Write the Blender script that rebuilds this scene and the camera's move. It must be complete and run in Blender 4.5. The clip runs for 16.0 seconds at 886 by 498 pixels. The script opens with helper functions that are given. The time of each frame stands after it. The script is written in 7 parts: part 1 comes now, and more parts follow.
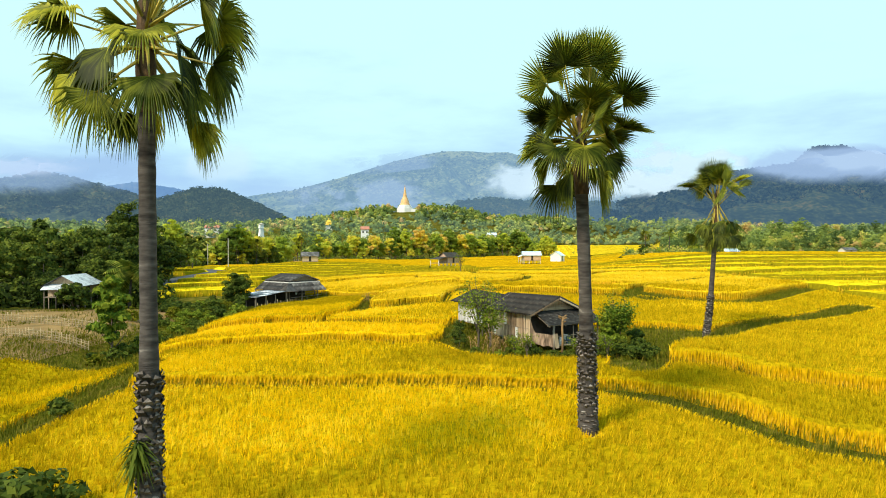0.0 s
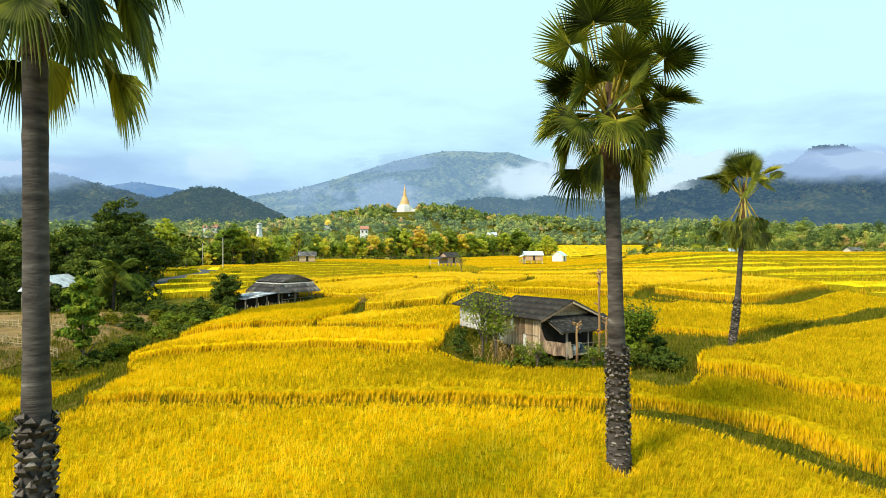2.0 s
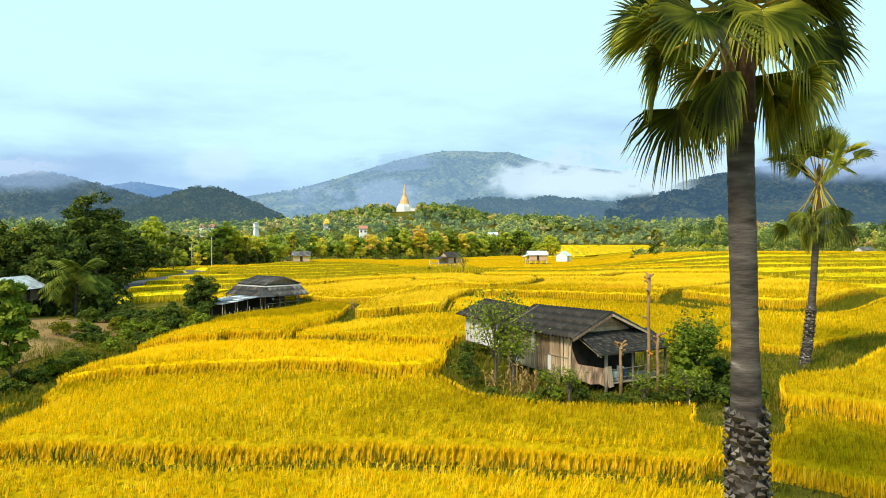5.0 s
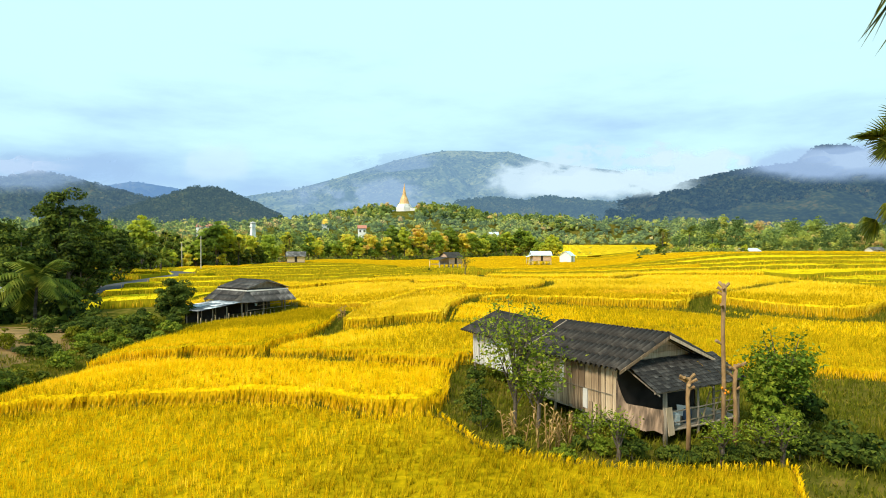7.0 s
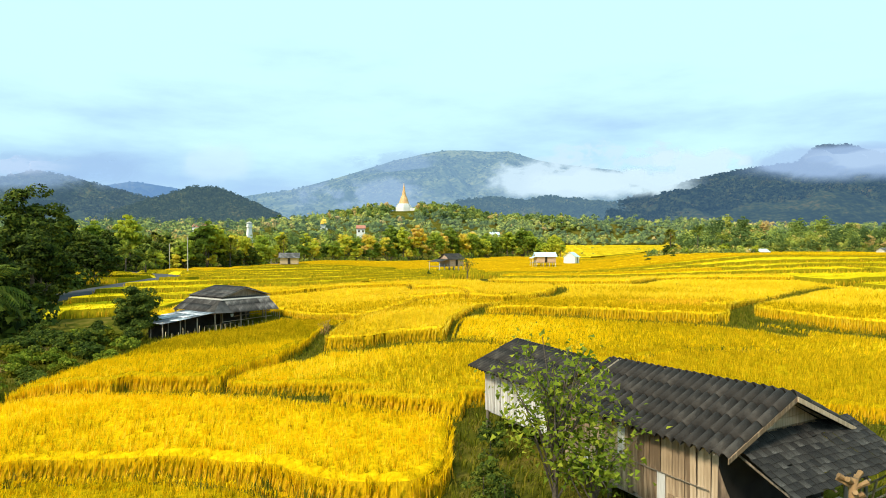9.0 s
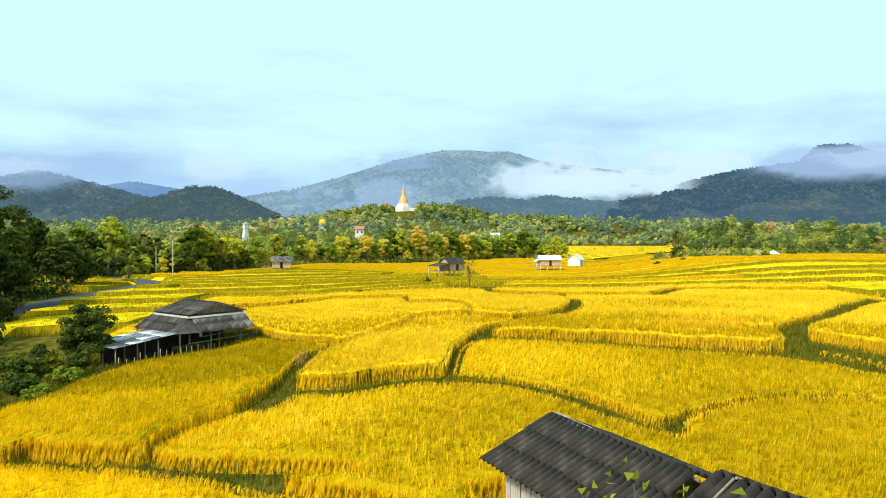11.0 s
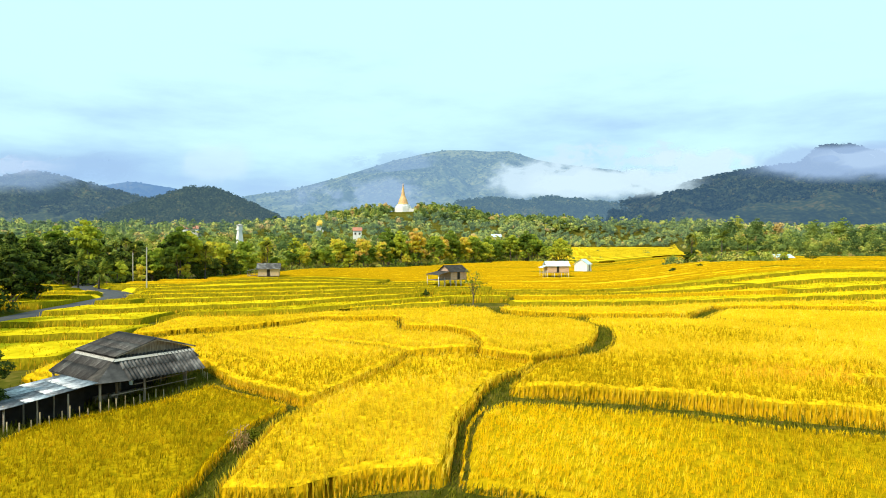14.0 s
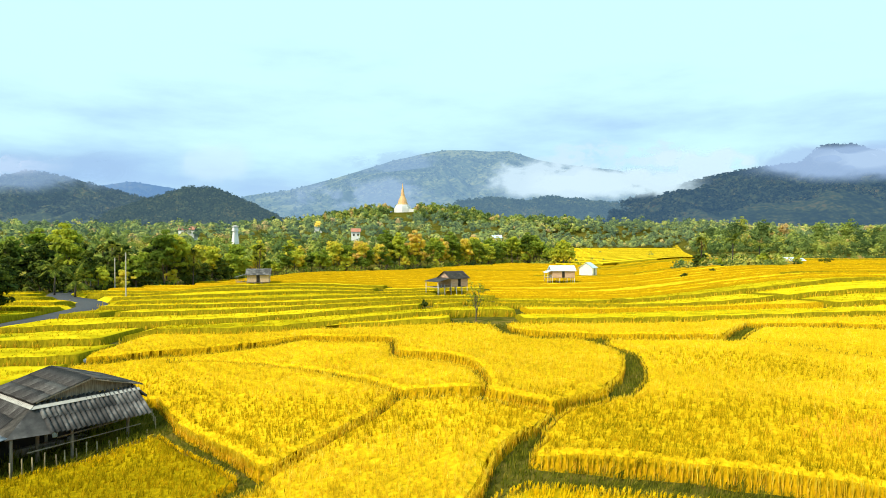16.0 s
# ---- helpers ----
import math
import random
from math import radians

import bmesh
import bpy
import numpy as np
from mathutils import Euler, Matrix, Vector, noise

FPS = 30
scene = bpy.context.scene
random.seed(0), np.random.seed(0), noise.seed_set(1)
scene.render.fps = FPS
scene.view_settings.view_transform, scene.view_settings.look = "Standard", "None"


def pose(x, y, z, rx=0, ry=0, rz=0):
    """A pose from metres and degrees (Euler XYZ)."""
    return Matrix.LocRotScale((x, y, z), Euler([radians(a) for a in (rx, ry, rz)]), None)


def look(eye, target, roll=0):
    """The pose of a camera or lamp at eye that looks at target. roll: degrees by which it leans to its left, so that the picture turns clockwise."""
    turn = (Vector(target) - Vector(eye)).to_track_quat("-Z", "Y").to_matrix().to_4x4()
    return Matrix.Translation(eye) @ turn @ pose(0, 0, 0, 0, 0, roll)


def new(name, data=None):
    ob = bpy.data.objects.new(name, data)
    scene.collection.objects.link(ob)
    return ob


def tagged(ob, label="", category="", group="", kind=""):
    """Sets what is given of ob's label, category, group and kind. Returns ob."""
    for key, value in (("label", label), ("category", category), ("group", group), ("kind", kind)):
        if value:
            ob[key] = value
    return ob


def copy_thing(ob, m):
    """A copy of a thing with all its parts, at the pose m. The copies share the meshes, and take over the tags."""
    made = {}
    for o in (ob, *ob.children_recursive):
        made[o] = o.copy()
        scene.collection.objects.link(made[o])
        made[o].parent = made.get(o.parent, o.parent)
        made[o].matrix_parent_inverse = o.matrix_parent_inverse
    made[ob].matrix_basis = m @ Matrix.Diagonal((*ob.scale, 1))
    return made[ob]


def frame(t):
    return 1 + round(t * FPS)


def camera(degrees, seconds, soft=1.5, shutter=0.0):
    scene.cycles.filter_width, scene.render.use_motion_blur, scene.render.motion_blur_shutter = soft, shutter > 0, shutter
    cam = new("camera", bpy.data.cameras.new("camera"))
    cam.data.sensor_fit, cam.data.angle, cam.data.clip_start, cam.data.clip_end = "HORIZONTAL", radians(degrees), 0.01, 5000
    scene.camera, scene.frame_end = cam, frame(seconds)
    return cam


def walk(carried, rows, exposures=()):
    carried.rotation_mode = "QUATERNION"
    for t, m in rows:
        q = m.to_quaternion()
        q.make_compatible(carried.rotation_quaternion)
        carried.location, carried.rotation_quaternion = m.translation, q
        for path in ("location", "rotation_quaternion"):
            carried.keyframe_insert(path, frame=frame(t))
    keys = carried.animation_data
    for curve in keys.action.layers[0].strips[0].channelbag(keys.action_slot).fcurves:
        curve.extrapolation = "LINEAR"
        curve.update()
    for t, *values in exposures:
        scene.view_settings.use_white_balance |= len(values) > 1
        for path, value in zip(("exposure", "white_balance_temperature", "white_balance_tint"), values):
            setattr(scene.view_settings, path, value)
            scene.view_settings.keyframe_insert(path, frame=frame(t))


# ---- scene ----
# ---------------------------------------------------------------- camera
cam = camera(72.0, 16.0, soft=0.95)
PATH = [
    (0.0, 0.000, 0.000, 8.900),
    (0.5, 0.006, 1.222, 8.870),
    (1.0, -0.005, 2.477, 8.838),
    (1.5, -0.011, 3.883, 8.794),
    (2.0, -0.021, 5.253, 8.749),
    (2.5, -0.062, 6.732, 8.710),
    (3.0, -0.078, 8.276, 8.660),
    (3.5, -0.112, 10.012, 8.622),
    (4.0, -0.113, 11.777, 8.567),
    (6.5, -0.303, 22.251, 8.503),
    (7.0, -0.310, 24.631, 8.499),
    (7.5, -0.333, 27.142, 8.521),
    (8.0, -0.351, 29.576, 8.549),
    (8.5, -0.386, 32.091, 8.668),
    (9.0, -0.383, 34.538, 8.838),
    (11.5, -0.355, 46.608, 10.167),
    (12.0, -0.352, 49.030, 10.466),
    (12.5, -0.340, 51.491, 10.780),
    (13.0, -0.345, 53.916, 11.052),
    (13.5, -0.345, 56.448, 11.366),
    (14.0, -0.375, 58.924, 11.652),
    (14.5, -0.369, 61.430, 11.982),
    (15.0, -0.354, 63.869, 12.285),
    (15.5, -0.303, 66.414, 12.609),
    (16.0, -0.312, 68.831, 12.915),
]
walk(cam, [(t, pose(x, y, z, 90 - 0.372, 0, 0)) for t, x, y, z in PATH])

# ---------------------------------------------------------------- world and sun
SUN_AZ, SUN_EL = radians(224), radians(46)      # azimuth from +y, clockwise: behind the camera, to its left
to_sun = Vector((math.sin(SUN_AZ) * math.cos(SUN_EL), math.cos(SUN_AZ) * math.cos(SUN_EL), math.sin(SUN_EL)))
world = bpy.data.worlds.new("world")
scene.world = world
world.use_nodes = True
wn, wl = world.node_tree.nodes, world.node_tree.links
wn.clear()
sky = wn.new("ShaderNodeTexSky")
sky.sky_type = "NISHITA"
sky.sun_disc = False
sky.sun_elevation, sky.sun_rotation = SUN_EL, SUN_AZ
sky.air_density, sky.dust_density, sky.ozone_density = 1.0, 3.0, 2.0
coord = wn.new("ShaderNodeTexCoord")
sep = wn.new("ShaderNodeSeparateXYZ")
wl.new(coord.outputs["Generated"], sep.inputs[0])
# high thin cloud, denser towards the zenith; streaks near the horizon
mp = wn.new("ShaderNodeMapping")
mp.inputs["Scale"].default_value = (2.2, 2.2, 9.0)
wl.new(coord.outputs["Generated"], mp.inputs["Vector"])
cl = wn.new("ShaderNodeTexNoise")
cl.inputs["Scale"].default_value, cl.inputs["Detail"].default_value, cl.inputs["Roughness"].default_value = 1.6, 6.0, 0.55
wl.new(mp.outputs[0], cl.inputs["Vector"])
up = wn.new("ShaderNodeMapRange")
up.inputs["From Min"].default_value, up.inputs["From Max"].default_value = 0.02, 0.34
up.inputs["To Min"].default_value, up.inputs["To Max"].default_value = 0.0, 0.62
wl.new(sep.outputs["Z"], up.inputs["Value"])
add = wn.new("ShaderNodeMath")
wl.new(up.outputs[0], add.inputs[0])
wl.new(cl.outputs["Fac"], add.inputs[1])
cr = wn.new("ShaderNodeMapRange")
cr.interpolation_type = "SMOOTHSTEP"
cr.inputs["From Min"].default_value, cr.inputs["From Max"].default_value = 0.42, 1.0
wl.new(add.outputs[0], cr.inputs["Value"])
tone = wn.new("ShaderNodeMix")
tone.data_type = "RGBA"
tone.inputs[6].default_value, tone.inputs[7].default_value = (4.0, 6.3, 9.3, 1), (6.6, 10.2, 10.6, 1)
wl.new(cr.outputs[0], tone.inputs[0])
blend = wn.new("ShaderNodeMix")
blend.data_type = "RGBA"
blend.inputs[0].default_value = 0.9
wl.new(sky.outputs[0], blend.inputs[6])
wl.new(tone.outputs[2], blend.inputs[7])
bg = wn.new("ShaderNodeBackground")
bg.inputs["Strength"].default_value = 0.1
wl.new(blend.outputs[2], bg.inputs["Color"])
wo = wn.new("ShaderNodeOutputWorld")
wl.new(bg.outputs[0], wo.inputs["Surface"])
sun = new("sun", bpy.data.lights.new("sun", "SUN"))
sun.data.energy, sun.data.angle, sun.data.color = 5.0, radians(11), (1.0, 0.87, 0.66)
sun.matrix_world = look((0, 0, 60), Vector((0, 0, 60)) - to_sun)
scene.view_settings.exposure = 0.12


# ---------------------------------------------------------------- materials
def mat(name, stops, scale=4.0, detail=5.0, rough=0.9, bump=0.3, bump_scale=30.0, stretch=(1, 1, 1), big=0.0, big_scale=0.3,
        island=0.0, each=0.0, tone=0.0, metal=0.0, translucent=0.0, sheen=0.15, spec=0.3):
    """A procedural surface: a colour ramp over noise, a second large noise that shifts its value, fine relief."""
    m = bpy.data.materials.new(name)
    m.use_nodes = True
    n, l = m.node_tree.nodes, m.node_tree.links
    n.clear()
    tc = n.new("ShaderNodeTexCoord")
    mpg = n.new("ShaderNodeMapping")
    mpg.inputs["Scale"].default_value = stretch
    l.new(tc.outputs["Object"], mpg.inputs["Vector"])
    no = n.new("ShaderNodeTexNoise")
    no.inputs["Scale"].default_value, no.inputs["Detail"].default_value = scale, detail
    l.new(mpg.outputs[0], no.inputs["Vector"])
    fac = no.outputs["Fac"]
    if big:
        nb = n.new("ShaderNodeTexNoise")
        nb.inputs["Scale"].default_value, nb.inputs["Detail"].default_value = big_scale, 3.0
        l.new(mpg.outputs[0], nb.inputs["Vector"])
        fac = shift(n, l, fac, nb.outputs["Fac"], big)
    if island:
        fac = shift(n, l, fac, n.new("ShaderNodeNewGeometry").outputs["Random Per Island"], island)
    if tone:
        hue = n.new("ShaderNodeAttribute")
        hue.attribute_name = "tone"
        fac = shift(n, l, fac, hue.outputs["Fac"], tone)
    if each:
        fac = shift(n, l, fac, n.new("ShaderNodeObjectInfo").outputs["Random"], each)
    ramp = n.new("ShaderNodeValToRGB")
    e = ramp.color_ramp.elements
    while len(e) < len(stops):
        e.new(0.5)
    for el, (p, c) in zip(e, stops):
        el.position, el.color = p, (*c, 1)
    l.new(fac, ramp.inputs[0])
    out = n.new("ShaderNodeOutputMaterial")
    nf = n.new("ShaderNodeTexNoise")
    nf.inputs["Scale"].default_value, nf.inputs["Detail"].default_value = bump_scale, 4.0
    l.new(mpg.outputs[0], nf.inputs["Vector"])
    bp = n.new("ShaderNodeBump")
    bp.inputs["Strength"].default_value, bp.inputs["Distance"].default_value = bump, 0.05
    l.new(nf.outputs["Fac"], bp.inputs["Height"])
    if translucent:
        d, t, mx = n.new("ShaderNodeBsdfPrincipled"), n.new("ShaderNodeBsdfTranslucent"), n.new("ShaderNodeMixShader")
        l.new(ramp.outputs[0], d.inputs["Base Color"])
        d.inputs["Roughness"].default_value = rough
        d.inputs["Specular IOR Level"].default_value = sheen
        l.new(ramp.outputs[0], t.inputs["Color"])
        mx.inputs[0].default_value = translucent
        l.new(d.outputs[0], mx.inputs[1])
        l.new(t.outputs[0], mx.inputs[2])
        l.new(mx.outputs[0], out.inputs["Surface"])
        return m
    b = n.new("ShaderNodeBsdfPrincipled")
    l.new(ramp.outputs[0], b.inputs["Base Color"])
    b.inputs["Roughness"].default_value, b.inputs["Metallic"].default_value = rough, metal
    b.inputs["Specular IOR Level"].default_value = spec
    l.new(bp.outputs[0], b.inputs["Normal"])
    l.new(b.outputs[0], out.inputs["Surface"])
    return m


def shift(n, l, fac, other, amount):
    """fac + (other - 0.5) * amount"""
    a = n.new("ShaderNodeMath")
    a.operation = "MULTIPLY_ADD"
    a.inputs[1].default_value, a.inputs[2].default_value = amount, -0.5 * amount
    l.new(other, a.inputs[0])
    s = n.new("ShaderNodeMath")
    s.use_clamp = True
    l.new(fac, s.inputs[0])
    l.new(a.outputs[0], s.inputs[1])
    return s.outputs[0]


M_RICE = mat("ripe_rice", [(0.05, (0.36, 0.26, 0.003)), (0.3, (0.69, 0.455, 0.004)), (0.58, (0.90, 0.605, 0.006)), (0.85, (1.0, 0.78, 0.055))],
             scale=0.9, big=0.5, big_scale=0.09, island=0.32, each=0.12, rough=1.0, translucent=0.25, sheen=0.0)
# darker than the heads: shade between the stalks is put into this colour
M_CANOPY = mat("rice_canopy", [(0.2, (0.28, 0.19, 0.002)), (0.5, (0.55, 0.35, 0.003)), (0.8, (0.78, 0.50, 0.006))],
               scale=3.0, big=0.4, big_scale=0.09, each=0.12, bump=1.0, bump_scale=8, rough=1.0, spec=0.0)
M_PALERICE = mat("pale_straw_rice", [(0.05, (0.40, 0.275, 0.006)), (0.3, (0.63, 0.445, 0.014)), (0.58, (0.81, 0.585, 0.026)), (0.85, (0.93, 0.75, 0.10))],
                 scale=0.9, big=0.5, big_scale=0.09, island=0.3, each=0.12, rough=1.0, translucent=0.25, sheen=0.0)
M_PALECANOPY = mat("pale_straw_canopy", [(0.2, (0.33, 0.22, 0.004)), (0.5, (0.60, 0.385, 0.007)), (0.8, (0.82, 0.53, 0.016))],
                   scale=3.0, big=0.4, big_scale=0.09, each=0.12, bump=1.0, bump_scale=8, rough=1.0, spec=0.0)
M_STRAW = mat("rice_stems", [(0.25, (0.20, 0.125, 0.003)), (0.55, (0.44, 0.265, 0.004)), (0.85, (0.62, 0.385, 0.008))], scale=5.0, stretch=(2, 2, 0.3), bump=1.0, bump_scale=8, rough=1.0, spec=0.0)
M_STALK = mat("rice_stalk", [(0.2, (0.40, 0.25, 0.008)), (0.5, (0.78, 0.44, 0.012)), (0.85, (0.95, 0.64, 0.05))], scale=3, island=0.5, rough=0.8, translucent=0.2)
M_FARRICE = mat("far_rice", [(0.25, (0.36, 0.25, 0.008)), (0.5, (0.65, 0.43, 0.012)), (0.75, (0.88, 0.59, 0.024))], scale=0.5, big=0.5, big_scale=0.05, each=0.08, rough=1.0, bump=1.0, bump_scale=3, spec=0.0)
M_GREENTOP = mat("far_unripe_rice", [(0.25, (0.27, 0.225, 0.005)), (0.5, (0.50, 0.395, 0.008)), (0.75, (0.72, 0.55, 0.015))], scale=0.35, big=0.6, big_scale=0.03, each=0.3, rough=1.0, bump=1.0, bump_scale=3, spec=0.0)
M_GREENRICE = mat("unripe_rice", [(0.15, (0.22, 0.177, 0.003)), (0.5, (0.49, 0.338, 0.005)), (0.85, (0.76, 0.50, 0.012))],
                  scale=0.9, big=0.5, big_scale=0.12, island=0.7, each=0.2, rough=1.0, translucent=0.25, sheen=0.0)
M_GROUND = mat("grassy_earth", [(0.2, (0.035, 0.04, 0.006)), (0.45, (0.072, 0.075, 0.009)), (0.62, (0.125, 0.105, 0.02)), (0.85, (0.21, 0.13, 0.04))],
               scale=0.8, detail=8, big=0.5, big_scale=0.05, bump=0.8, bump_scale=6, rough=1.0, spec=0.0)
M_GRASS = mat("weeds", [(0.2, (0.06, 0.075, 0.006)), (0.55, (0.145, 0.152, 0.011)), (0.85, (0.27, 0.21, 0.03))], scale=1.2, island=0.5, translucent=0.25, sheen=0.0, rough=1.0)
M_DIRT = mat("bare_earth", [(0.25, (0.07, 0.06, 0.014)), (0.45, (0.19, 0.115, 0.035)), (0.8, (0.32, 0.20, 0.07))], scale=0.35, detail=8, bump=0.6)
M_ASPHALT = mat("asphalt", [(0.2, (0.035, 0.038, 0.045)), (0.8, (0.065, 0.07, 0.08))], scale=1.5, bump=0.2)
M_LEAF = mat("tree_leaves", [(0.1, (0.022, 0.04, 0.007)), (0.45, (0.058, 0.090, 0.011)), (0.85, (0.155, 0.18, 0.02))], scale=0.5, island=0.55, each=0.3, translucent=0.25)
M_DARKLEAF = mat("dark_tree_leaves", [(0.1, (0.014, 0.026, 0.005)), (0.45, (0.045, 0.072, 0.009)), (0.85, (0.14, 0.17, 0.018))], scale=0.5, island=0.55, each=0.3, translucent=0.2)
M_FOREST = mat("mixed_forest_leaves", [(0.05, (0.10, 0.16, 0.020)), (0.35, (0.25, 0.33, 0.032)), (0.6, (0.48, 0.50, 0.042)), (0.8, (0.74, 0.59, 0.06)), (0.97, (0.66, 0.42, 0.13))],
               scale=0.15, island=0.14, each=0.75, translucent=0.4)
WOOD_STOPS = [(0.05, (0.085, 0.135, 0.04)), (0.4, (0.18, 0.245, 0.06)), (0.62, (0.33, 0.385, 0.07)), (0.8, (0.50, 0.48, 0.09)), (0.95, (0.56, 0.39, 0.14))]
M_FARWOOD = mat("far_forest_leaves", WOOD_STOPS, scale=0.06, detail=1.0, island=0.1, tone=0.9, translucent=0.35)
M_EDGESHRUB = mat("sunny_shrub_leaves", [(0.1, (0.13, 0.19, 0.025)), (0.5, (0.30, 0.37, 0.04)), (0.9, (0.56, 0.52, 0.06))], scale=0.12, island=0.15, tone=0.8, translucent=0.4)
M_BARK = mat("bark", [(0.2, (0.06, 0.045, 0.03)), (0.8, (0.16, 0.13, 0.10))], scale=5, bump=0.8, bump_scale=12)
M_REDBARK = mat("peeling_red_bark", [(0.2, (0.13, 0.075, 0.035)), (0.55, (0.27, 0.165, 0.075)), (0.85, (0.42, 0.29, 0.16))], scale=4, stretch=(1, 1, 0.4), bump=0.8, bump_scale=12)
M_PALMBARK = mat("palm_bark", [(0.25, (0.018, 0.015, 0.014)), (0.5, (0.062, 0.053, 0.048)), (0.72, (0.11, 0.097, 0.088)), (0.9, (0.34, 0.31, 0.28))], scale=1.6, big=0.5, big_scale=0.7, detail=4, stretch=(0.8, 0.8, 3.4), bump=0.5, bump_scale=6)
M_BOOT = mat("palm_boots", [(0.2, (0.03, 0.026, 0.022)), (0.6, (0.12, 0.10, 0.085)), (0.9, (0.30, 0.27, 0.24))], scale=5, island=0.5, bump=0.6)
M_PALMLEAF = mat("palm_fan", [(0.1, (0.018, 0.030, 0.005)), (0.5, (0.14, 0.17, 0.014)), (0.9, (0.46, 0.45, 0.04))], scale=1.0, island=0.35, each=0.6, rough=0.6, translucent=0.3, sheen=0.2)
M_PETIOLE = mat("palm_petiole", [(0.2, (0.15, 0.14, 0.025)), (0.8, (0.50, 0.38, 0.045))], scale=3, each=0.4, rough=0.5)
M_BOARD = mat("weathered_board", [(0.2, (0.19, 0.13, 0.08)), (0.5, (0.41, 0.30, 0.19)), (0.85, (0.62, 0.49, 0.34))], scale=2.0, detail=8, stretch=(6, 6, 0.5), island=0.2, each=0.6, bump=0.5, bump_scale=14)
M_PALEBOARD = mat("pale_board", [(0.2, (0.34, 0.32, 0.30)), (0.5, (0.55, 0.54, 0.52)), (0.85, (0.74, 0.73, 0.70))], scale=2.0, detail=8, stretch=(6, 6, 0.5), island=0.2, each=0.5, bump=0.5, bump_scale=14)
M_POST = mat("weathered_post", [(0.2, (0.14, 0.115, 0.085)), (0.8, (0.38, 0.32, 0.25))], scale=3, stretch=(4, 4, 0.6), each=0.4, bump=0.6)
M_ROOF = mat("dark_cement_sheet", [(0.2, (0.012, 0.010, 0.009)), (0.5, (0.031, 0.027, 0.024)), (0.76, (0.088, 0.078, 0.068)), (0.9, (0.34, 0.32, 0.29))], scale=1.6, detail=9, big=0.4, big_scale=0.5, each=0.15, rough=0.8, bump=0.5, bump_scale=20)
M_TILE = mat("grey_cement_tile", [(0.25, (0.010, 0.009, 0.009)), (0.5, (0.026, 0.024, 0.022)), (0.66, (0.055, 0.052, 0.048)), (0.82, (0.30, 0.29, 0.27))], scale=3, detail=9, big=0.4, big_scale=0.8, each=0.35, rough=0.8, bump=0.5)
M_SHEET = mat("grey_corrugated_sheet", [(0.2, (0.022, 0.022, 0.023)), (0.5, (0.062, 0.06, 0.06)), (0.85, (0.24, 0.235, 0.23))], scale=1.3, detail=9, big=0.6, big_scale=0.6, each=0.4, rough=0.7, bump=0.4)
M_SHEETDARK = mat("dark_patched_sheet", [(0.25, (0.022, 0.02, 0.02)), (0.5, (0.05, 0.046, 0.045)), (0.7, (0.10, 0.095, 0.09)), (0.85, (0.26, 0.25, 0.24))], scale=1.4, detail=9, big=0.5, big_scale=0.5, each=0.35, rough=0.75, bump=0.4)
M_ZINC = mat("zinc_sheet", [(0.28, (0.07, 0.075, 0.09)), (0.45, (0.17, 0.19, 0.22)), (0.6, (0.32, 0.35, 0.40)), (0.78, (0.60, 0.64, 0.68))], scale=1.6, detail=9, big=0.7, big_scale=0.5, each=0.55, rough=0.55, metal=0.15, bump=0.3)
M_WHITE = mat("white_plaster", [(0.2, (0.62, 0.62, 0.60)), (0.8, (0.82, 0.82, 0.80))], scale=1.0)
M_GOLD = mat("gilded_spire", [(0.2, (0.52, 0.28, 0.11)), (0.8, (0.72, 0.46, 0.21))], scale=0.5, rough=0.45)
# near-black that stands in for the shade inside buildings
M_DARK = mat("interior_shade", [(0.2, (0.015, 0.013, 0.012)), (0.8, (0.04, 0.035, 0.03))], scale=2)
M_BAMBOO = mat("bamboo", [(0.2, (0.20, 0.15, 0.08)), (0.8, (0.42, 0.34, 0.20))], scale=3, each=0.5)
M_CONCRETE = mat("concrete", [(0.2, (0.30, 0.29, 0.27)), (0.8, (0.46, 0.45, 0.42))], scale=3)
M_CLOTH = mat("hanging_cloth", [(0.25, (0.07, 0.05, 0.035)), (0.45, (0.20, 0.14, 0.095)), (0.6, (0.36, 0.25, 0.17)), (0.8, (0.50, 0.38, 0.28))], scale=2.2, detail=7, stretch=(3, 3, 0.6), big=0.5, big_scale=0.8, bump=0.5)
M_PLASTIC = mat("dark_blue_plastic", [(0.2, (0.03, 0.06, 0.12)), (0.8, (0.07, 0.12, 0.20))], scale=2, rough=0.45)
M_FROND = mat("feather_fronds", [(0.1, (0.04, 0.062, 0.008)), (0.5, (0.10, 0.14, 0.014)), (0.9, (0.30, 0.30, 0.04))], scale=0.6, island=0.6, translucent=0.3)
M_SHAFT = mat("palm_fibre", [(0.2, (0.02, 0.014, 0.01)), (0.55, (0.09, 0.055, 0.028)), (0.85, (0.24, 0.13, 0.05))], scale=3, detail=8, stretch=(2, 2, 1), bump=1.0, bump_scale=8)
# greener canopy, also darkened for the shade between its stalks
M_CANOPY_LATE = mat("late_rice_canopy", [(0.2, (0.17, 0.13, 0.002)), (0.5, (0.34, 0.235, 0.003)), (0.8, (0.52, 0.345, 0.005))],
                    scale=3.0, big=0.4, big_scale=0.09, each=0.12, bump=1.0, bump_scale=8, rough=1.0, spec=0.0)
M_GREENSTEM = mat("green_rice_stems", [(0.25, (0.11, 0.095, 0.004)), (0.55, (0.24, 0.19, 0.006)), (0.85, (0.36, 0.28, 0.01))], scale=2.0, stretch=(2, 2, 0.3), bump=1.0, bump_scale=6, rough=1.0, spec=0.0)
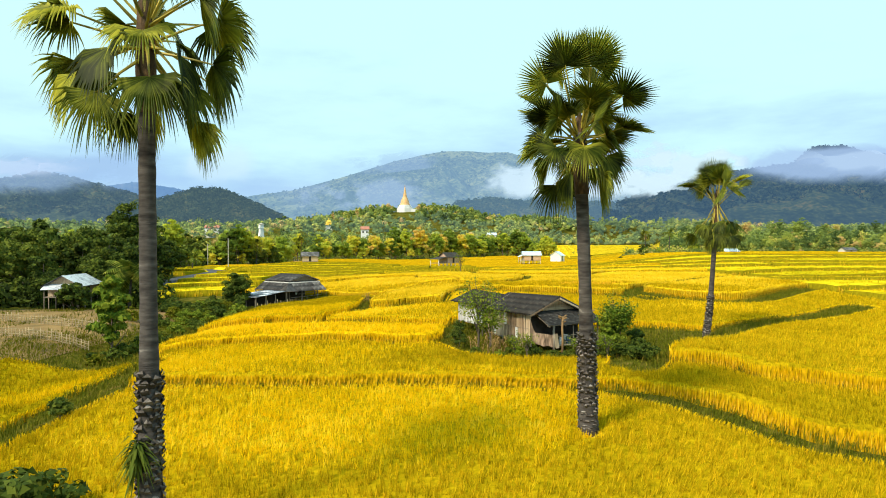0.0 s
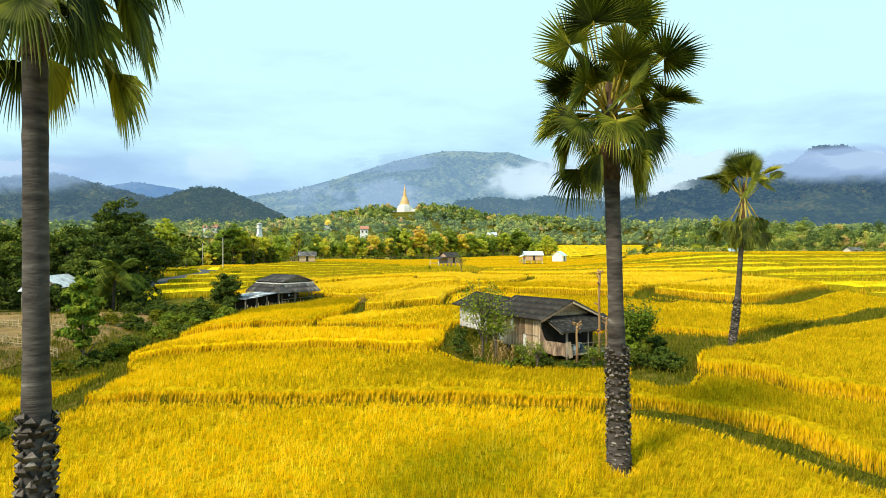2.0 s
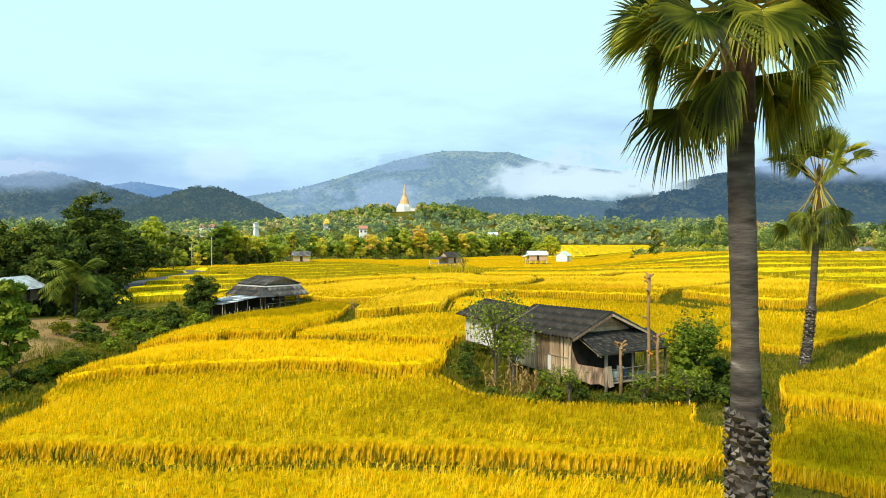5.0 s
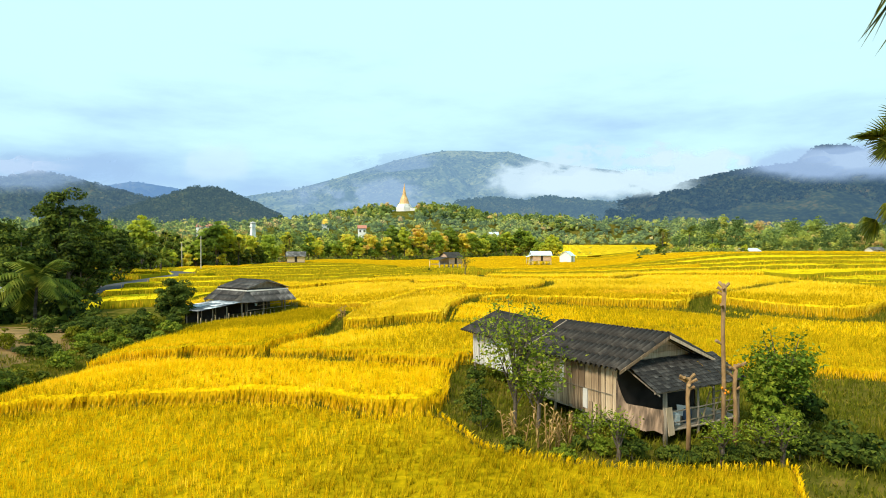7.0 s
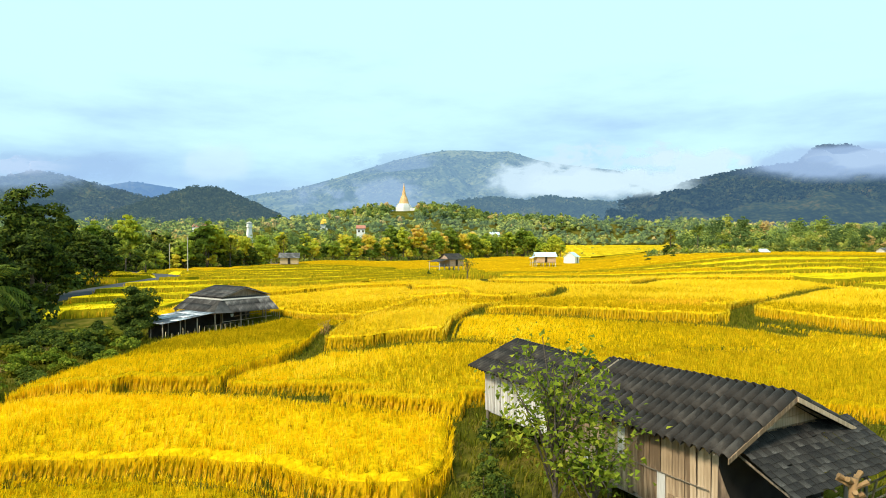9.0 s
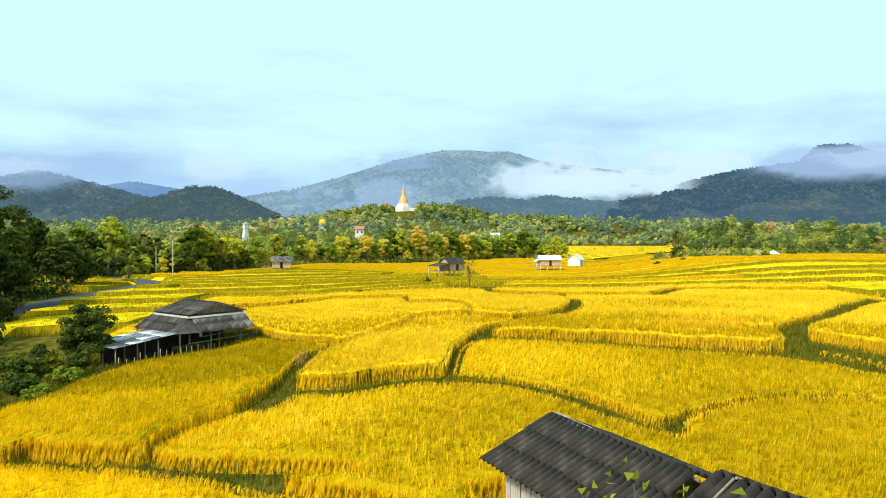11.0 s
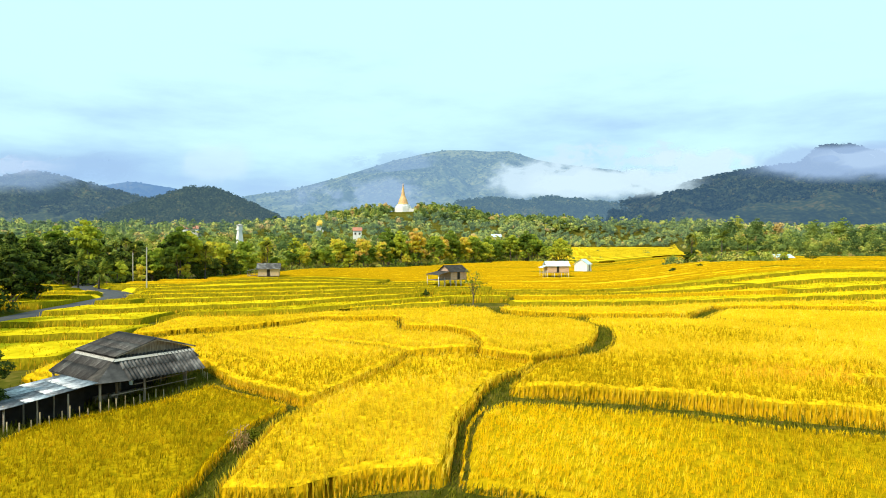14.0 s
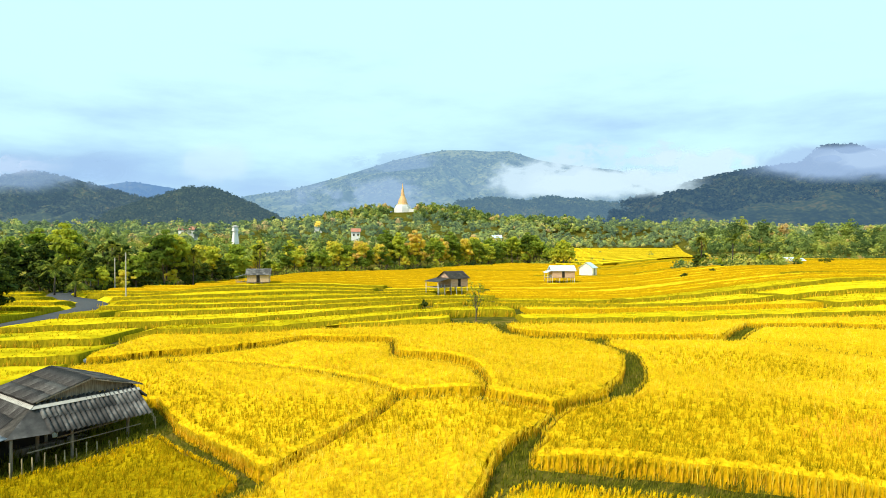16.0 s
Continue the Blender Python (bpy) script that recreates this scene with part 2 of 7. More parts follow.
M_RED = mat("red_tile_roof", [(0.2, (0.32, 0.12, 0.08)), (0.8, (0.50, 0.24, 0.17))], scale=1)
M_BLUEROOF = mat("pale_blue_sheet", [(0.2, (0.35, 0.50, 0.62)), (0.8, (0.62, 0.76, 0.84))], scale=1, rough=0.5)
M_PINKWALL = mat("pinkish_boards", [(0.2, (0.34, 0.22, 0.16)), (0.8, (0.55, 0.40, 0.31))], scale=1, stretch=(1, 1, 5))
M_BROWNLEAF = mat("dry_leaves", [(0.2, (0.20, 0.11, 0.03)), (0.8, (0.48, 0.32, 0.12))], scale=3, island=0.5, translucent=0.2)
M_BIGLEAF = mat("broad_leaves", [(0.1, (0.04, 0.08, 0.008)), (0.5, (0.11, 0.18, 0.014)), (0.9, (0.30, 0.32, 0.03))], scale=0.6, island=0.6, translucent=0.3)
M_FERN = mat("light_leaves", [(0.1, (0.06, 0.10, 0.008)), (0.5, (0.17, 0.23, 0.018)), (0.9, (0.38, 0.40, 0.04))], scale=0.6, island=0.6, translucent=0.35)
M_FLOWER = mat("orange_petals", [(0.2, (0.75, 0.20, 0.01)), (0.8, (0.90, 0.36, 0.02))], scale=3)
M_GOLDLEAF = mat("gold_paint", [(0.2, (0.65, 0.42, 0.04)), (0.8, (0.85, 0.60, 0.10))], scale=1, rough=0.4)


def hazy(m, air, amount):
    """Mixes a glowing haze colour into a far surface's material, for a kilometre or more of bright air (a glowing
    backdrop).
    """
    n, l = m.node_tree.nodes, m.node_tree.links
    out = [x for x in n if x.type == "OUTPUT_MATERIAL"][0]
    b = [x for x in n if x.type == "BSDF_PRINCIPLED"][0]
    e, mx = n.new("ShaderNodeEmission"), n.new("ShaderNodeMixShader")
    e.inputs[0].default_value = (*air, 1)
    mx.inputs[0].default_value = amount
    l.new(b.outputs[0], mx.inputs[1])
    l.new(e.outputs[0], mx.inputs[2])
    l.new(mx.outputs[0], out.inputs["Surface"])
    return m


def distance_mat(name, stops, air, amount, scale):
    """Woods on far mountains: leaves' own colours, with the haze of several kilometres mixed in as glow."""
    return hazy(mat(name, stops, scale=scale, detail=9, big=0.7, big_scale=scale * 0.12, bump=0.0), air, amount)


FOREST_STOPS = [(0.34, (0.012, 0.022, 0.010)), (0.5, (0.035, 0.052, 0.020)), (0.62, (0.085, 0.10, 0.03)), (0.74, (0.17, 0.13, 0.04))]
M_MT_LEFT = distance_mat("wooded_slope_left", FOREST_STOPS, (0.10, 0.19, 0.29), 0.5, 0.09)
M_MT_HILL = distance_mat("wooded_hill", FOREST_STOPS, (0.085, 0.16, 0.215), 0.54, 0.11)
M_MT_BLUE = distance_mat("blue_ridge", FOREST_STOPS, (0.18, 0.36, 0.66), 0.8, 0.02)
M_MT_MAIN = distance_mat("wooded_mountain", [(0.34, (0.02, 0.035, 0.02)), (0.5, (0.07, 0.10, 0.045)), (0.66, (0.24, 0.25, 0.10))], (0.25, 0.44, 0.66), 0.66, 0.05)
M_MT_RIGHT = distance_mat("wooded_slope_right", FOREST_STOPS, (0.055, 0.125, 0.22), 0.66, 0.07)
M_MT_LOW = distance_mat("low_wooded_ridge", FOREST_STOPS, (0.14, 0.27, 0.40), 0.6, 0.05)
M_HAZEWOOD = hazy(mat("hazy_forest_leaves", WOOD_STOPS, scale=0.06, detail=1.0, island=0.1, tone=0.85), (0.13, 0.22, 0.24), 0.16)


# ---------------------------------------------------------------- mesh helpers
def mesh_of(name, verts, faces, material, smooth=False):
    me = bpy.data.meshes.new(name)
    verts, faces = np.asarray(verts, dtype=np.float32), np.asarray(faces, dtype=np.int32)
    k = faces.shape[1]
    me.vertices.add(len(verts))
    me.vertices.foreach_set("co", verts.ravel())
    me.loops.add(faces.size)
    me.loops.foreach_set("vertex_index", faces.ravel())
    me.polygons.add(len(faces))
    me.polygons.foreach_set("loop_start", np.arange(0, faces.size, k, dtype=np.int32))
    me.polygons.foreach_set("loop_total", np.full(len(faces), k, dtype=np.int32))
    if smooth:
        me.polygons.foreach_set("use_smooth", np.ones(len(faces), dtype=bool))
    me.update(calc_edges=True)
    me.materials.append(material)
    return me


def part(name, bm, material, parent=None, label="", smooth=False):
    """Links a bmesh (or mesh) as one mesh object under a thing or under a part."""
    if isinstance(bm, bpy.types.Mesh):
        me = bm
    else:
        me = bpy.data.meshes.new(name)
        for f in bm.faces:
            f.smooth = smooth
        bm.to_mesh(me)
        bm.free()
        me.materials.append(material)
    ob = new(name, me)
    if parent:
        ob.parent = parent
    return tagged(ob, label=label)


def thing(name, m, label, category, group="", kind=""):
    ob = new(name)
    ob.empty_display_size = 0.2
    ob.matrix_world = m
    return tagged(ob, label, category, group, kind)


def box(bm, x0, x1, y0, y1, z0, z1, bevel=0.0):
    v = [bm.verts.new((x, y, z)) for x in (x0, x1) for y in (y0, y1) for z in (z0, z1)]
    fs = [bm.faces.new([v[i] for i in f]) for f in ((0, 1, 3, 2), (4, 6, 7, 5), (0, 4, 5, 1), (2, 3, 7, 6), (0, 2, 6, 4), (1, 5, 7, 3))]
    if bevel:
        bmesh.ops.bevel(bm, geom=list({e for f in fs for e in f.edges}), offset=bevel, segments=1, affect="EDGES")
    return bm


def tube(bm, pts, radii, sides=8, cap=True):
    """A round limb along pts."""
    pts = [Vector(p) for p in pts]
    rings = []
    for i, p in enumerate(pts):
        d = (pts[min(i + 1, len(pts) - 1)] - pts[max(i - 1, 0)]).normalized()
        a = d.orthogonal().normalized() if abs(d.z) < 0.9 else Vector((1, 0, 0)).cross(d).normalized()
        b = d.cross(a)
        r = radii[i] if not isinstance(radii, (int, float)) else radii
        rings.append([bm.verts.new(p + (a * math.cos(2 * math.pi * k / sides) + b * math.sin(2 * math.pi * k / sides)) * r) for k in range(sides)])
    for q, s in zip(rings, rings[1:]):
        for k in range(sides):
            bm.faces.new((q[k], q[(k + 1) % sides], s[(k + 1) % sides], s[k]))
    if cap:
        bm.faces.new(rings[0][::-1])
        bm.faces.new(rings[-1])
    return bm


def rng_unit(rng, n):
    v = rng.normal(size=(n, 3))
    return v / np.linalg.norm(v, axis=1)[:, None]


def leaf_cards(rng, centres, normals, size, aspect=1.6, jitter=0.5):
    """Small pointed leaves (three corners each) at centres, about square to normals."""
    n = len(centres)
    nn = normals + jitter * rng.normal(size=(n, 3))
    nn /= np.linalg.norm(nn, axis=1)[:, None] + 1e-9
    a = np.cross(nn, rng.normal(size=(n, 3)))
    a /= np.linalg.norm(a, axis=1)[:, None] + 1e-9
    b = np.cross(nn, a)
    s = size * (0.6 + 0.8 * rng.random((n, 1)))
    v = np.stack([centres - a * s * aspect * 0.5, centres - b * s * 0.55 + a * s * 0.35, centres + b * s * 0.55 + a * s * 0.35], 1)
    return v.reshape(-1, 3), np.arange(n * 3).reshape(-1, 3)


# ---------------------------------------------------------------- the lie of the land
def ramp01(q):
    c = np.clip(q, 0, 1)
    return c * c * (3 - 2 * c)


LAND_Y, LAND_Z = [0, 30, 50, 60, 85, 100, 118, 160, 200, 226, 250, 310, 412, 480, 900, 1000], [-.9, -.9, -.2, 0, .7, 1.3, 1.8, 1.7, .8, -.1, -.2, -.8, -1.9, -1.8, 7, 8]


def land(x, y):
    """Height of the bare ground: a shallow valley that rises to the far woods, with the temple hill."""
    x, y = np.asarray(x, float), np.asarray(y, float)
    a = np.interp(y, LAND_Y, LAND_Z)
    s = np.interp(y, [40, 60, 90, 108, 150, 175, 220], [.03, .05, .07, .125, .05, .02, 0])
    r = 5 * ramp01((x - 45 - .25 * (y - 262)) / 60) * ramp01((y - 120) / 100) * (1 - ramp01((y - 450) / 300))
    hill = 26 * np.exp(-((x + 75) / 150) ** 4 - ((y - 1165) / 110) ** 2)
    valley = ramp01((x - 0.11 * y) / (0.05 * np.abs(y) + 1)) * (1 - ramp01((x - 0.34 * y) / (0.06 * np.abs(y) + 1))) * (1 - ramp01((y - 930) / 150))
    rise = 42 * ramp01((y - np.interp(x, [-300, -110, 20, 90, 200], [330, 400, 500, 560, 470])) / 700) * (0.8 + 0.2 * np.sin(x / 190 + 1.0)) * (1 - valley)
    r = r + 1.5 * ramp01((-x - 12) / 32) * ramp01((x + 72) / 16) * ramp01((y - 190) / 45) * (1 - ramp01((y - 300) / 100))
    bank = -1.6 * np.exp(-((x + 33 + 0.05 * (y - 60)) / 6) ** 2) * ramp01((y - 20) / 20) * (1 - ramp01((y - 85) / 15))
    return a + s * np.clip(x, -30, 0) + r + hill + rise + bank


def spline(pts, step=0.6):
    """A smooth curve through plan points."""
    p = [Vector(q) for q in pts]
    p = [p[0] * 2 - p[1]] + p + [p[-1] * 2 - p[-2]]
    out = []
    for a, b, c, d in zip(p, p[1:], p[2:], p[3:]):
        k = max(1, int((c - b).length / step))
        for i in range(k):
            t = i / k
            out.append(0.5 * (2 * b + (c - a) * t + (2 * a - 5 * b + 4 * c - d) * t * t + (3 * b - 3 * c + d - a) * t ** 3))
    return np.array([tuple(q) for q in out + [p[-2]]])


def seg_distance(x, y, line):
    """Distance from grid points to a curve, worked out only near it."""
    best = np.full(x.shape, 99.0)
    for a, b in zip(line, line[1:]):
        ab = b - a
        t = np.clip(((x - a[0]) * ab[0] + (y - a[1]) * ab[1]) / (ab @ ab + 1e-9), 0, 1)
        best = np.minimum(best, np.hypot(x - a[0] - t * ab[0], y - a[1] - t * ab[1]))
    return best


def inside(x, y, poly):
    c = np.zeros(x.shape, bool)
    for (x0, y0), (x1, y1) in zip(poly, poly[1:] + poly[:1]):
        c ^= ((y0 > y) != (y1 > y)) & (x < (x1 - x0) * (y - y0) / (y1 - y0 + 1e-9) + x0)
    return c


# field banks between the plots: width, and the plan points that each one curves through
BUNDS = []


def bank(width, *points):
    BUNDS.append((width, points))


bank(0.7, (-14.5, 71.9), (-9.7, 69.6), (-5.6, 67.4), (-1.2, 65.2), (0.3, 63.8))
bank(0.35, (-33.4, 77.5), (-28.1, 75.9), (-22.2, 73.5), (-14.5, 71.9))
bank(0.5, (-31, 59.5), (-25.5, 59.2), (-20.5, 58.9), (-15.6, 58.8), (-10.8, 58.4), (-7.1, 57.1), (-5, 55.6), (-1.5, 54.8), (-0.1, 56), (0.2, 60), (0.3, 63.8))
bank(1.2, (-20.8, 73.7), (-17.5, 72.6), (-14.7, 72.1), (-11.8, 71), (-8, 70.2), (-4.4, 69.1))
bank(0.4, (-11.4, 80.4), (-13.3, 77.7), (-14.4, 75), (-14, 72.3))
bank(2.4, (-11.4, 80.7), (-10.5, 84), (-6.8, 83.4), (-3.4, 85), (-0.1, 84.7), (2.7, 83.9), (5.3, 82.1), (7.6, 79), (9.2, 75.5), (10.5, 73.8))
bank(1, (10.7, 74.2), (12.2, 76), (15.2, 78.1), (19.5, 80.3), (22.8, 80.5), (24.7, 80.1))
bank(1, (-20.8, 113), (-17.3, 109.1), (-14, 105.3), (-11, 101.4), (-9.7, 99.4))
bank(1.8, (-10.4, 99.8), (-11.6, 96.6), (-11.4, 91), (-11.2, 86), (-11.4, 80.7))
bank(0.6, (0, 84.7), (0.4, 89.9), (1, 94.5), (2.7, 98.9), (4.5, 99.9))
bank(2.2, (3.7, 99.2), (10.1, 97.8), (14.5, 96.4), (18.6, 94.6), (22.5, 93.4), (26, 91.8), (27.3, 90.2))
bank(3, (27.3, 92.5), (29, 89.9), (29.9, 87.2))
bank(1.6, (2.6, 98), (3.2, 100.5), (4.9, 103.8))
bank(0.5, (4.9, 103.8), (7.3, 108.8), (10.2, 111.3), (12.6, 113.6))
bank(1.7, (12.6, 113.6), (14.7, 117.2), (16.2, 121.3), (17.5, 126.3), (17.8, 131.1), (16.9, 136))
bank(1.6, (17.4, 137.9), (14, 140), (10.8, 140.9), (7.8, 144.5), (7.5, 152.4))
bank(1, (7.5, 152.4), (9.5, 165.8), (11.8, 176.5))
bank(0.7, (10, 140), (17, 139.2), (23.4, 138.6), (29.7, 138.3), (32.4, 137.8))
bank(1.6, (32.4, 137.8), (36.1, 143.2), (39.5, 147.4))
bank(0.9, (39.5, 147.4), (47.5, 146.3), (54.3, 143.9), (64, 142))
bank(0.3, (33.9, 137), (36.9, 134), (39.1, 129.9), (41.4, 126.2))
bank(1, (-48.8, 135.5), (-39.8, 136), (-32.1, 139.7), (-22.9, 141.7), (-17.7, 145.7))
bank(0.35, (-30.8, 136.8), (-25.2, 135.3), (-19.8, 131.8), (-12.7, 125.9), (-7.1, 119.5), (-3.6, 114.2))
bank(0.45, (-17.7, 145.7), (-12.8, 142.2), (-6.5, 139.5), (-5.3, 131.1), (-2.8, 128.8), (0.5, 125.3), (2.4, 121.8), (3, 116.8))
bank(0.35, (3, 116.8), (2.4, 113.3), (-3, 113.9), (-3.6, 114.2))
bank(0.35, (2.4, 113), (5, 110.8), (7.1, 108.5))
bank(0.15, (-3.6, 114.2), (-5.2, 109.6), (-6.8, 106.9), (-7.8, 104.7), (-9.2, 101.4), (-10.2, 98.8))
bank(0.4, (-64, 146.5), (-58.4, 148.7), (-49.1, 151.8), (-38.6, 154.1), (-27.8, 157.4), (-19, 158.7), (-7.4, 159.2), (0, 158), (7.5, 155))
bank(1, (-22.7, 41.8), (-19, 42.3), (-14.9, 41.7), (-8.8, 40.7), (-3.2, 40.6), (2.4, 39.7), (7.8, 39), (11.3, 38.4))
bank(2.7, (11.3, 38.4), (14, 36.2), (15.8, 32.9), (17, 29.7), (18.4, 28.1), (24, 24.5), (34, 20), (62, 14))
bank(1.6, (-23.9, 52.1), (-22.7, 41.8), (-23, 36.3), (-22.9, 32.3), (-22.1, 28.2))
bank(4.2, (14, 44.8), (18.6, 53.2), (23.3, 55.1), (33.5, 64.9), (44.1, 71.4), (54.6, 80))
bank(3.8, (30.2, 99.9), (34.4, 89.1), (43.6, 86), (60.4, 100.8), (81.4, 112))
bank(0.5, (17.3, 47.2), (20.8, 45.1), (21.3, 42), (23.8, 40.3), (25.9, 38.9), (27.4, 37.6), (40, 31), (62, 26))
bank(0.5, (32.1, 58.1), (36.7, 56.9), (39.7, 54.6), (50, 50), (62, 46))
bank(2.6, (28.8, 93.5), (31.9, 100.5), (35.9, 105.3), (41.5, 110.6), (50.1, 119.6), (60.2, 128.9))

ROAD = spline([(-76, 112), (-69, 130), (-66, 148), (-65.5, 165), (-66.5, 178), (-70, 190), (-77, 200), (-86, 209), (-97, 222), (-108, 244)], 2.0)
YARD = [(0.2, 60.0), (-0.6, 54.6), (1.2, 50.2), (3.4, 49.0), (6.4, 47.8), (9.5, 47.6), (13.0, 48.0), (17.6, 50.0), (24.0, 54.5), (28.0, 62.0), (19.0, 65.0), (12.0, 62.0), (8.5, 66.5), (4.5, 68.0), (0.5, 67.0)]
BARNYARD = [(-29.5, 103.6), (-24.0, 107.6), (-19.5, 113.2), (-24.0, 119.5), (-34.0, 119.0), (-42.0, 110.0), (-36.0, 100.0)]


def left_limit(y):
    return np.interp(y, [0, 30, 40, 53, 60, 68, 80, 88, 99, 104, 110, 116, 119, 148, 156, 176, 190], [-22.5, -22.3, -22.0, -24.5, -28, -31, -31, -28.5, -29, -30, -33, -37, -58, -64, -70, -100, -132])


def field_map(x, y, far):
    """Distance in metres from each grid point to the nearest edge of its plot; negative where no rice grows."""
    d = np.full(x.shape, 50.0)
    wob = 0.25 * np.sin(x * 1.7 + 0.6 * np.sin(y * 1.3)) * np.sin(y * 1.9 + 1.0)
    for w, pts in ([] if far else BUNDS):
        line = spline(pts, 1.0)
        lo, hi = line.min(0) - 8, line.max(0) + 8
        sel = (x > lo[0]) & (x < hi[0]) & (y > lo[1]) & (y < hi[1])
        if sel.any():
            d[sel] = np.minimum(d[sel], seg_distance(x[sel], y[sel], line) - (0.2 + w * 0.5))
    d = np.minimum(d, seg_distance(x, y, ROAD) - 3.3)
    for poly in (YARD, BARNYARD):
        e = seg_distance(x, y, np.array(poly + poly[:1]))
        d = np.minimum(d, np.where(inside(x, y, poly), -e, e))
    for fx0, fy0 in ((-9.0, 18.7), (7.25, 30.4), (24.9, 58.3)):
        d = np.minimum(d, np.hypot(x - fx0, (y - fy0 + 0.5) * 0.8) - 0.7)
    lim = left_limit(y)
    patch = np.minimum.reduce([x + 46 + 0.2 * (y - 40), -26.2 - 0.12 * (y - 40) - x, y - 30, 56 - y])
    d = np.minimum(d, np.maximum(x - lim, patch))
    return d + wob * 0.25


def plots_of(d):
    """Numbers the connected plots of a map by spreading the smallest cell number."""
    ok = d > 0
    lab = np.where(ok, np.arange(d.size).reshape(d.shape) + 1, 0)
    for _ in range(600):
        old = lab.copy()
        for ax in (0, 1):
            for back in (False, True):
                v = lab if ax == 0 else lab.T
                v = v[::-1] if back else v
                o = ok if ax == 0 else ok.T
                o = o[::-1] if back else o
                run = np.zeros(v.shape[1], dtype=v.dtype)
                for i in range(v.shape[0]):
                    both = o[i] & (run > 0)
                    v[i] = np.where(both, np.minimum(np.where(v[i] > 0, v[i], run), run), v[i])
                    run = np.where(o[i], v[i], 0)
        if (old == lab).all():
            break
    return lab


def blades(rng, px, py, base, height, lean, wide, count, out=None, plain=False):
    """Clumps of rice or grass: count spear-shaped blades a clump, bent over at the tip; out: the way they all bow towards; plain: straight ones."""
    n = len(px)
    az = rng.random((n, count)) * 2 * math.pi
    gust = 0.45 * lean * (1 + np.sin(px * 0.23 + 1.1 * np.sin(py * 0.17)))[:, None]
    ln = lean * (0.3 + 1.2 * rng.random((n, count)))
    hh = height[:, None] * (0.7 + 0.5 * rng.random((n, count)))
    bx, by = px[:, None] + 0.6 * lean * np.cos(az * 1.7 + 1), py[:, None] + 0.6 * lean * np.sin(az * 1.7 + 1)
    tw = az + 1.2 * rng.normal(size=az.shape)
    sx, sy = -np.sin(tw) * wide, np.cos(tw) * wide
    zb = base[:, None] + 0 * az
    ux, uy = np.cos(az) * ln + gust, np.sin(az) * ln - 0.3 * gust
    if out is not None:
        ux, uy = ux + out[0][:, None] * hh, uy + out[1][:, None] * hh
    if plain:
        v = np.stack([np.stack([bx - sx, by - sy, zb], -1), np.stack([bx + sx, by + sy, zb], -1),
                      np.stack([bx + 1.15 * ux, by + 1.15 * uy, zb + hh * (0.9 + 0.2 * rng.random(hh.shape))], -1)], 2)
        return v.reshape(-1, 3), np.arange(n * count * 3).reshape(-1, 3)
    mx, my, mz = bx + 0.35 * ux, by + 0.35 * uy, zb + 0.68 * hh
    v = np.stack([np.stack([bx, by, zb], -1), np.stack([mx - sx, my - sy, mz], -1), np.stack([mx + sx, my + sy, mz], -1),
                  np.stack([bx + 1.15 * ux, by + 1.15 * uy, zb + hh * (0.9 + 0.2 * rng.random(hh.shape))], -1)], 2)
    f = np.arange(n * count)[:, None, None] * 4 + np.array([[0, 2, 1], [1, 2, 3]])
    return v.reshape(-1, 3), f.reshape(-1, 3)


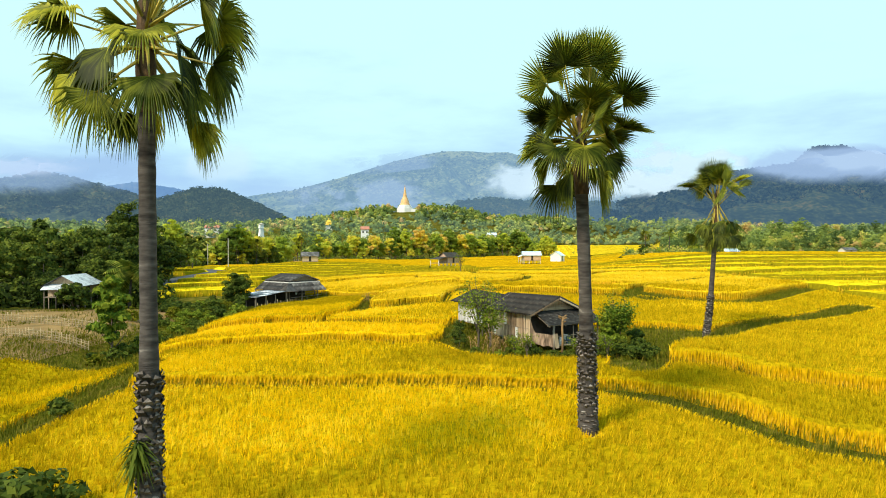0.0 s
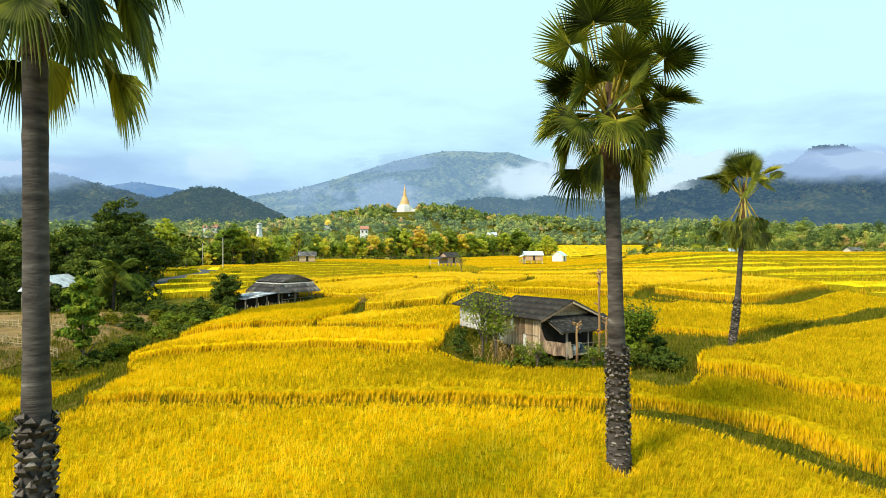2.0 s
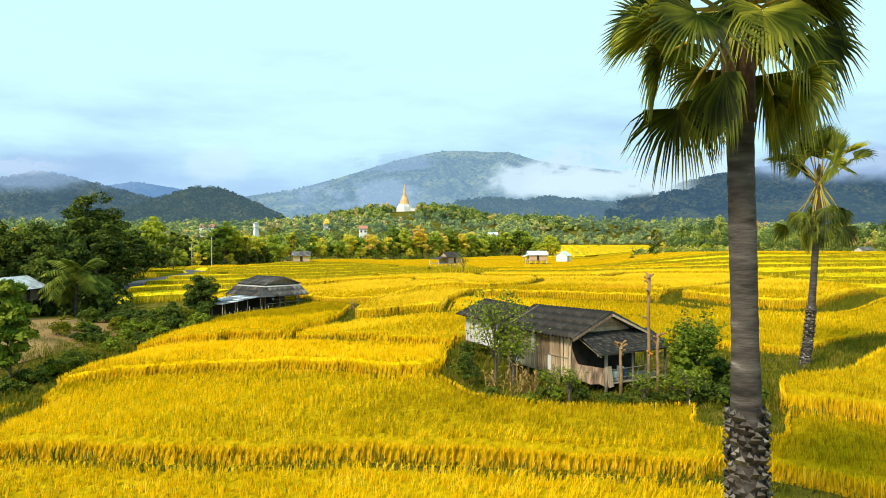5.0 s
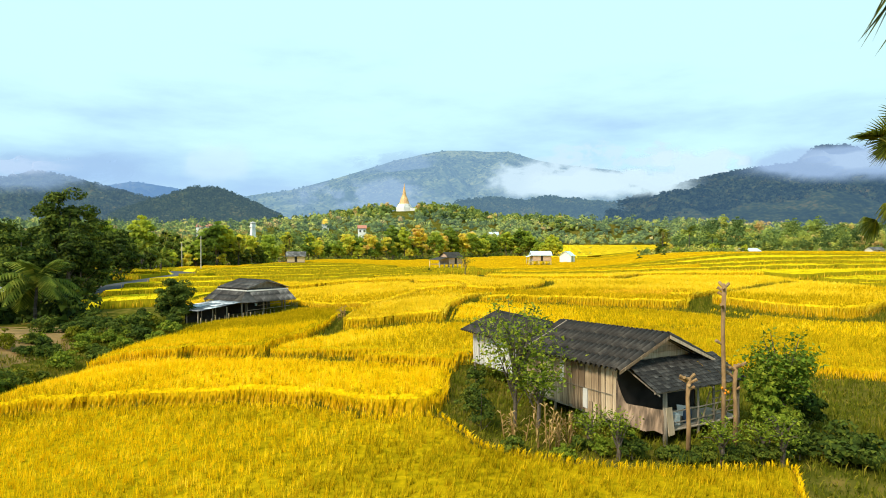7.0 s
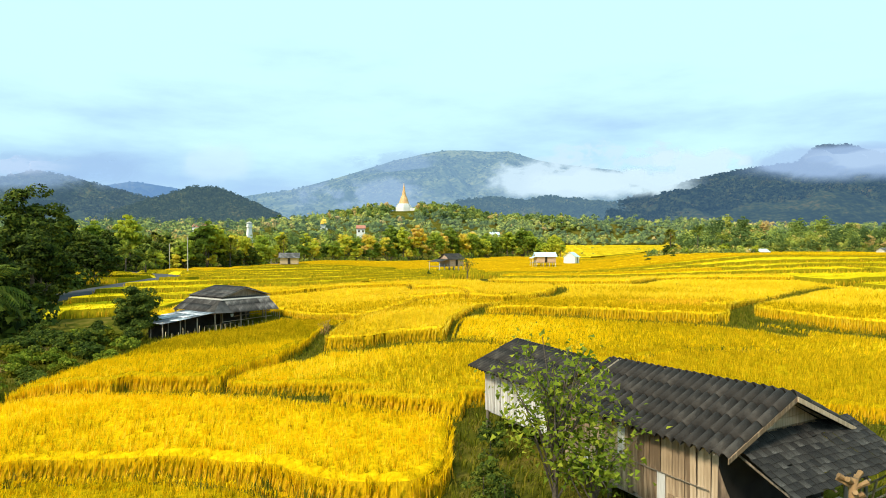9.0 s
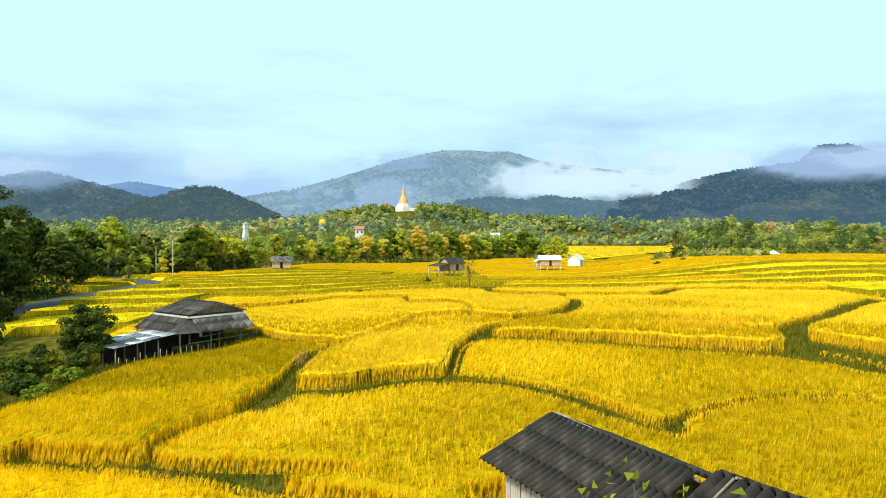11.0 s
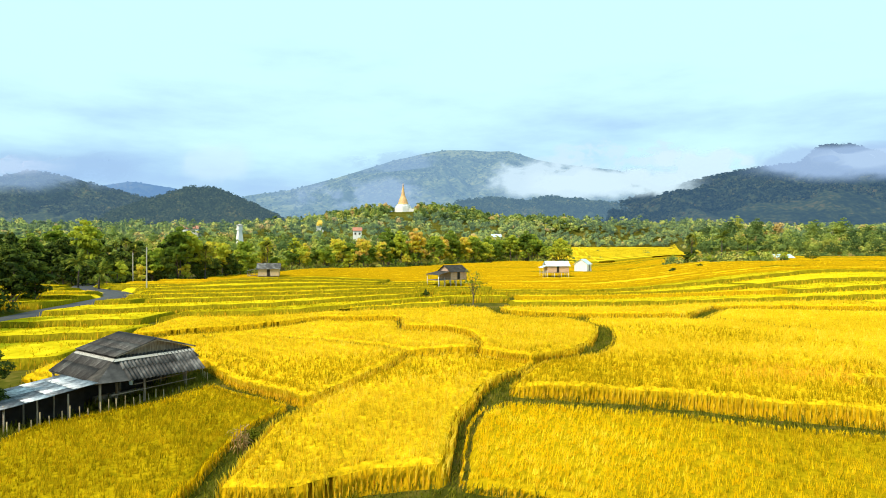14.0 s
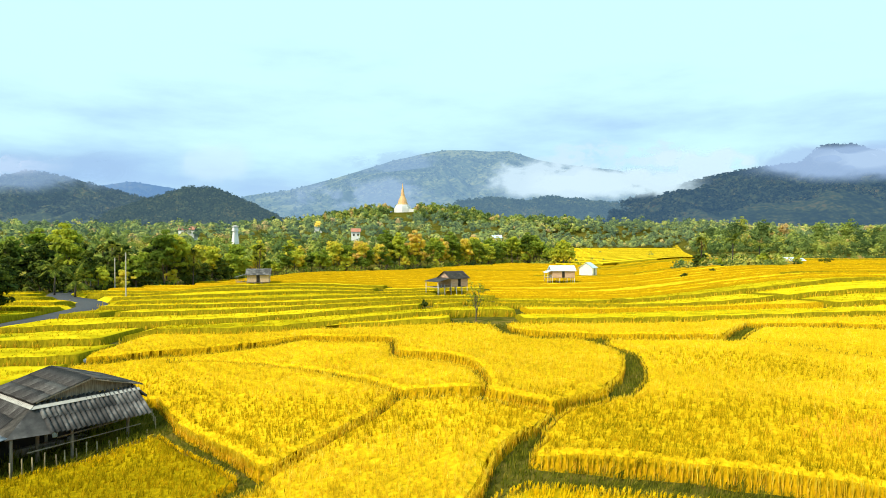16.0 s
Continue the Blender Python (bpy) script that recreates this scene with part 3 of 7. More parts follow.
def grow(x0, x1, y0, y1, step, clump):
    """The plots of one stretch of land: a canopy over each plot, its cut edge of stalks, and clumps of blades on it."""
    rng = np.random.default_rng(3)
    gx, gy = np.meshgrid(np.arange(x0, x1 + step, step), np.arange(y0, y1 + step, step))
    d = field_map(gx, gy, False)
    g = land(gx, gy)
    dy, dx = np.gradient(d)
    lab = plots_of(d)
    ids, inv, num = np.unique(lab, return_inverse=True, return_counts=True)
    inv = inv.reshape(lab.shape)
    a = np.interp(gy, LAND_Y, LAND_Z)
    mean = np.bincount(inv.ravel(), weights=a.ravel()) / num
    level = g + np.clip(0.5 * (mean[inv] - a), -0.4, 0.4)
    # each plot is nearly flat on its slope: its front lip stands above the land, its back edge is dug in
    key = inv * gx.shape[1] + np.arange(gx.shape[1])[None, :]
    size = (key.max() + 1)
    cnt = np.maximum(np.bincount(key.ravel(), minlength=size), 1)
    mid = (np.bincount(key.ravel(), weights=gy.ravel(), minlength=size) / cnt)[key]
    half = np.maximum(cnt[key] * step * 0.5, 1.5)
    lip = np.clip((mid - gy) / half, -1, 1) * np.clip(half / 5, 0.3, 1) * np.where(gy > 118, 0.34, 0.28 - 0.2 * ramp01((-gx - 1) / 3) * ramp01((gy - 84) / 5))
    level = level + np.where(inv > 0, lip, 0)
    # the rim of each plot follows its bank exactly: rim points slide onto the bank's line, their feet just outside it
    live = d > 0
    near_out, near_in = np.zeros(d.shape, bool), np.zeros(d.shape, bool)
    for sr in (-1, 0, 1):
        for sc in (-1, 0, 1):
            s = np.roll(np.roll(live, sr, 0), sc, 1)
            near_out |= ~s
            near_in |= s
    rim, foot = live & near_out, ~live & near_in
    nl = np.hypot(dx, dy) + 1e-6
    nx, ny = dx / nl, dy / nl
    slide = np.where(rim, d - 0.06, np.where(foot, d + 0.24, 0.0))
    slide = np.clip(slide, -0.45, 0.45)
    fx_, fy_ = gx - nx * slide, gy - ny * slide
    tall = 0.84 + 0.05 * np.sin(gx * 0.9 + 1.3 * np.sin(gy * 0.7)) + 0.04 * np.sin(gx * 2.1 + gy * 1.7)
    # rounded shoulders: the crop bows down and outwards over its last metre
    shoulder = 0.5 + 0.5 * np.sqrt(1 - (1 - np.clip(d / 1.1, 0, 1)) ** 2)
    top = level + tall * np.where(rim, 0.64, shoulder)
    top = np.where(rim, top, np.maximum(top, g + 0.46))
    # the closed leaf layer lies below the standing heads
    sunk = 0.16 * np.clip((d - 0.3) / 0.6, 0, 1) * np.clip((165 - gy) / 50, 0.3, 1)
    made = []
    for k, i in enumerate(ids):
        if i == 0 or num[k] * step * step < 5:
            continue
        m = inv == k
        rows, cols = np.nonzero(m)
        r0, r1, c0, c1 = max(rows.min() - 1, 0), min(rows.max() + 2, m.shape[0]), max(cols.min() - 1, 0), min(cols.max() + 2, m.shape[1])
        mm = m[r0:r1, c0:c1]
        use = mm[:-1, :-1] | mm[1:, :-1] | mm[:-1, 1:] | mm[1:, 1:]
        idx = np.arange(mm.size).reshape(mm.shape)
        side = (~(mm[:-1, :-1] & mm[1:, :-1] & mm[:-1, 1:] & mm[1:, 1:]))[use]
        q = np.stack([idx[:-1, :-1][use], idx[:-1, 1:][use], idx[1:, 1:][use], idx[1:, :-1][use]], 1)
        zz = np.where(mm, (top - sunk)[r0:r1, c0:c1], g[r0:r1, c0:c1] - 0.05)
        v = np.stack([fx_[r0:r1, c0:c1], fy_[r0:r1, c0:c1], zz], -1).reshape(-1, 3)
        used, back = np.unique(q, return_inverse=True)
        v, q = v[used], back.reshape(q.shape)
        # clumps
        area = num[k] * step * step
        fine = gy[rows, cols].mean() < 48
        n = int(area / clump ** 2 * (1.35 if fine else 1.15))
        weight = np.where(d[rows, cols] < 1.0, 2.2, 1.0)
        pick = rng.choice(len(rows), n, p=weight / weight.sum())
        ox, oy = (rng.random(n) - 0.5) * step, (rng.random(n) - 0.5) * step
        rr, cc = rows[pick], cols[pick]
        px, py = gx[rr, cc] + ox, gy[rr, cc] + oy
        # thinner and broader clumps where the path never comes near
        thin = np.clip(27 / np.maximum.reduce([np.full(n, 24.0), np.abs(px) / 0.72, py - 69]), 0.17, 1)
        keep = rng.random(n) < thin
        px, py, rr, cc, thin = px[keep], py[keep], rr[keep], cc[keep], thin[keep]
        per = 6
        bv, bf = blades(rng, px, py, top[rr, cc] - 0.24, 0.44 * (0.75 + 0.5 * rng.random(len(px))), 0.1, ((0.016 if fine else 0.018) / thin ** 0.6)[:, None], per, None, True)
        # the edge: planted hills a foot apart, stems below, ripe heads bowing outwards above
        er, ec = np.nonzero(m & rim)
        close = gy[er, ec] < 112
        every = close | ((er + ec) % 2 == 0)
        er, ec = er[every], ec[every]
        ex = fx_[er, ec] - nx[er, ec] * 0.05 + (rng.random(len(er)) - 0.5) * 0.1
        ey = fy_[er, ec] - ny[er, ec] * 0.05 + (rng.random(len(er)) - 0.5) * 0.1
        eh = np.maximum(level[er, ec] - g[er, ec] + tall[er, ec], 0.5)
        sv, sf = blades(rng, ex - nx[er, ec] * 0.27, ey - ny[er, ec] * 0.27, g[er, ec] - 0.02, eh * 0.6, 0.045, 0.016, 6, (0.2 * nx[er, ec], 0.2 * ny[er, ec]))
        hv, hf = blades(rng, ex - nx[er, ec] * 0.16, ey - ny[er, ec] * 0.16, g[er, ec] + eh * 0.3, eh * 0.58, 0.085, 0.02, 10, (-0.12 * nx[er, ec], -0.12 * ny[er, ec]))
        q = np.concatenate([q[:, [0, 1, 2]], q[:, [0, 2, 3]]])
        vs, fs = [v, bv, sv, hv], [q, bf + len(v), sf + len(v) + len(bv), hf + len(v) + len(bv) + len(sv)]
        cx, cy = gx[rows, cols].mean(), gy[rows, cols].mean()
        unripe = cy < 62 or (cx > 14 and cy < 98) or m[int((92 - y0) / step), int((-22 - x0) / step)]
        pale = cy > 95
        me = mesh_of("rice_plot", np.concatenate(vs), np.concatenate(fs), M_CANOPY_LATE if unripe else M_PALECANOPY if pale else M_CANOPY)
        green = cy > 150 and cx < 5
        me.materials.append(M_GREENRICE if green else M_PALERICE if pale else M_RICE)
        me.materials.append(M_STALK)
        me.materials.append(M_STRAW)
        me.materials.append(M_GREENRICE)
        # late-ripening stretches; some terms put lens falloff and steep-view shade into the colour
        late_dim = 0.75 * np.clip((px - 9) / 20, 0, 1) * np.clip((112 - py) / 25, 0, 1) + 0.2 * np.clip((52 - py) / 22, 0, 1) + 0.5 * np.sin(px * 0.11 + 2.0 * np.sin(py * 0.06)) * np.sin(py * 0.13 + 1.0) + np.where(py < 30, (30 - py) / 11, 0) + 0.72 * np.clip((80 - py) / 28, 0, 1) - 0.38 * np.clip((55 - py) / 15, 0, 1) + 0.52 * np.exp(-((py - 102) / 16) ** 2) + 0.55 * np.exp(-((px + 15) / 11) ** 2 - ((py - 106) / 10) ** 2) + 0.4 * np.exp(-((px + 10) / 7) ** 2 - ((py - 56) / 3.5) ** 2) + 0.9 * np.exp(-((px - 22) / 11) ** 2 - ((py - 70) / 10) ** 2) + 1.1 * np.exp(-((px + 22) / 11) ** 2 - ((py - 92) / 10) ** 2) + 0.5 * np.clip((px - 4) / 10, 0, 1) * np.clip((44 - py) / 10, 0, 1)
        blade_mat = np.where(np.repeat(0.3 + 0.4 * rng.random(len(px)) < late_dim, per), 4.0, 1.0)
        blight = np.exp(-((px - 25) / 7) ** 2 - ((py - 103) / 4) ** 2) + 0.6 * np.exp(-((px + 12) / 5) ** 2 - ((py - 126) / 4) ** 2)
        blade_mat = np.where(np.repeat(0.3 + 0.7 * rng.random(len(px)) < blight, per), 2.0, blade_mat)
        me.polygons.foreach_set("material_index", np.concatenate([3.0 * side, 3.0 * side, blade_mat, np.full(len(sf), 2.0), np.full(len(hf), 1.0)]).astype(np.int32))
        ob = new("rice_plot", me)
        tagged(ob, "plot of greenish yellow ripening rice between low banks" if green else "plot of golden ripe rice with a cut-looking edge of stalks",
               "rice field", "terraced rice plots", "stuff")
        made.append(ob)
    return made


NEAR = (-40.0, 62.0, 12.0, 152.0)
grow(NEAR[0], NEAR[1], NEAR[2], NEAR[3], 0.32, 0.25)


# ---------------------------------------------------------------- far terraces: long strips along the contours
WOOD_X, WOOD_Y = [-130, -96, -85, -71, -52, -27, 6, 48, 85, 110, 140, 400], [222, 230, 262, 338, 374, 410, 468, 520, 500, 470, 470, 470]


def wood_edge(x):
    return np.interp(x, WOOD_X, WOOD_Y) + 3 * np.sin(np.asarray(x) / 9)


def contour(x, p):
    """The y at which a column x meets the contour p."""
    y = p + 0 * x
    for _ in range(6):
        y = p + 0.42 * np.clip(x, -70, 5) - 2.5 * np.sin(x / 34 + 0.4) - 1.6 * np.sin(x / 13 + y / 40)
    return y


def far_terraces(wide, x0, x1, first, last, seed):
    rng = np.random.default_rng(seed)
    xs = np.arange(x0, x1, 1.3)
    near_lim = np.where((xs > NEAR[0] - 0.6) & (xs < NEAR[1] + 0.2), NEAR[3] + 0.4, np.where(xs < 0, 112.0, 60.0))
    tq = np.array([0.0, 0.0, 0.12, 0.3, 0.5, 0.7, 0.88, 1.0, 1.0])
    eps = np.array([0.0, 0.3, 0, 0, 0, 0, 0, -0.3, 0.0])
    for k in range(first, last):
        # banks drift and pinch together, more so on the eastern side
        drift = lambda j: (0.9 + 1.6 * ramp01((xs + 5) / 40)) * (np.sin(xs / 19 + 1.9 * j) + 0.6 * np.sin(xs / 8.3 + 2.7 * j))
        y0 = np.maximum(contour(xs, k * wide + 0.65 + drift(k)), near_lim)
        y1 = np.minimum(contour(xs, (k + 1) * wide - 0.65 + drift(k + 1)), wood_edge(xs))
        cut = 60 + 80 * rng.random()
        off = (xs + 300 * rng.random()) % cut
        ok = (y1 - y0 > 1.2) & (off > 1.2) & (np.hypot(xs - 122, ((y0 + y1) / 2 - 324) * 1.6) > 24)
        Y = y0[:, None] + (y1 - y0)[:, None] * tq[None, :] + eps[None, :]
        X = xs[:, None] + 0 * Y
        d = field_map(X, Y, True)
        ok &= (d[:, 4] > 0.0) & ((np.abs(xs - 9 - 4 * np.sin(k * 2.1)) > 0.9) | (y0 > 260))
        lip = np.interp(tq, [0, 1], [0.36, -0.22]) * np.clip((y1 - y0) / 8, 0.3, 1)[:, None]
        g = land(X, Y)
        tall = 0.84 + 0.06 * np.sin(X * 0.9 + 1.3 * np.sin(Y * 0.7))
        Z = np.where(d > 0.2, g + lip + tall, g - 0.05)
        Z[:, 0], Z[:, -1] = g[:, 0] - 0.05, g[:, -1] - 0.05
        runs, start = [], None
        for i in range(len(xs) + 1):
            good = i < len(xs) and ok[i]
            if good and start is None:
                start = i
            if not good and start is not None:
                if i - start > 4:
                    runs.append((start, i))
                start = None
        for a, e in runs:
            pick = np.concatenate([[a], np.arange(a, e), [e - 1]])
            zz, xx = Z[pick].copy(), X[pick].copy()
            zz[0], zz[-1] = g[a] - 0.05, g[e - 1] - 0.05
            xx[0] -= 0.25
            xx[-1] += 0.25
            v = np.stack([xx, Y[pick], zz], -1).reshape(-1, 3)
            i = np.arange(len(v)).reshape(e - a + 2, 9)
            q = np.stack([i[:-1, :-1], i[1:, :-1], i[1:, 1:], i[:-1, 1:]], -1)
            face = np.zeros(q.shape[:2])
            face[:, 0] = face[:, -1] = 1
            face[0], face[-1] = 1, 1
            q = q.reshape(-1, 4)
            area = float(np.sum((y1 - y0)[a:e]) * 1.3)
            n = int(area / (0.75 if Y[a:e].mean() < 230 else 1.8))
            c, t = rng.random(n) * (e - a - 2) + 1, rng.random(n)
            ci = c.astype(int) + a
            px, py = xs[ci] + (c % 1 - 0.5) * 1.3, y0[ci] + (y1 - y0)[ci] * t
            pz = land(px, py) + 0.3 - 0.5 * t + 0.62
            keep = field_map(px, py, True) > 0.3
            bv, bf = blades(rng, px[keep], py[keep], pz[keep], 0.42 * (0.75 + 0.5 * rng.random(int(keep.sum()))), 0.26, 0.04, 3)
            near = np.nonzero(y0[a:e] < 190)[0] + a
            fx0 = np.repeat(xs[near], 3) + 1.3 * rng.random(3 * len(near)) - 0.65
            fy0 = np.interp(fx0, xs, y0) - 0.12
            ev, ef = blades(rng, fx0, fy0, land(fx0, fy0) - 0.05, 0.7 + 0.5 * rng.random(len(fx0)), 0.12, 0.04, 3)
            bv, bf, heads = np.concatenate([bv, ev]), np.concatenate([bf, ef + len(bv)]), len(bf)
            me = mesh_of("rice_plot", np.concatenate([v, bv]), np.concatenate([q[:, [0, 1, 2]], q[:, [0, 2, 3]], bf + len(v)]), M_FARRICE)
            green = (xs[a:e].mean() < 4 and Y[a:e].mean() < 250) or rng.random() < (0.6 if xs[a:e].mean() > 8 and Y[a:e].mean() < 205 else 0.06)
            if green:
                me.materials[0] = M_GREENTOP
            me.materials.append(M_GREENSTEM if green else M_STRAW)
            me.materials.append(M_GREENRICE if green and rng.random() < 0.5 else M_RICE)
            me.materials.append(M_STALK)
            me.polygons.foreach_set("material_index", np.concatenate([face.ravel(), face.ravel(), np.full(heads, 2), np.full(len(bf) - heads, 3)]).astype(np.int32))
            ob = new("rice_plot", me)
            tagged(ob, "long strip of greenish yellow ripening rice on a low terrace" if green else "long strip of golden ripe rice on a low terrace", "rice field", "terraced rice plots", "stuff")


far_terraces(12.5, -132.0, 290.0, 3, 50, 7)

# ---------------------------------------------------------------- ground sheet to the horizon
gxs = np.concatenate([-np.geomspace(4400, 110, 40), np.arange(-104, 264, 3.0), np.geomspace(272, 4400, 34)])
gys = np.concatenate([-np.geomspace(2500, 30, 16), np.arange(-20, 500, 3.0), np.geomspace(505, 4600, 70)])
GX, GY = np.meshgrid(gxs, gys)
GZ = land(GX, GY) + 0.08 * np.sin(GX * 0.9) * np.sin(GY * 0.8)
idx = np.arange(GX.size).reshape(GX.shape)
ground = new("ground", mesh_of("ground", np.stack([GX, GY, GZ], -1).reshape(-1, 3),
                               np.stack([idx[:-1, :-1], idx[:-1, 1:], idx[1:, 1:], idx[1:, :-1]], -1).reshape(-1, 4), M_GROUND, True))
tagged(ground, "uneven grassy earth between the rice plots", "ground", kind="structure")


# ---------------------------------------------------------------- far mountains and mist
def ridge(name, profile, dist, depth, material, label, rough=10.0, seed=1, trees=1500):
    """A wooded mountain: crest given as (bearing in degrees from ahead, elevation in degrees), with a front slope of spurs."""
    bear = np.linspace(profile[0][0], profile[-1][0], 260)
    el = np.interp(bear, [p[0] for p in profile], [p[1] for p in profile])
    k = np.hanning(9)
    el = np.convolve(np.pad(el, 4, mode="edge"), k / k.sum(), mode="valid")
    rows = 40
    v = np.zeros((rows, 260, 3))
    for r in range(rows):
        t = r / (rows - 1)
        dd = dist - depth * (1 - t)
        x, y = np.tan(np.radians(bear)) * dd, np.full(260, dd)
        crest = 9 + dist * np.tan(np.radians(el))
        spur = np.array([noise.fractal(Vector((a / dist * 9 + seed, t * 1.6, seed)), 1.0, 2.0, 5) for a in x])
        fine = np.array([noise.noise(Vector((a / 55.0, dd / 55.0, seed * 3.1))) for a in x])
        z = 10 + (crest - 10) * (t ** 0.7) - np.abs(spur) * (crest - 10) * 0.32 * math.sin(math.pi * t) + fine * rough * (0.3 + 0.5 * t)
        v[r] = np.stack([x, y, z], -1)
    i = np.arange(rows * 260).reshape(rows, 260)
    # the slope itself, and the crowns that stand out of it
    rng = np.random.default_rng(seed)
    n, k = trees, 9
    r, c = rng.integers(int(rows * 0.25), rows, n), rng.integers(1, 259, n)
    o = v[r, c] + (v[np.maximum(r - 1, 0), c] - v[r, c]) * rng.random((n, 1)) + (v[r, c + 1] - v[r, c]) * (rng.random((n, 1)) - 0.5)
    e = rng_unit(rng, n * k).reshape(n, k, 3)
    e[..., 2] = np.abs(e[..., 2])
    cv, cf = leaf_cards(rng, (o[:, None, :] + e * rng.uniform(4, 9, (n, 1, 1))).reshape(-1, 3), e.reshape(-1, 3), 6.5 * dist / 2500, 1.2, 0.3)
    base = np.stack([i[:-1, :-1], i[:-1, 1:], i[1:, 1:], i[1:, :-1]], -1).reshape(-1, 4)
    faces = np.concatenate([base[:, [0, 1, 2]], base[:, [0, 2, 3]], cf + rows * 260])
    ob = new(name, mesh_of(name, np.concatenate([v.reshape(-1, 3), cv]), faces, material, True))
    return tagged(ob, label, "mountain", kind="structure")


def b(px):
    """Bearing of a crest point given in thousandths of the view's half width."""
    return math.degrees(math.atan(px * 0.001 * math.tan(radians(36))))


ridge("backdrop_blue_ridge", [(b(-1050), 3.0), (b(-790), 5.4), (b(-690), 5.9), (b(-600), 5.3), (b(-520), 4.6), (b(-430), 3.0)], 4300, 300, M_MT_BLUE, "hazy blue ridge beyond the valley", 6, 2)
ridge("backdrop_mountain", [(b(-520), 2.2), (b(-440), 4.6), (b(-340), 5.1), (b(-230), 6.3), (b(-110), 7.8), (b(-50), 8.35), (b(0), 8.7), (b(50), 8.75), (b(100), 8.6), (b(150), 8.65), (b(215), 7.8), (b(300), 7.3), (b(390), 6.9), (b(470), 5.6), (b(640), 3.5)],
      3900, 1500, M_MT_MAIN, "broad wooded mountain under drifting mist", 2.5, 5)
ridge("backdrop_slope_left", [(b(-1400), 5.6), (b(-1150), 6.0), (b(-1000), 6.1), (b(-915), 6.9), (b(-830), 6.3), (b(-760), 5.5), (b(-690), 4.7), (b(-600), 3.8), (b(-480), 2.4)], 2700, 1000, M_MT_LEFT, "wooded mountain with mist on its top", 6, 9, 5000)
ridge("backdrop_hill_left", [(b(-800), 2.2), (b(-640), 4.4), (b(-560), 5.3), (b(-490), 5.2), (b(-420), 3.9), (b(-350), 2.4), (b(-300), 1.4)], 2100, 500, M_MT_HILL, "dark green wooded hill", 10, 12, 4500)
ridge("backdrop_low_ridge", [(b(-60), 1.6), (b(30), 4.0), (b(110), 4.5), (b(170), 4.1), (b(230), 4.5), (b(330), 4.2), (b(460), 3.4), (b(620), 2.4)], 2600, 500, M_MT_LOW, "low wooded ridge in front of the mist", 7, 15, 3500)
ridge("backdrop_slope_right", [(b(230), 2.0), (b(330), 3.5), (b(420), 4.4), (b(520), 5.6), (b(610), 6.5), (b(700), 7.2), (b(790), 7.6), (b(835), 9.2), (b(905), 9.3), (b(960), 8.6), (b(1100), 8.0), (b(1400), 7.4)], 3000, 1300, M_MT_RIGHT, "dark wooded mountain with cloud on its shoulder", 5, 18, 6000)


def mist_mat(name, strength, scale, soft, seed, broken=0.0, tint=(0.66, 0.85, 0.95)):
    """Thin cloud and haze: a glowing tinted sheet whose density breaks up in noise and fades at the bank's own edges.
    """
    m = bpy.data.materials.new(name)
    m.use_nodes = True
    n, l = m.node_tree.nodes, m.node_tree.links
    n.clear()
    tc = n.new("ShaderNodeTexCoord")
    mpg = n.new("ShaderNodeMapping")
    mpg.inputs["Scale"].default_value, mpg.inputs["Location"].default_value = (scale, scale, scale * 1.6), (seed, 0, seed)
    l.new(tc.outputs["Object"], mpg.inputs["Vector"])
    no = n.new("ShaderNodeTexNoise")
    no.inputs["Scale"].default_value, no.inputs["Detail"].default_value, no.inputs["Roughness"].default_value = 1.0, 7.0, 0.55
    l.new(mpg.outputs[0], no.inputs["Vector"])
    sp = n.new("ShaderNodeSeparateXYZ")
    l.new(tc.outputs["Generated"], sp.inputs[0])
    # 1 in the middle of the bank, 0 at its rim
    prod = None
    for axis, power in (("X", soft[0]), ("Z", soft[1])):
        a = n.new("ShaderNodeMath")
        a.operation = "PINGPONG"
        a.inputs[1].default_value = 0.5
        l.new(sp.outputs[axis], a.inputs[0])
        r = n.new("ShaderNodeMapRange")
        r.interpolation_type = "SMOOTHSTEP"
        r.inputs["From Max"].default_value = power
        l.new(a.outputs[0], r.inputs["Value"])
        if prod is None:
            prod = r.outputs[0]
        else:
            p = n.new("ShaderNodeMath")
            p.operation = "MULTIPLY"
            l.new(prod, p.inputs[0])
            l.new(r.outputs[0], p.inputs[1])
            prod = p.outputs[0]
    s = n.new("ShaderNodeMath")
    s.operation = "MULTIPLY_ADD"
    s.inputs[1].default_value, s.inputs[2].default_value = 4.6 + 2.4 * broken, -1.3 - 1.5 * broken
    l.new(no.outputs["Fac"], s.inputs[0])
    rim = n.new("ShaderNodeMath")
    rim.operation = "MULTIPLY"
    l.new(s.outputs[0], rim.inputs[0])
    l.new(prod, rim.inputs[1])
    r = n.new("ShaderNodeMapRange")
    r.interpolation_type = "SMOOTHSTEP"
    r.inputs["From Min"].default_value, r.inputs["From Max"].default_value, r.inputs["To Max"].default_value = 0.08, 0.75, strength
    l.new(rim.outputs[0], r.inputs["Value"])
    rim = r
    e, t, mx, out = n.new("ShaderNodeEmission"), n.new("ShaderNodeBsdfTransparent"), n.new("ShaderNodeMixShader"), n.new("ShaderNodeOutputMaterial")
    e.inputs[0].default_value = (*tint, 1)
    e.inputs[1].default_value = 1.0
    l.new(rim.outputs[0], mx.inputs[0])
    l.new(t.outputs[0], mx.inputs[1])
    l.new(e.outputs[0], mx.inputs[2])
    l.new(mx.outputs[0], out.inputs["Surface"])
    return m


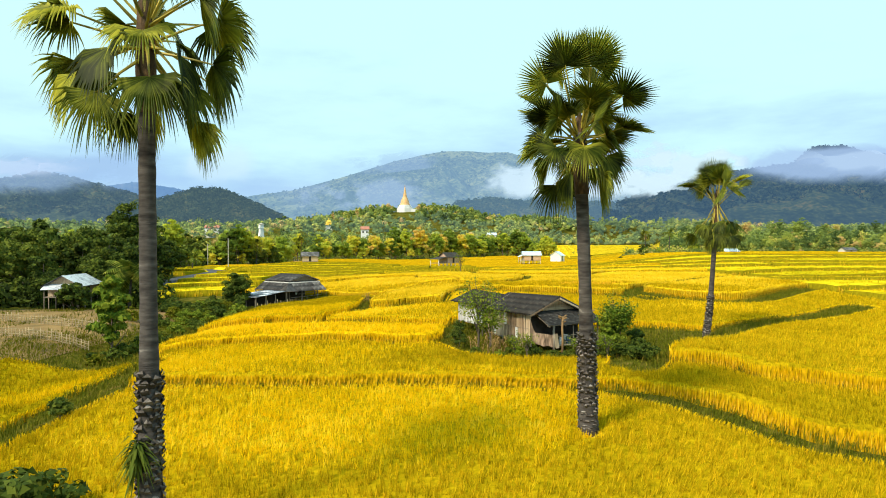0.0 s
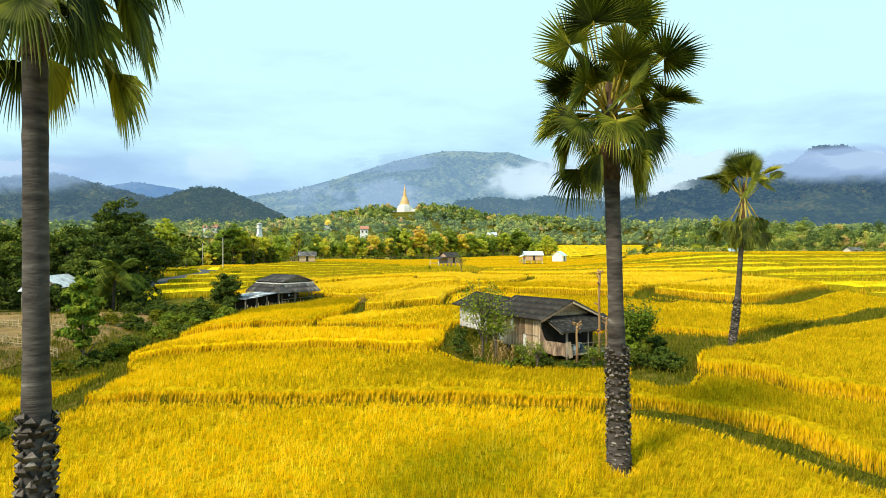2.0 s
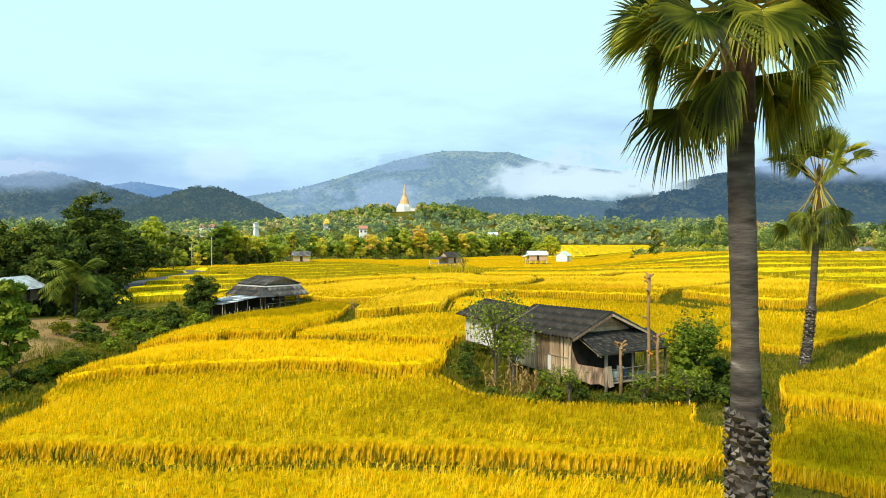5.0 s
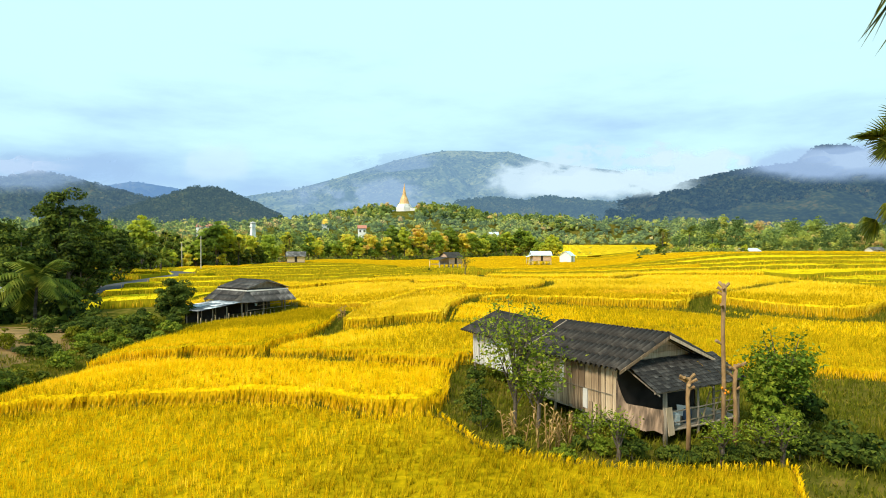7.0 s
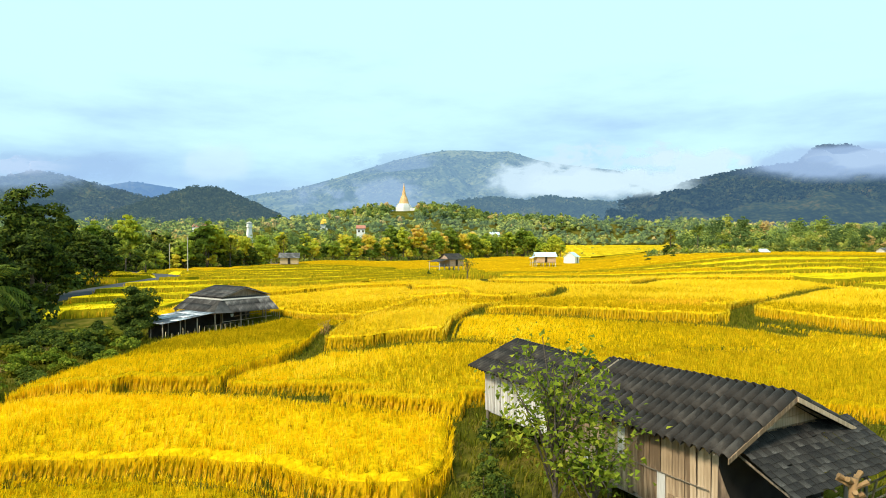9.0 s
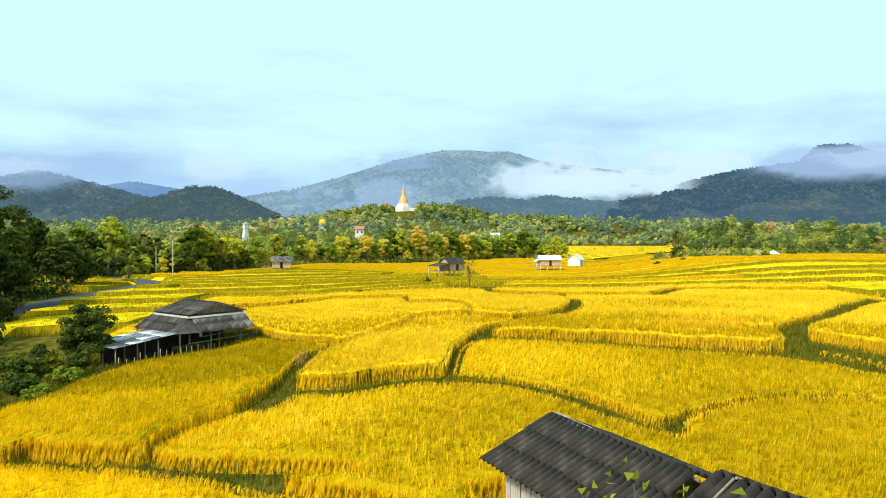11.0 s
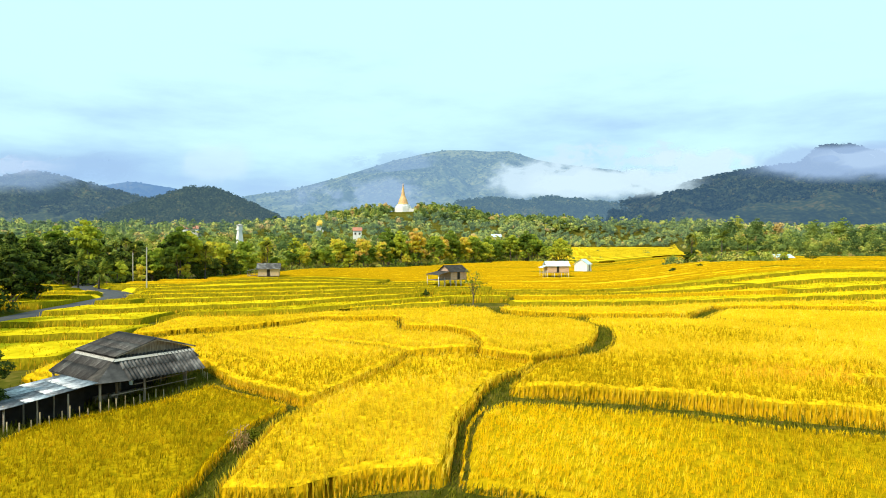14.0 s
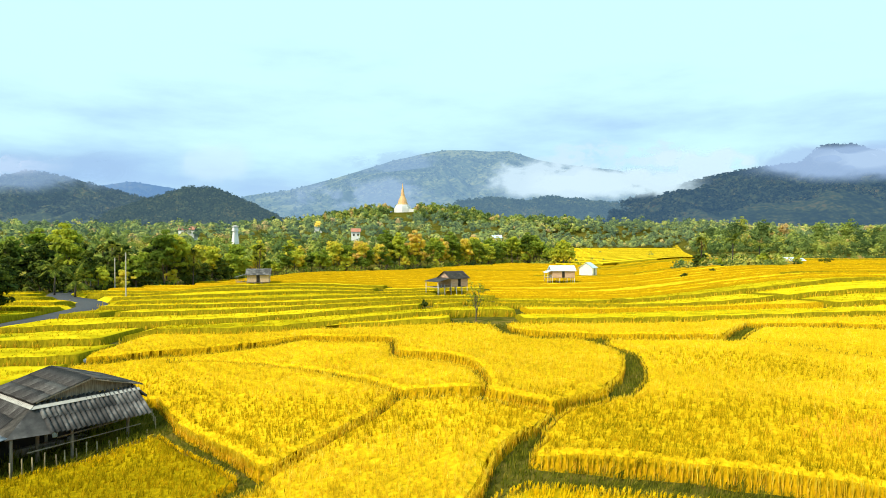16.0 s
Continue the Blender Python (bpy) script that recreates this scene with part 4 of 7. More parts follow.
def mist(x0, x1, e0, e1, dist, strength, seed, soft=(0.3, 0.4), tilt=0.0, scale=0.004, broken=0.0, tint=(0.66, 0.85, 0.95)):
    """A bank of mist and haze between two bearings and two elevations, with a bulging front."""
    n, k = 40, 10
    t = math.tan(radians(36)) * dist * 0.001
    v, f = [], []
    for i in range(n + 1):
        for j in range(k + 1):
            x = (x0 + (x1 - x0) * i / n) * t
            y = dist + 40 * math.sin(i * 0.7) * math.sin(j * 0.9) - 60 * math.sin(math.pi * j / k)
            z = 9 + dist * math.tan(radians(e0 + (e1 - e0) * j / k + tilt * (i / n - 0.5)))
            v.append((x, y, z))
    for i in range(n):
        for j in range(k):
            a = i * (k + 1) + j
            f.append((a, a + k + 1, a + k + 2, a + 1))
    o = Vector(v[0])
    ob = new("backdrop_mist_haze", mesh_of("backdrop_mist_haze", np.array(v) - np.array(o), f, mist_mat("mist", strength, scale, soft, seed, broken, tint), True))
    ob.location = o
    ob.visible_shadow = False
    return tagged(ob, "glowing sheet of white mist and blue haze on the slopes", "mist", kind="structure")


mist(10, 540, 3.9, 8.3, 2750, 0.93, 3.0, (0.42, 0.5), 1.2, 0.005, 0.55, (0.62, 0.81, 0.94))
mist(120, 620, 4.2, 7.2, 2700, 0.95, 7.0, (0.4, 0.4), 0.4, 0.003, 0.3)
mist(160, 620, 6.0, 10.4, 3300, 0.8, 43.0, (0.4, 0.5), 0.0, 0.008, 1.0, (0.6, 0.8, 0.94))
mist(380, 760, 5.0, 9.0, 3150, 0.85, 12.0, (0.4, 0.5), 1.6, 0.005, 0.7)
# blue-tinted sheets: haze of distance added as glow before the slopes
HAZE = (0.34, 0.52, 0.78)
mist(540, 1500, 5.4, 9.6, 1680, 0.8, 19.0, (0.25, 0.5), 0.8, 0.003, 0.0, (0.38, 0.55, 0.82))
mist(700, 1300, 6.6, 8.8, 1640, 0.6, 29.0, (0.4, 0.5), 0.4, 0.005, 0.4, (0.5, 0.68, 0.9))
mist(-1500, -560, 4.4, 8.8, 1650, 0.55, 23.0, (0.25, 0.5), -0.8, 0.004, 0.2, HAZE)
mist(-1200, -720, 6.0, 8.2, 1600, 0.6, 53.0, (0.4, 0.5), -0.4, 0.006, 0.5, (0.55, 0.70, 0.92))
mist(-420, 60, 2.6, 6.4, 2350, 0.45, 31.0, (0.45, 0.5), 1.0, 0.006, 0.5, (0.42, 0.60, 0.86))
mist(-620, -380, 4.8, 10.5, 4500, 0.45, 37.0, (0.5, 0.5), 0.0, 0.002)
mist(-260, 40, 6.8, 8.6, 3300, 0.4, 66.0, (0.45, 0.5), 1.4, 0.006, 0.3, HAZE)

# ---------------------------------------------------------------- woods
def crown(rng, height, width, lobes, leaves, size, low=0.35, flat=0.8):
    """Leaf cards gathered in many uneven sprays that fill an egg-shaped crown, thinner inside."""
    lobes = int(lobes * 3.4)
    c, nrm = [], []
    mid, hz = height * (1 + low) * 0.5, height * (1 - low) * 0.5
    for _ in range(lobes):
        d = rng_unit(rng, 1)[0]
        q = rng.random() ** 0.5 * 0.82
        o = np.array([d[0] * q * width * 0.5, d[1] * q * width * 0.5, mid + d[2] * q * hz])
        o[:2] *= 1.0 - 0.3 * max(0, d[2])
        rad = width * 0.5 * rng.uniform(0.15, 0.30)
        m = leaves // lobes
        e = rng_unit(rng, m)
        e[:, 2] = np.abs(e[:, 2]) * np.where(rng.random(m) < 0.7, 1, -0.7)
        r = rad * (0.72 + 0.36 * rng.random((m, 1)))
        c.append(o + e * r * np.array([1.1, 1.1, flat * 0.85]))
        nrm.append(e + np.array([0, 0, 0.25]))
    c = np.concatenate(c)
    c[:, 2] = np.minimum(c[:, 2], height * 1.02)
    return leaf_cards(rng, c, np.concatenate(nrm), size, 1.6, 0.38)


def sprigs(rng, height, width, stems, leaves, size):
    """An open small tree: thin stems that fork, with leaflets strung along their outer half."""
    bm, c = bmesh.new(), []
    for k in range(stems):
        a = 2.4 * k + rng.random()
        s = Vector((0, 0, height * rng.uniform(0.15, 0.6)))
        e = Vector((math.cos(a) * width * 0.5 * rng.uniform(0.4, 1), math.sin(a) * width * 0.5 * rng.uniform(0.4, 1), height * rng.uniform(0.55, 1.0)))
        if e.z < s.z + 0.3:
            e.z = s.z + 0.5
        m = (s + e) / 2 + Vector((0, 0, 0.12 * height))
        tube(bm, [s, m, e], [0.035, 0.025, 0.01], 4, False)
        for i in range(leaves // stems):
            t = rng.uniform(0.3, 1.05)
            p = s.lerp(m, t * 2) if t < 0.5 else m.lerp(e, t * 2 - 1)
            c.append(np.array(p) + rng.normal(size=3) * np.array([0.11, 0.11, 0.07]) * width)
    tube(bm, [(0, 0, -0.3), (0.05, 0, height * 0.3), (0, 0.05, height * 0.65)], [0.11, 0.085, 0.04], 7)
    if height > 4:
        for k in range(7):
            a = 0.9 * k
            s, e = Vector((0, 0, height * 0.45)), Vector((math.cos(a) * width * 0.24, math.sin(a) * width * 0.24, height * rng.uniform(0.95, 1.14)))
            tube(bm, [s, (s + e) / 2 + Vector((0.05, 0.02, 0.1)), e], [0.035, 0.022, 0.012], 4, False)
            c += [np.array(e) + rng.normal(size=3) * 0.22 for _ in range(14)]
    c = np.array(c)
    return bm, leaf_cards(rng, c, np.tile([0, 0, 0.8], (len(c), 1)), size, 2.2, 0.6)


def light_tree(m, rng, height, width, stems, leaves, size, leafmat, label):
    t = thing("tree", m, label, "tree")
    bm, (v, f) = sprigs(rng, height, width, stems, leaves, size)
    part("trunk", bm, M_BARK, t)
    part("crown", mesh_of("crown", v, f, leafmat), leafmat, t)
    return t


def trunk_bm(rng, height, radius, low, width, limbs=4):
    bm = bmesh.new()
    lean = Vector(((rng.random() - 0.5) * 0.1 * height, (rng.random() - 0.5) * 0.1 * height, height * 0.75))
    tube(bm, [(0, 0, -0.4), (lean.x * 0.2, lean.y * 0.2, height * low * 0.5), (lean.x * 0.5, lean.y * 0.5, height * low), lean], [radius * 1.3, radius, radius * 0.75, radius * 0.25], 7)
    for i in range(limbs):
        a = i * 2.4 + rng.random()
        s = Vector((lean.x * 0.45, lean.y * 0.45, height * (low * 0.9 + 0.06 * i)))
        e = s + Vector((math.cos(a) * width * 0.3, math.sin(a) * width * 0.3, height * 0.2))
        tube(bm, [s, (s + e) / 2 + Vector((0, 0, -0.1)), e], [radius * 0.5, radius * 0.35, radius * 0.12], 5)
    return bm


def tree(name, m, rng, height, width, lobes, leaves, size, leafmat, label, low=0.35, radius=0.25, category="tree", group="", flat=0.8, limbs=4):
    t = thing(name, m, label, category, group)
    part("trunk", trunk_bm(rng, height, radius, low, width, limbs), M_BARK, t, smooth=True)
    v, f = crown(rng, height, width, lobes, leaves, size, low, flat)
    part("crown", mesh_of("crown", v, f, leafmat), leafmat, t)
    return t


def at(x, y, turn=0.0, dz=0.0):
    return pose(x, y, float(land(x, y)) + dz, 0, 0, turn)


rw = np.random.default_rng(11)
shapes = [(13, 9, 11, 2000, 0.62, 0.12), (16, 10, 13, 2200, 0.66, 0.16), (10, 8, 9, 1500, 0.55, 0.06), (18, 9, 13, 2200, 0.66, 0.18), (7, 7, 8, 1100, 0.5, 0.02), (14, 12, 14, 2400, 0.66, 0.1)]
stock = []
for i, (h, w, lo, le, si, lw) in enumerate(shapes):
    t = tree("tree", at(-50 + 16 * i, float(wood_edge(-50 + 16 * i)) + 5, 40 * i), rw, h, w, lo, le, si, M_FOREST,
             "broadleaf tree of the wood's edge, green to rusty yellow", lw, 0.25, group="trees along the wood's edge")
    stock.append(t)


def plant_wood(n, xs, ys, ok=lambda x, y: True, gap=4.5, kinds=(0, 1, 2, 3, 5), grow_by=1.0):
    done = []
    for _ in range(n * 30):
        if len(done) >= n:
            break
        x, y = rw.uniform(*xs), rw.uniform(*ys)
        if not ok(x, y) or any((x - a) ** 2 + (y - c) ** 2 < gap * gap for a, c in done):
            continue
        done.append((x, y))
        s = stock[kinds[rw.integers(len(kinds))]]
        c = copy_thing(s, at(x, y, rw.uniform(0, 360)))
        k = rw.uniform(0.75, 1.2) * grow_by
        c.scale = (k * rw.uniform(0.9, 1.15), k * rw.uniform(0.9, 1.15), k)


dark_stock = [tree("tree", at(-100 - 9 * i, 240 + 4 * i), rw, h, w, lo, le, si, M_DARKLEAF, "dark green broadleaf tree of the wood's edge", lw, 0.25, group="trees along the wood's edge")
              for i, (h, w, lo, le, si, lw) in enumerate(((13, 9, 11, 2000, 0.6, 0.06), (9, 8, 9, 1500, 0.55, 0.03), (16, 9, 13, 2200, 0.62, 0.15)))]
green_stock, stock = stock, stock + dark_stock
edge_of = lambda x, y: float(wood_edge(x))
plant_wood(74, (-58, 92), (330, 600), lambda x, y: edge_of(x, y) + 3 < y < edge_of(x, y) + 40, gap=6, grow_by=1.25)
plant_wood(34, (-96, -58), (262, 430), lambda x, y: edge_of(x, y) + 3 < y < edge_of(x, y) + 45, gap=6, grow_by=0.9)
plant_wood(36, (-92, 92), (240, 560), lambda x, y: edge_of(x, y) < y < edge_of(x, y) + 7, kinds=(2, 4, 4, 0), gap=4)
plant_wood(58, (-190, -80), (232, 340), lambda x, y: y > edge_of(x, y) + 3, gap=6, kinds=(6, 7, 8, 6, 3))
plant_wood(24, (-150, -80), (222, 300), lambda x, y: edge_of(x, y) < y < edge_of(x, y) + 9, kinds=(7, 7, 4), gap=5)
plant_wood(26, (-125, -64), (118, 175), lambda x, y: x < -74 or y < 140, kinds=(6, 7, 8), gap=6)
plant_wood(22, (102, 150), (314, 336), lambda x, y: True, kinds=(2, 4, 7, 7, 4), gap=4, grow_by=0.6)


def wood_mass(n, xs, ys, ok, grow_by, name):
    """Trees too far off to be told apart singly: crowns and trunks of the same kinds, joined."""
    vs, fs, o = [], [], 0
    for _ in range(n * 12):
        if len(vs) >= n:
            break
        x, y = rw.uniform(*xs), rw.uniform(*ys)
        if not ok(x, y):
            continue
        s = green_stock[rw.integers(len(green_stock))]
        me = [c for c in s.children if c.name.startswith("crown")][0].data
        co = np.empty(len(me.vertices) * 3, dtype=np.float32)
        me.vertices.foreach_get("co", co)
        ix = np.empty(len(me.loops), dtype=np.int32)
        me.loops.foreach_get("vertex_index", ix)
        k, a = rw.uniform(0.8, 1.2) * grow_by, rw.uniform(0, 6.28)
        co = co.reshape(-1, 3) * k
        ca, sa = math.cos(a), math.sin(a)
        vs.append(np.stack([co[:, 0] * ca - co[:, 1] * sa + x, co[:, 0] * sa + co[:, 1] * ca + y, co[:, 2] + float(land(x, y))], -1))
        fs.append((ix.reshape(len(me.polygons), -1) + o)[::3])
        o += len(co)
    me = mesh_of(name, np.concatenate(vs), np.concatenate(fs), M_FARWOOD)
    me.attributes.new("tone", "FLOAT", "FACE").data.foreach_set("value", np.concatenate([np.full(len(q), rw.random() ** 1.4, np.float32) for q in fs]))
    return tagged(new(name, me), "far wood of tall green and rusty trees", "forest", kind="stuff")


wood_mass(54, (240, 440), (482, 550), lambda x, y: x > 0.52 * y, 1.0, "wood")
wood_mass(56, (200, 500), (560, 740), lambda x, y: x > 0.37 * y, 1.6, "wood")
wood_mass(34, (40, 230), (580, 720), lambda x, y: x < 0.15 * y and y > edge_of(x, y) + 10 or x > 0.37 * y, 1.0, "wood")

# the farther woods, as one mass of crowns
def far_wood(n, xs, ys, size, ok, seed, name, leafmat=None, tall=1.0):
    """Crowns of several uneven lobes each; a few trees stand well over the rest, and neighbours differ in hue."""
    rng = np.random.default_rng(seed)
    x, y = rng.uniform(*xs, n), rng.uniform(*ys, n)
    keep = ok(x, y)
    x, y = x[keep], y[keep]
    m, lobes, k = len(x), 7, 11
    z = land(x, y)
    big = rng.random(m) ** 3
    h, w = (rng.uniform(6, 11, m) + 13 * big) * tall, rng.uniform(6, 11, m) + 8 * big * rng.random(m)
    o = rng_unit(rng, m * lobes).reshape(m, lobes, 1, 3) * rng.uniform(0.25, 0.62, (m, lobes, 1, 1))
    d = rng_unit(rng, m * lobes * k).reshape(m, lobes, k, 3)
    d[..., 2] = np.abs(d[..., 2]) - 0.25
    q = o + d * rng.uniform(0.3, 0.46, (m, lobes, 1, 1))
    c = np.stack([x, y, z], -1)[:, None, None, :] + np.stack([q[..., 0] * w[:, None, None] * 0.6, q[..., 1] * w[:, None, None] * 0.6, (0.56 + 0.46 * q[..., 2]) * h[:, None, None]], -1)
    v, f = leaf_cards(rng, c.reshape(-1, 3), (d + 0.9 * o + np.array([0, 0, 0.2])).reshape(-1, 3), size * 0.62, 1.2, 0.16)
    me = mesh_of(name, v, f, leafmat or M_FARWOOD)
    hue = 0.40 + 0.26 * np.sin(x / 47 + 1.3 * np.sin(y / 60)) * np.sin(y / 38) + 0.17 * rng.normal(size=m) + 0.4 * (rng.random(m) < 0.07)
    me.attributes.new("tone", "FLOAT", "FACE").data.foreach_set("value", np.repeat(np.clip(hue, -0.1, 1.1), lobes * k).astype(np.float32))
    return tagged(new(name, me), "mixed green and rusty forest canopy", "forest", kind="stuff")


open_field = lambda x, y: ~((x > 0.155 * y) & (x < 0.36 * y) & (y < 930))
def understory(n, xs, ys, seed, ok, leafmat=None):
    rng = np.random.default_rng(seed)
    x, y = rng.uniform(*xs, n), rng.uniform(*ys, n)
    keep = ok(x, y)
    x, y = x[keep], y[keep]
    z = land(x, y)
    h = rng.uniform(1.5, 5.5, len(x))
    k = 60
    d = rng_unit(rng, len(x) * k).reshape(len(x), k, 3)
    d[:, :, 2] = np.abs(d[:, :, 2])
    q = h[:, None, None] * np.array([0.75, 0.75, 0.9])
    c = np.stack([x, y, z], -1)[:, None, :] + d * q * (0.6 + 0.45 * rng.random((len(x), k, 1)))
    v, f = leaf_cards(rng, c.reshape(-1, 3), d.reshape(-1, 3), 0.75, 1.5, 0.5)
    me = mesh_of("undergrowth", v, f, leafmat or M_FARWOOD)
    me.attributes.new("tone", "FLOAT", "FACE").data.foreach_set("value", np.repeat(rng.random(len(x)), k).astype(np.float32))
    return tagged(new("undergrowth", me), "tangled green undergrowth at the wood's edge", "shrubs", kind="stuff")


understory(1500, (-92, 95), (250, 560), 3, lambda x, y: (y > wood_edge(x)) & (y < wood_edge(x) + 22))
understory(900, (-75, 95), (300, 560), 33, lambda x, y: (y > wood_edge(x) - 1) & (y < wood_edge(x) + 8), M_EDGESHRUB)
understory(420, (-210, -78), (215, 330), 4, lambda x, y: y > wood_edge(x), M_DARKLEAF)
understory(150, (70, 330), (490, 900), 24, lambda x, y: (x > 0.16 * y) & (x < 0.35 * y) & (np.sin(y / 21 + 2 * np.sin(x / 40)) > 0.75))
understory(300, (-90, -46), (98, 132), 34, lambda x, y: (x < -46 - (y - 106) * 0.58 - 3) & ((y > 107) | (x < -76)), M_DARKLEAF)
understory(240, (-130, -60), (110, 160), 14, lambda x, y: (x < -72) | (y > 108) & (y < 118), M_DARKLEAF)
understory(160, (98, 150), (310, 340), 5, lambda x, y: np.hypot(x - 122, (y - 324) * 1.6) < 24)
understory(400, (150, 480), (480, 520), 6, lambda x, y: x > 0.36 * y)
far_wood(900, (120, 640), (500, 760), 2.4, lambda x, y: (x > 0.37 * y) & (x < 0.85 * y), 15, "forest")
far_wood(1700, (-420, 330), (280, 640), 2.2, lambda x, y: open_field(x, y) & (y > wood_edge(x) + 25) & (np.abs(x) < 0.8 * y) & ((x < 100) | (y > 520)), 5, "forest")
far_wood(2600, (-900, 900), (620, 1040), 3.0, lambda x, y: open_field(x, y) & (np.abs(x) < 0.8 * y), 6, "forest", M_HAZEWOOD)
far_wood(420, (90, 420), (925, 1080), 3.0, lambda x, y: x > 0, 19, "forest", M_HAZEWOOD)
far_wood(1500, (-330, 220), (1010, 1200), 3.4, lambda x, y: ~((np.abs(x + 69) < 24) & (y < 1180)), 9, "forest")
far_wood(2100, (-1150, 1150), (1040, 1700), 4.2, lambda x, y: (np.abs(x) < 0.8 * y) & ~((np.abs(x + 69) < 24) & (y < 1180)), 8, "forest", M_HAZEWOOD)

# ripe fields far off among the woods
fx, fy = np.meshgrid(np.linspace(0.158, 0.355, 60), np.linspace(482, 930, 240))
strip = 1.3 * (np.sin(fy / 4.5 + 3 * np.sin(fx * 20)) > -0.5) + 0.12 * np.sin(fx * 60)
i = np.arange(fx.size).reshape(fx.shape)
far_fields = (mesh_of("far_rice_fields", np.stack([fx * fy, fy, land(fx * fy, fy) + 0.25 + strip], -1).reshape(-1, 3),
                                      np.stack([i[:-1, :-1], i[:-1, 1:], i[1:, 1:], i[1:, :-1]], -1).reshape(-1, 4), M_FARRICE))
far_fields.materials.append(M_GREENSTEM)
low = strip[:-1, :-1] < 0.9
far_fields.polygons.foreach_set("material_index", low.ravel().astype(np.int32))
tagged(new("far_rice_fields", far_fields), "distant golden rice fields in low steps", "rice field", kind="stuff")


# ---------------------------------------------------------------- sugar palms
def fan_mesh(rng, hub, d, up, radius, spread, sag, segs=40):
    """A pleated, dished fan: leaflets joined to half their length, then free, stiff on young leaves, hanging from a sharp bend on old ones."""
    hub, d, up = np.array(hub), np.array(d), np.array(up)
    side = np.cross(d, up)
    v, f = [], []
    da = radians(spread / segs) * 1.02
    for i in range(segs):
        a = radians(-spread + 2 * spread * (i + 0.5) / segs) + 0.18 * da * rng.normal()
        way = math.cos(a) * d + math.sin(a) * side
        r = radius * (0.80 + 0.24 * math.cos(a * 0.55)) * rng.uniform(0.93, 1.06)
        g = sag * rng.uniform(0.5, 1.5) * (2.0 if rng.random() < 0.1 else 1)
        across = -math.sin(a) * d + math.cos(a) * side
        cup = 0.22 * radius * abs(math.sin(a)) ** 1.5

        def p(s, w, lift):
            q = hub + way * r * s + across * w + up * (lift + cup * s)
            if s > 0.5:
                k = s - 0.5
                q -= way * r * k * min(0.6, 0.7 * g)
                q[2] -= r * min(1.3 * g * k * (0.4 + 1.8 * k), 0.8 * k + 0.1)
            return q
        w1 = r * 0.5 * math.tan(da) * 0.98
        o = len(v)
        v += [p(0.02, -0.02, 0), p(0.02, 0.02, 0), p(0.5, -w1, -0.03 * radius), p(0.5, 0, 0.04 * radius), p(0.5, w1, -0.03 * radius),
              p(0.76, -w1 * 0.62, -0.01), p(0.76, 0, 0.02), p(0.76, w1 * 0.62, -0.01), p(1.0, 0, 0)]
        f += [(o, o + 3, o + 2), (o, o + 1, o + 3), (o + 1, o + 4, o + 3), (o + 2, o + 3, o + 6), (o + 2, o + 6, o + 5), (o + 3, o + 4, o + 7), (o + 3, o + 7, o + 6), (o + 5, o + 6, o + 8), (o + 6, o + 7, o + 8)]
    return mesh_of("leaf", v, f, M_PALMLEAF)


bm = bmesh.new()
tube(bm, [(0, 0, 0), (0, 0.5, 0.04), (0, 1.0, 0)], [0.06, 0.038, 0.026], 6)
PETIOLE = bpy.data.meshes.new("petiole")
bm.to_mesh(PETIOLE)
bm.free()
PETIOLE.materials.append(M_PETIOLE)


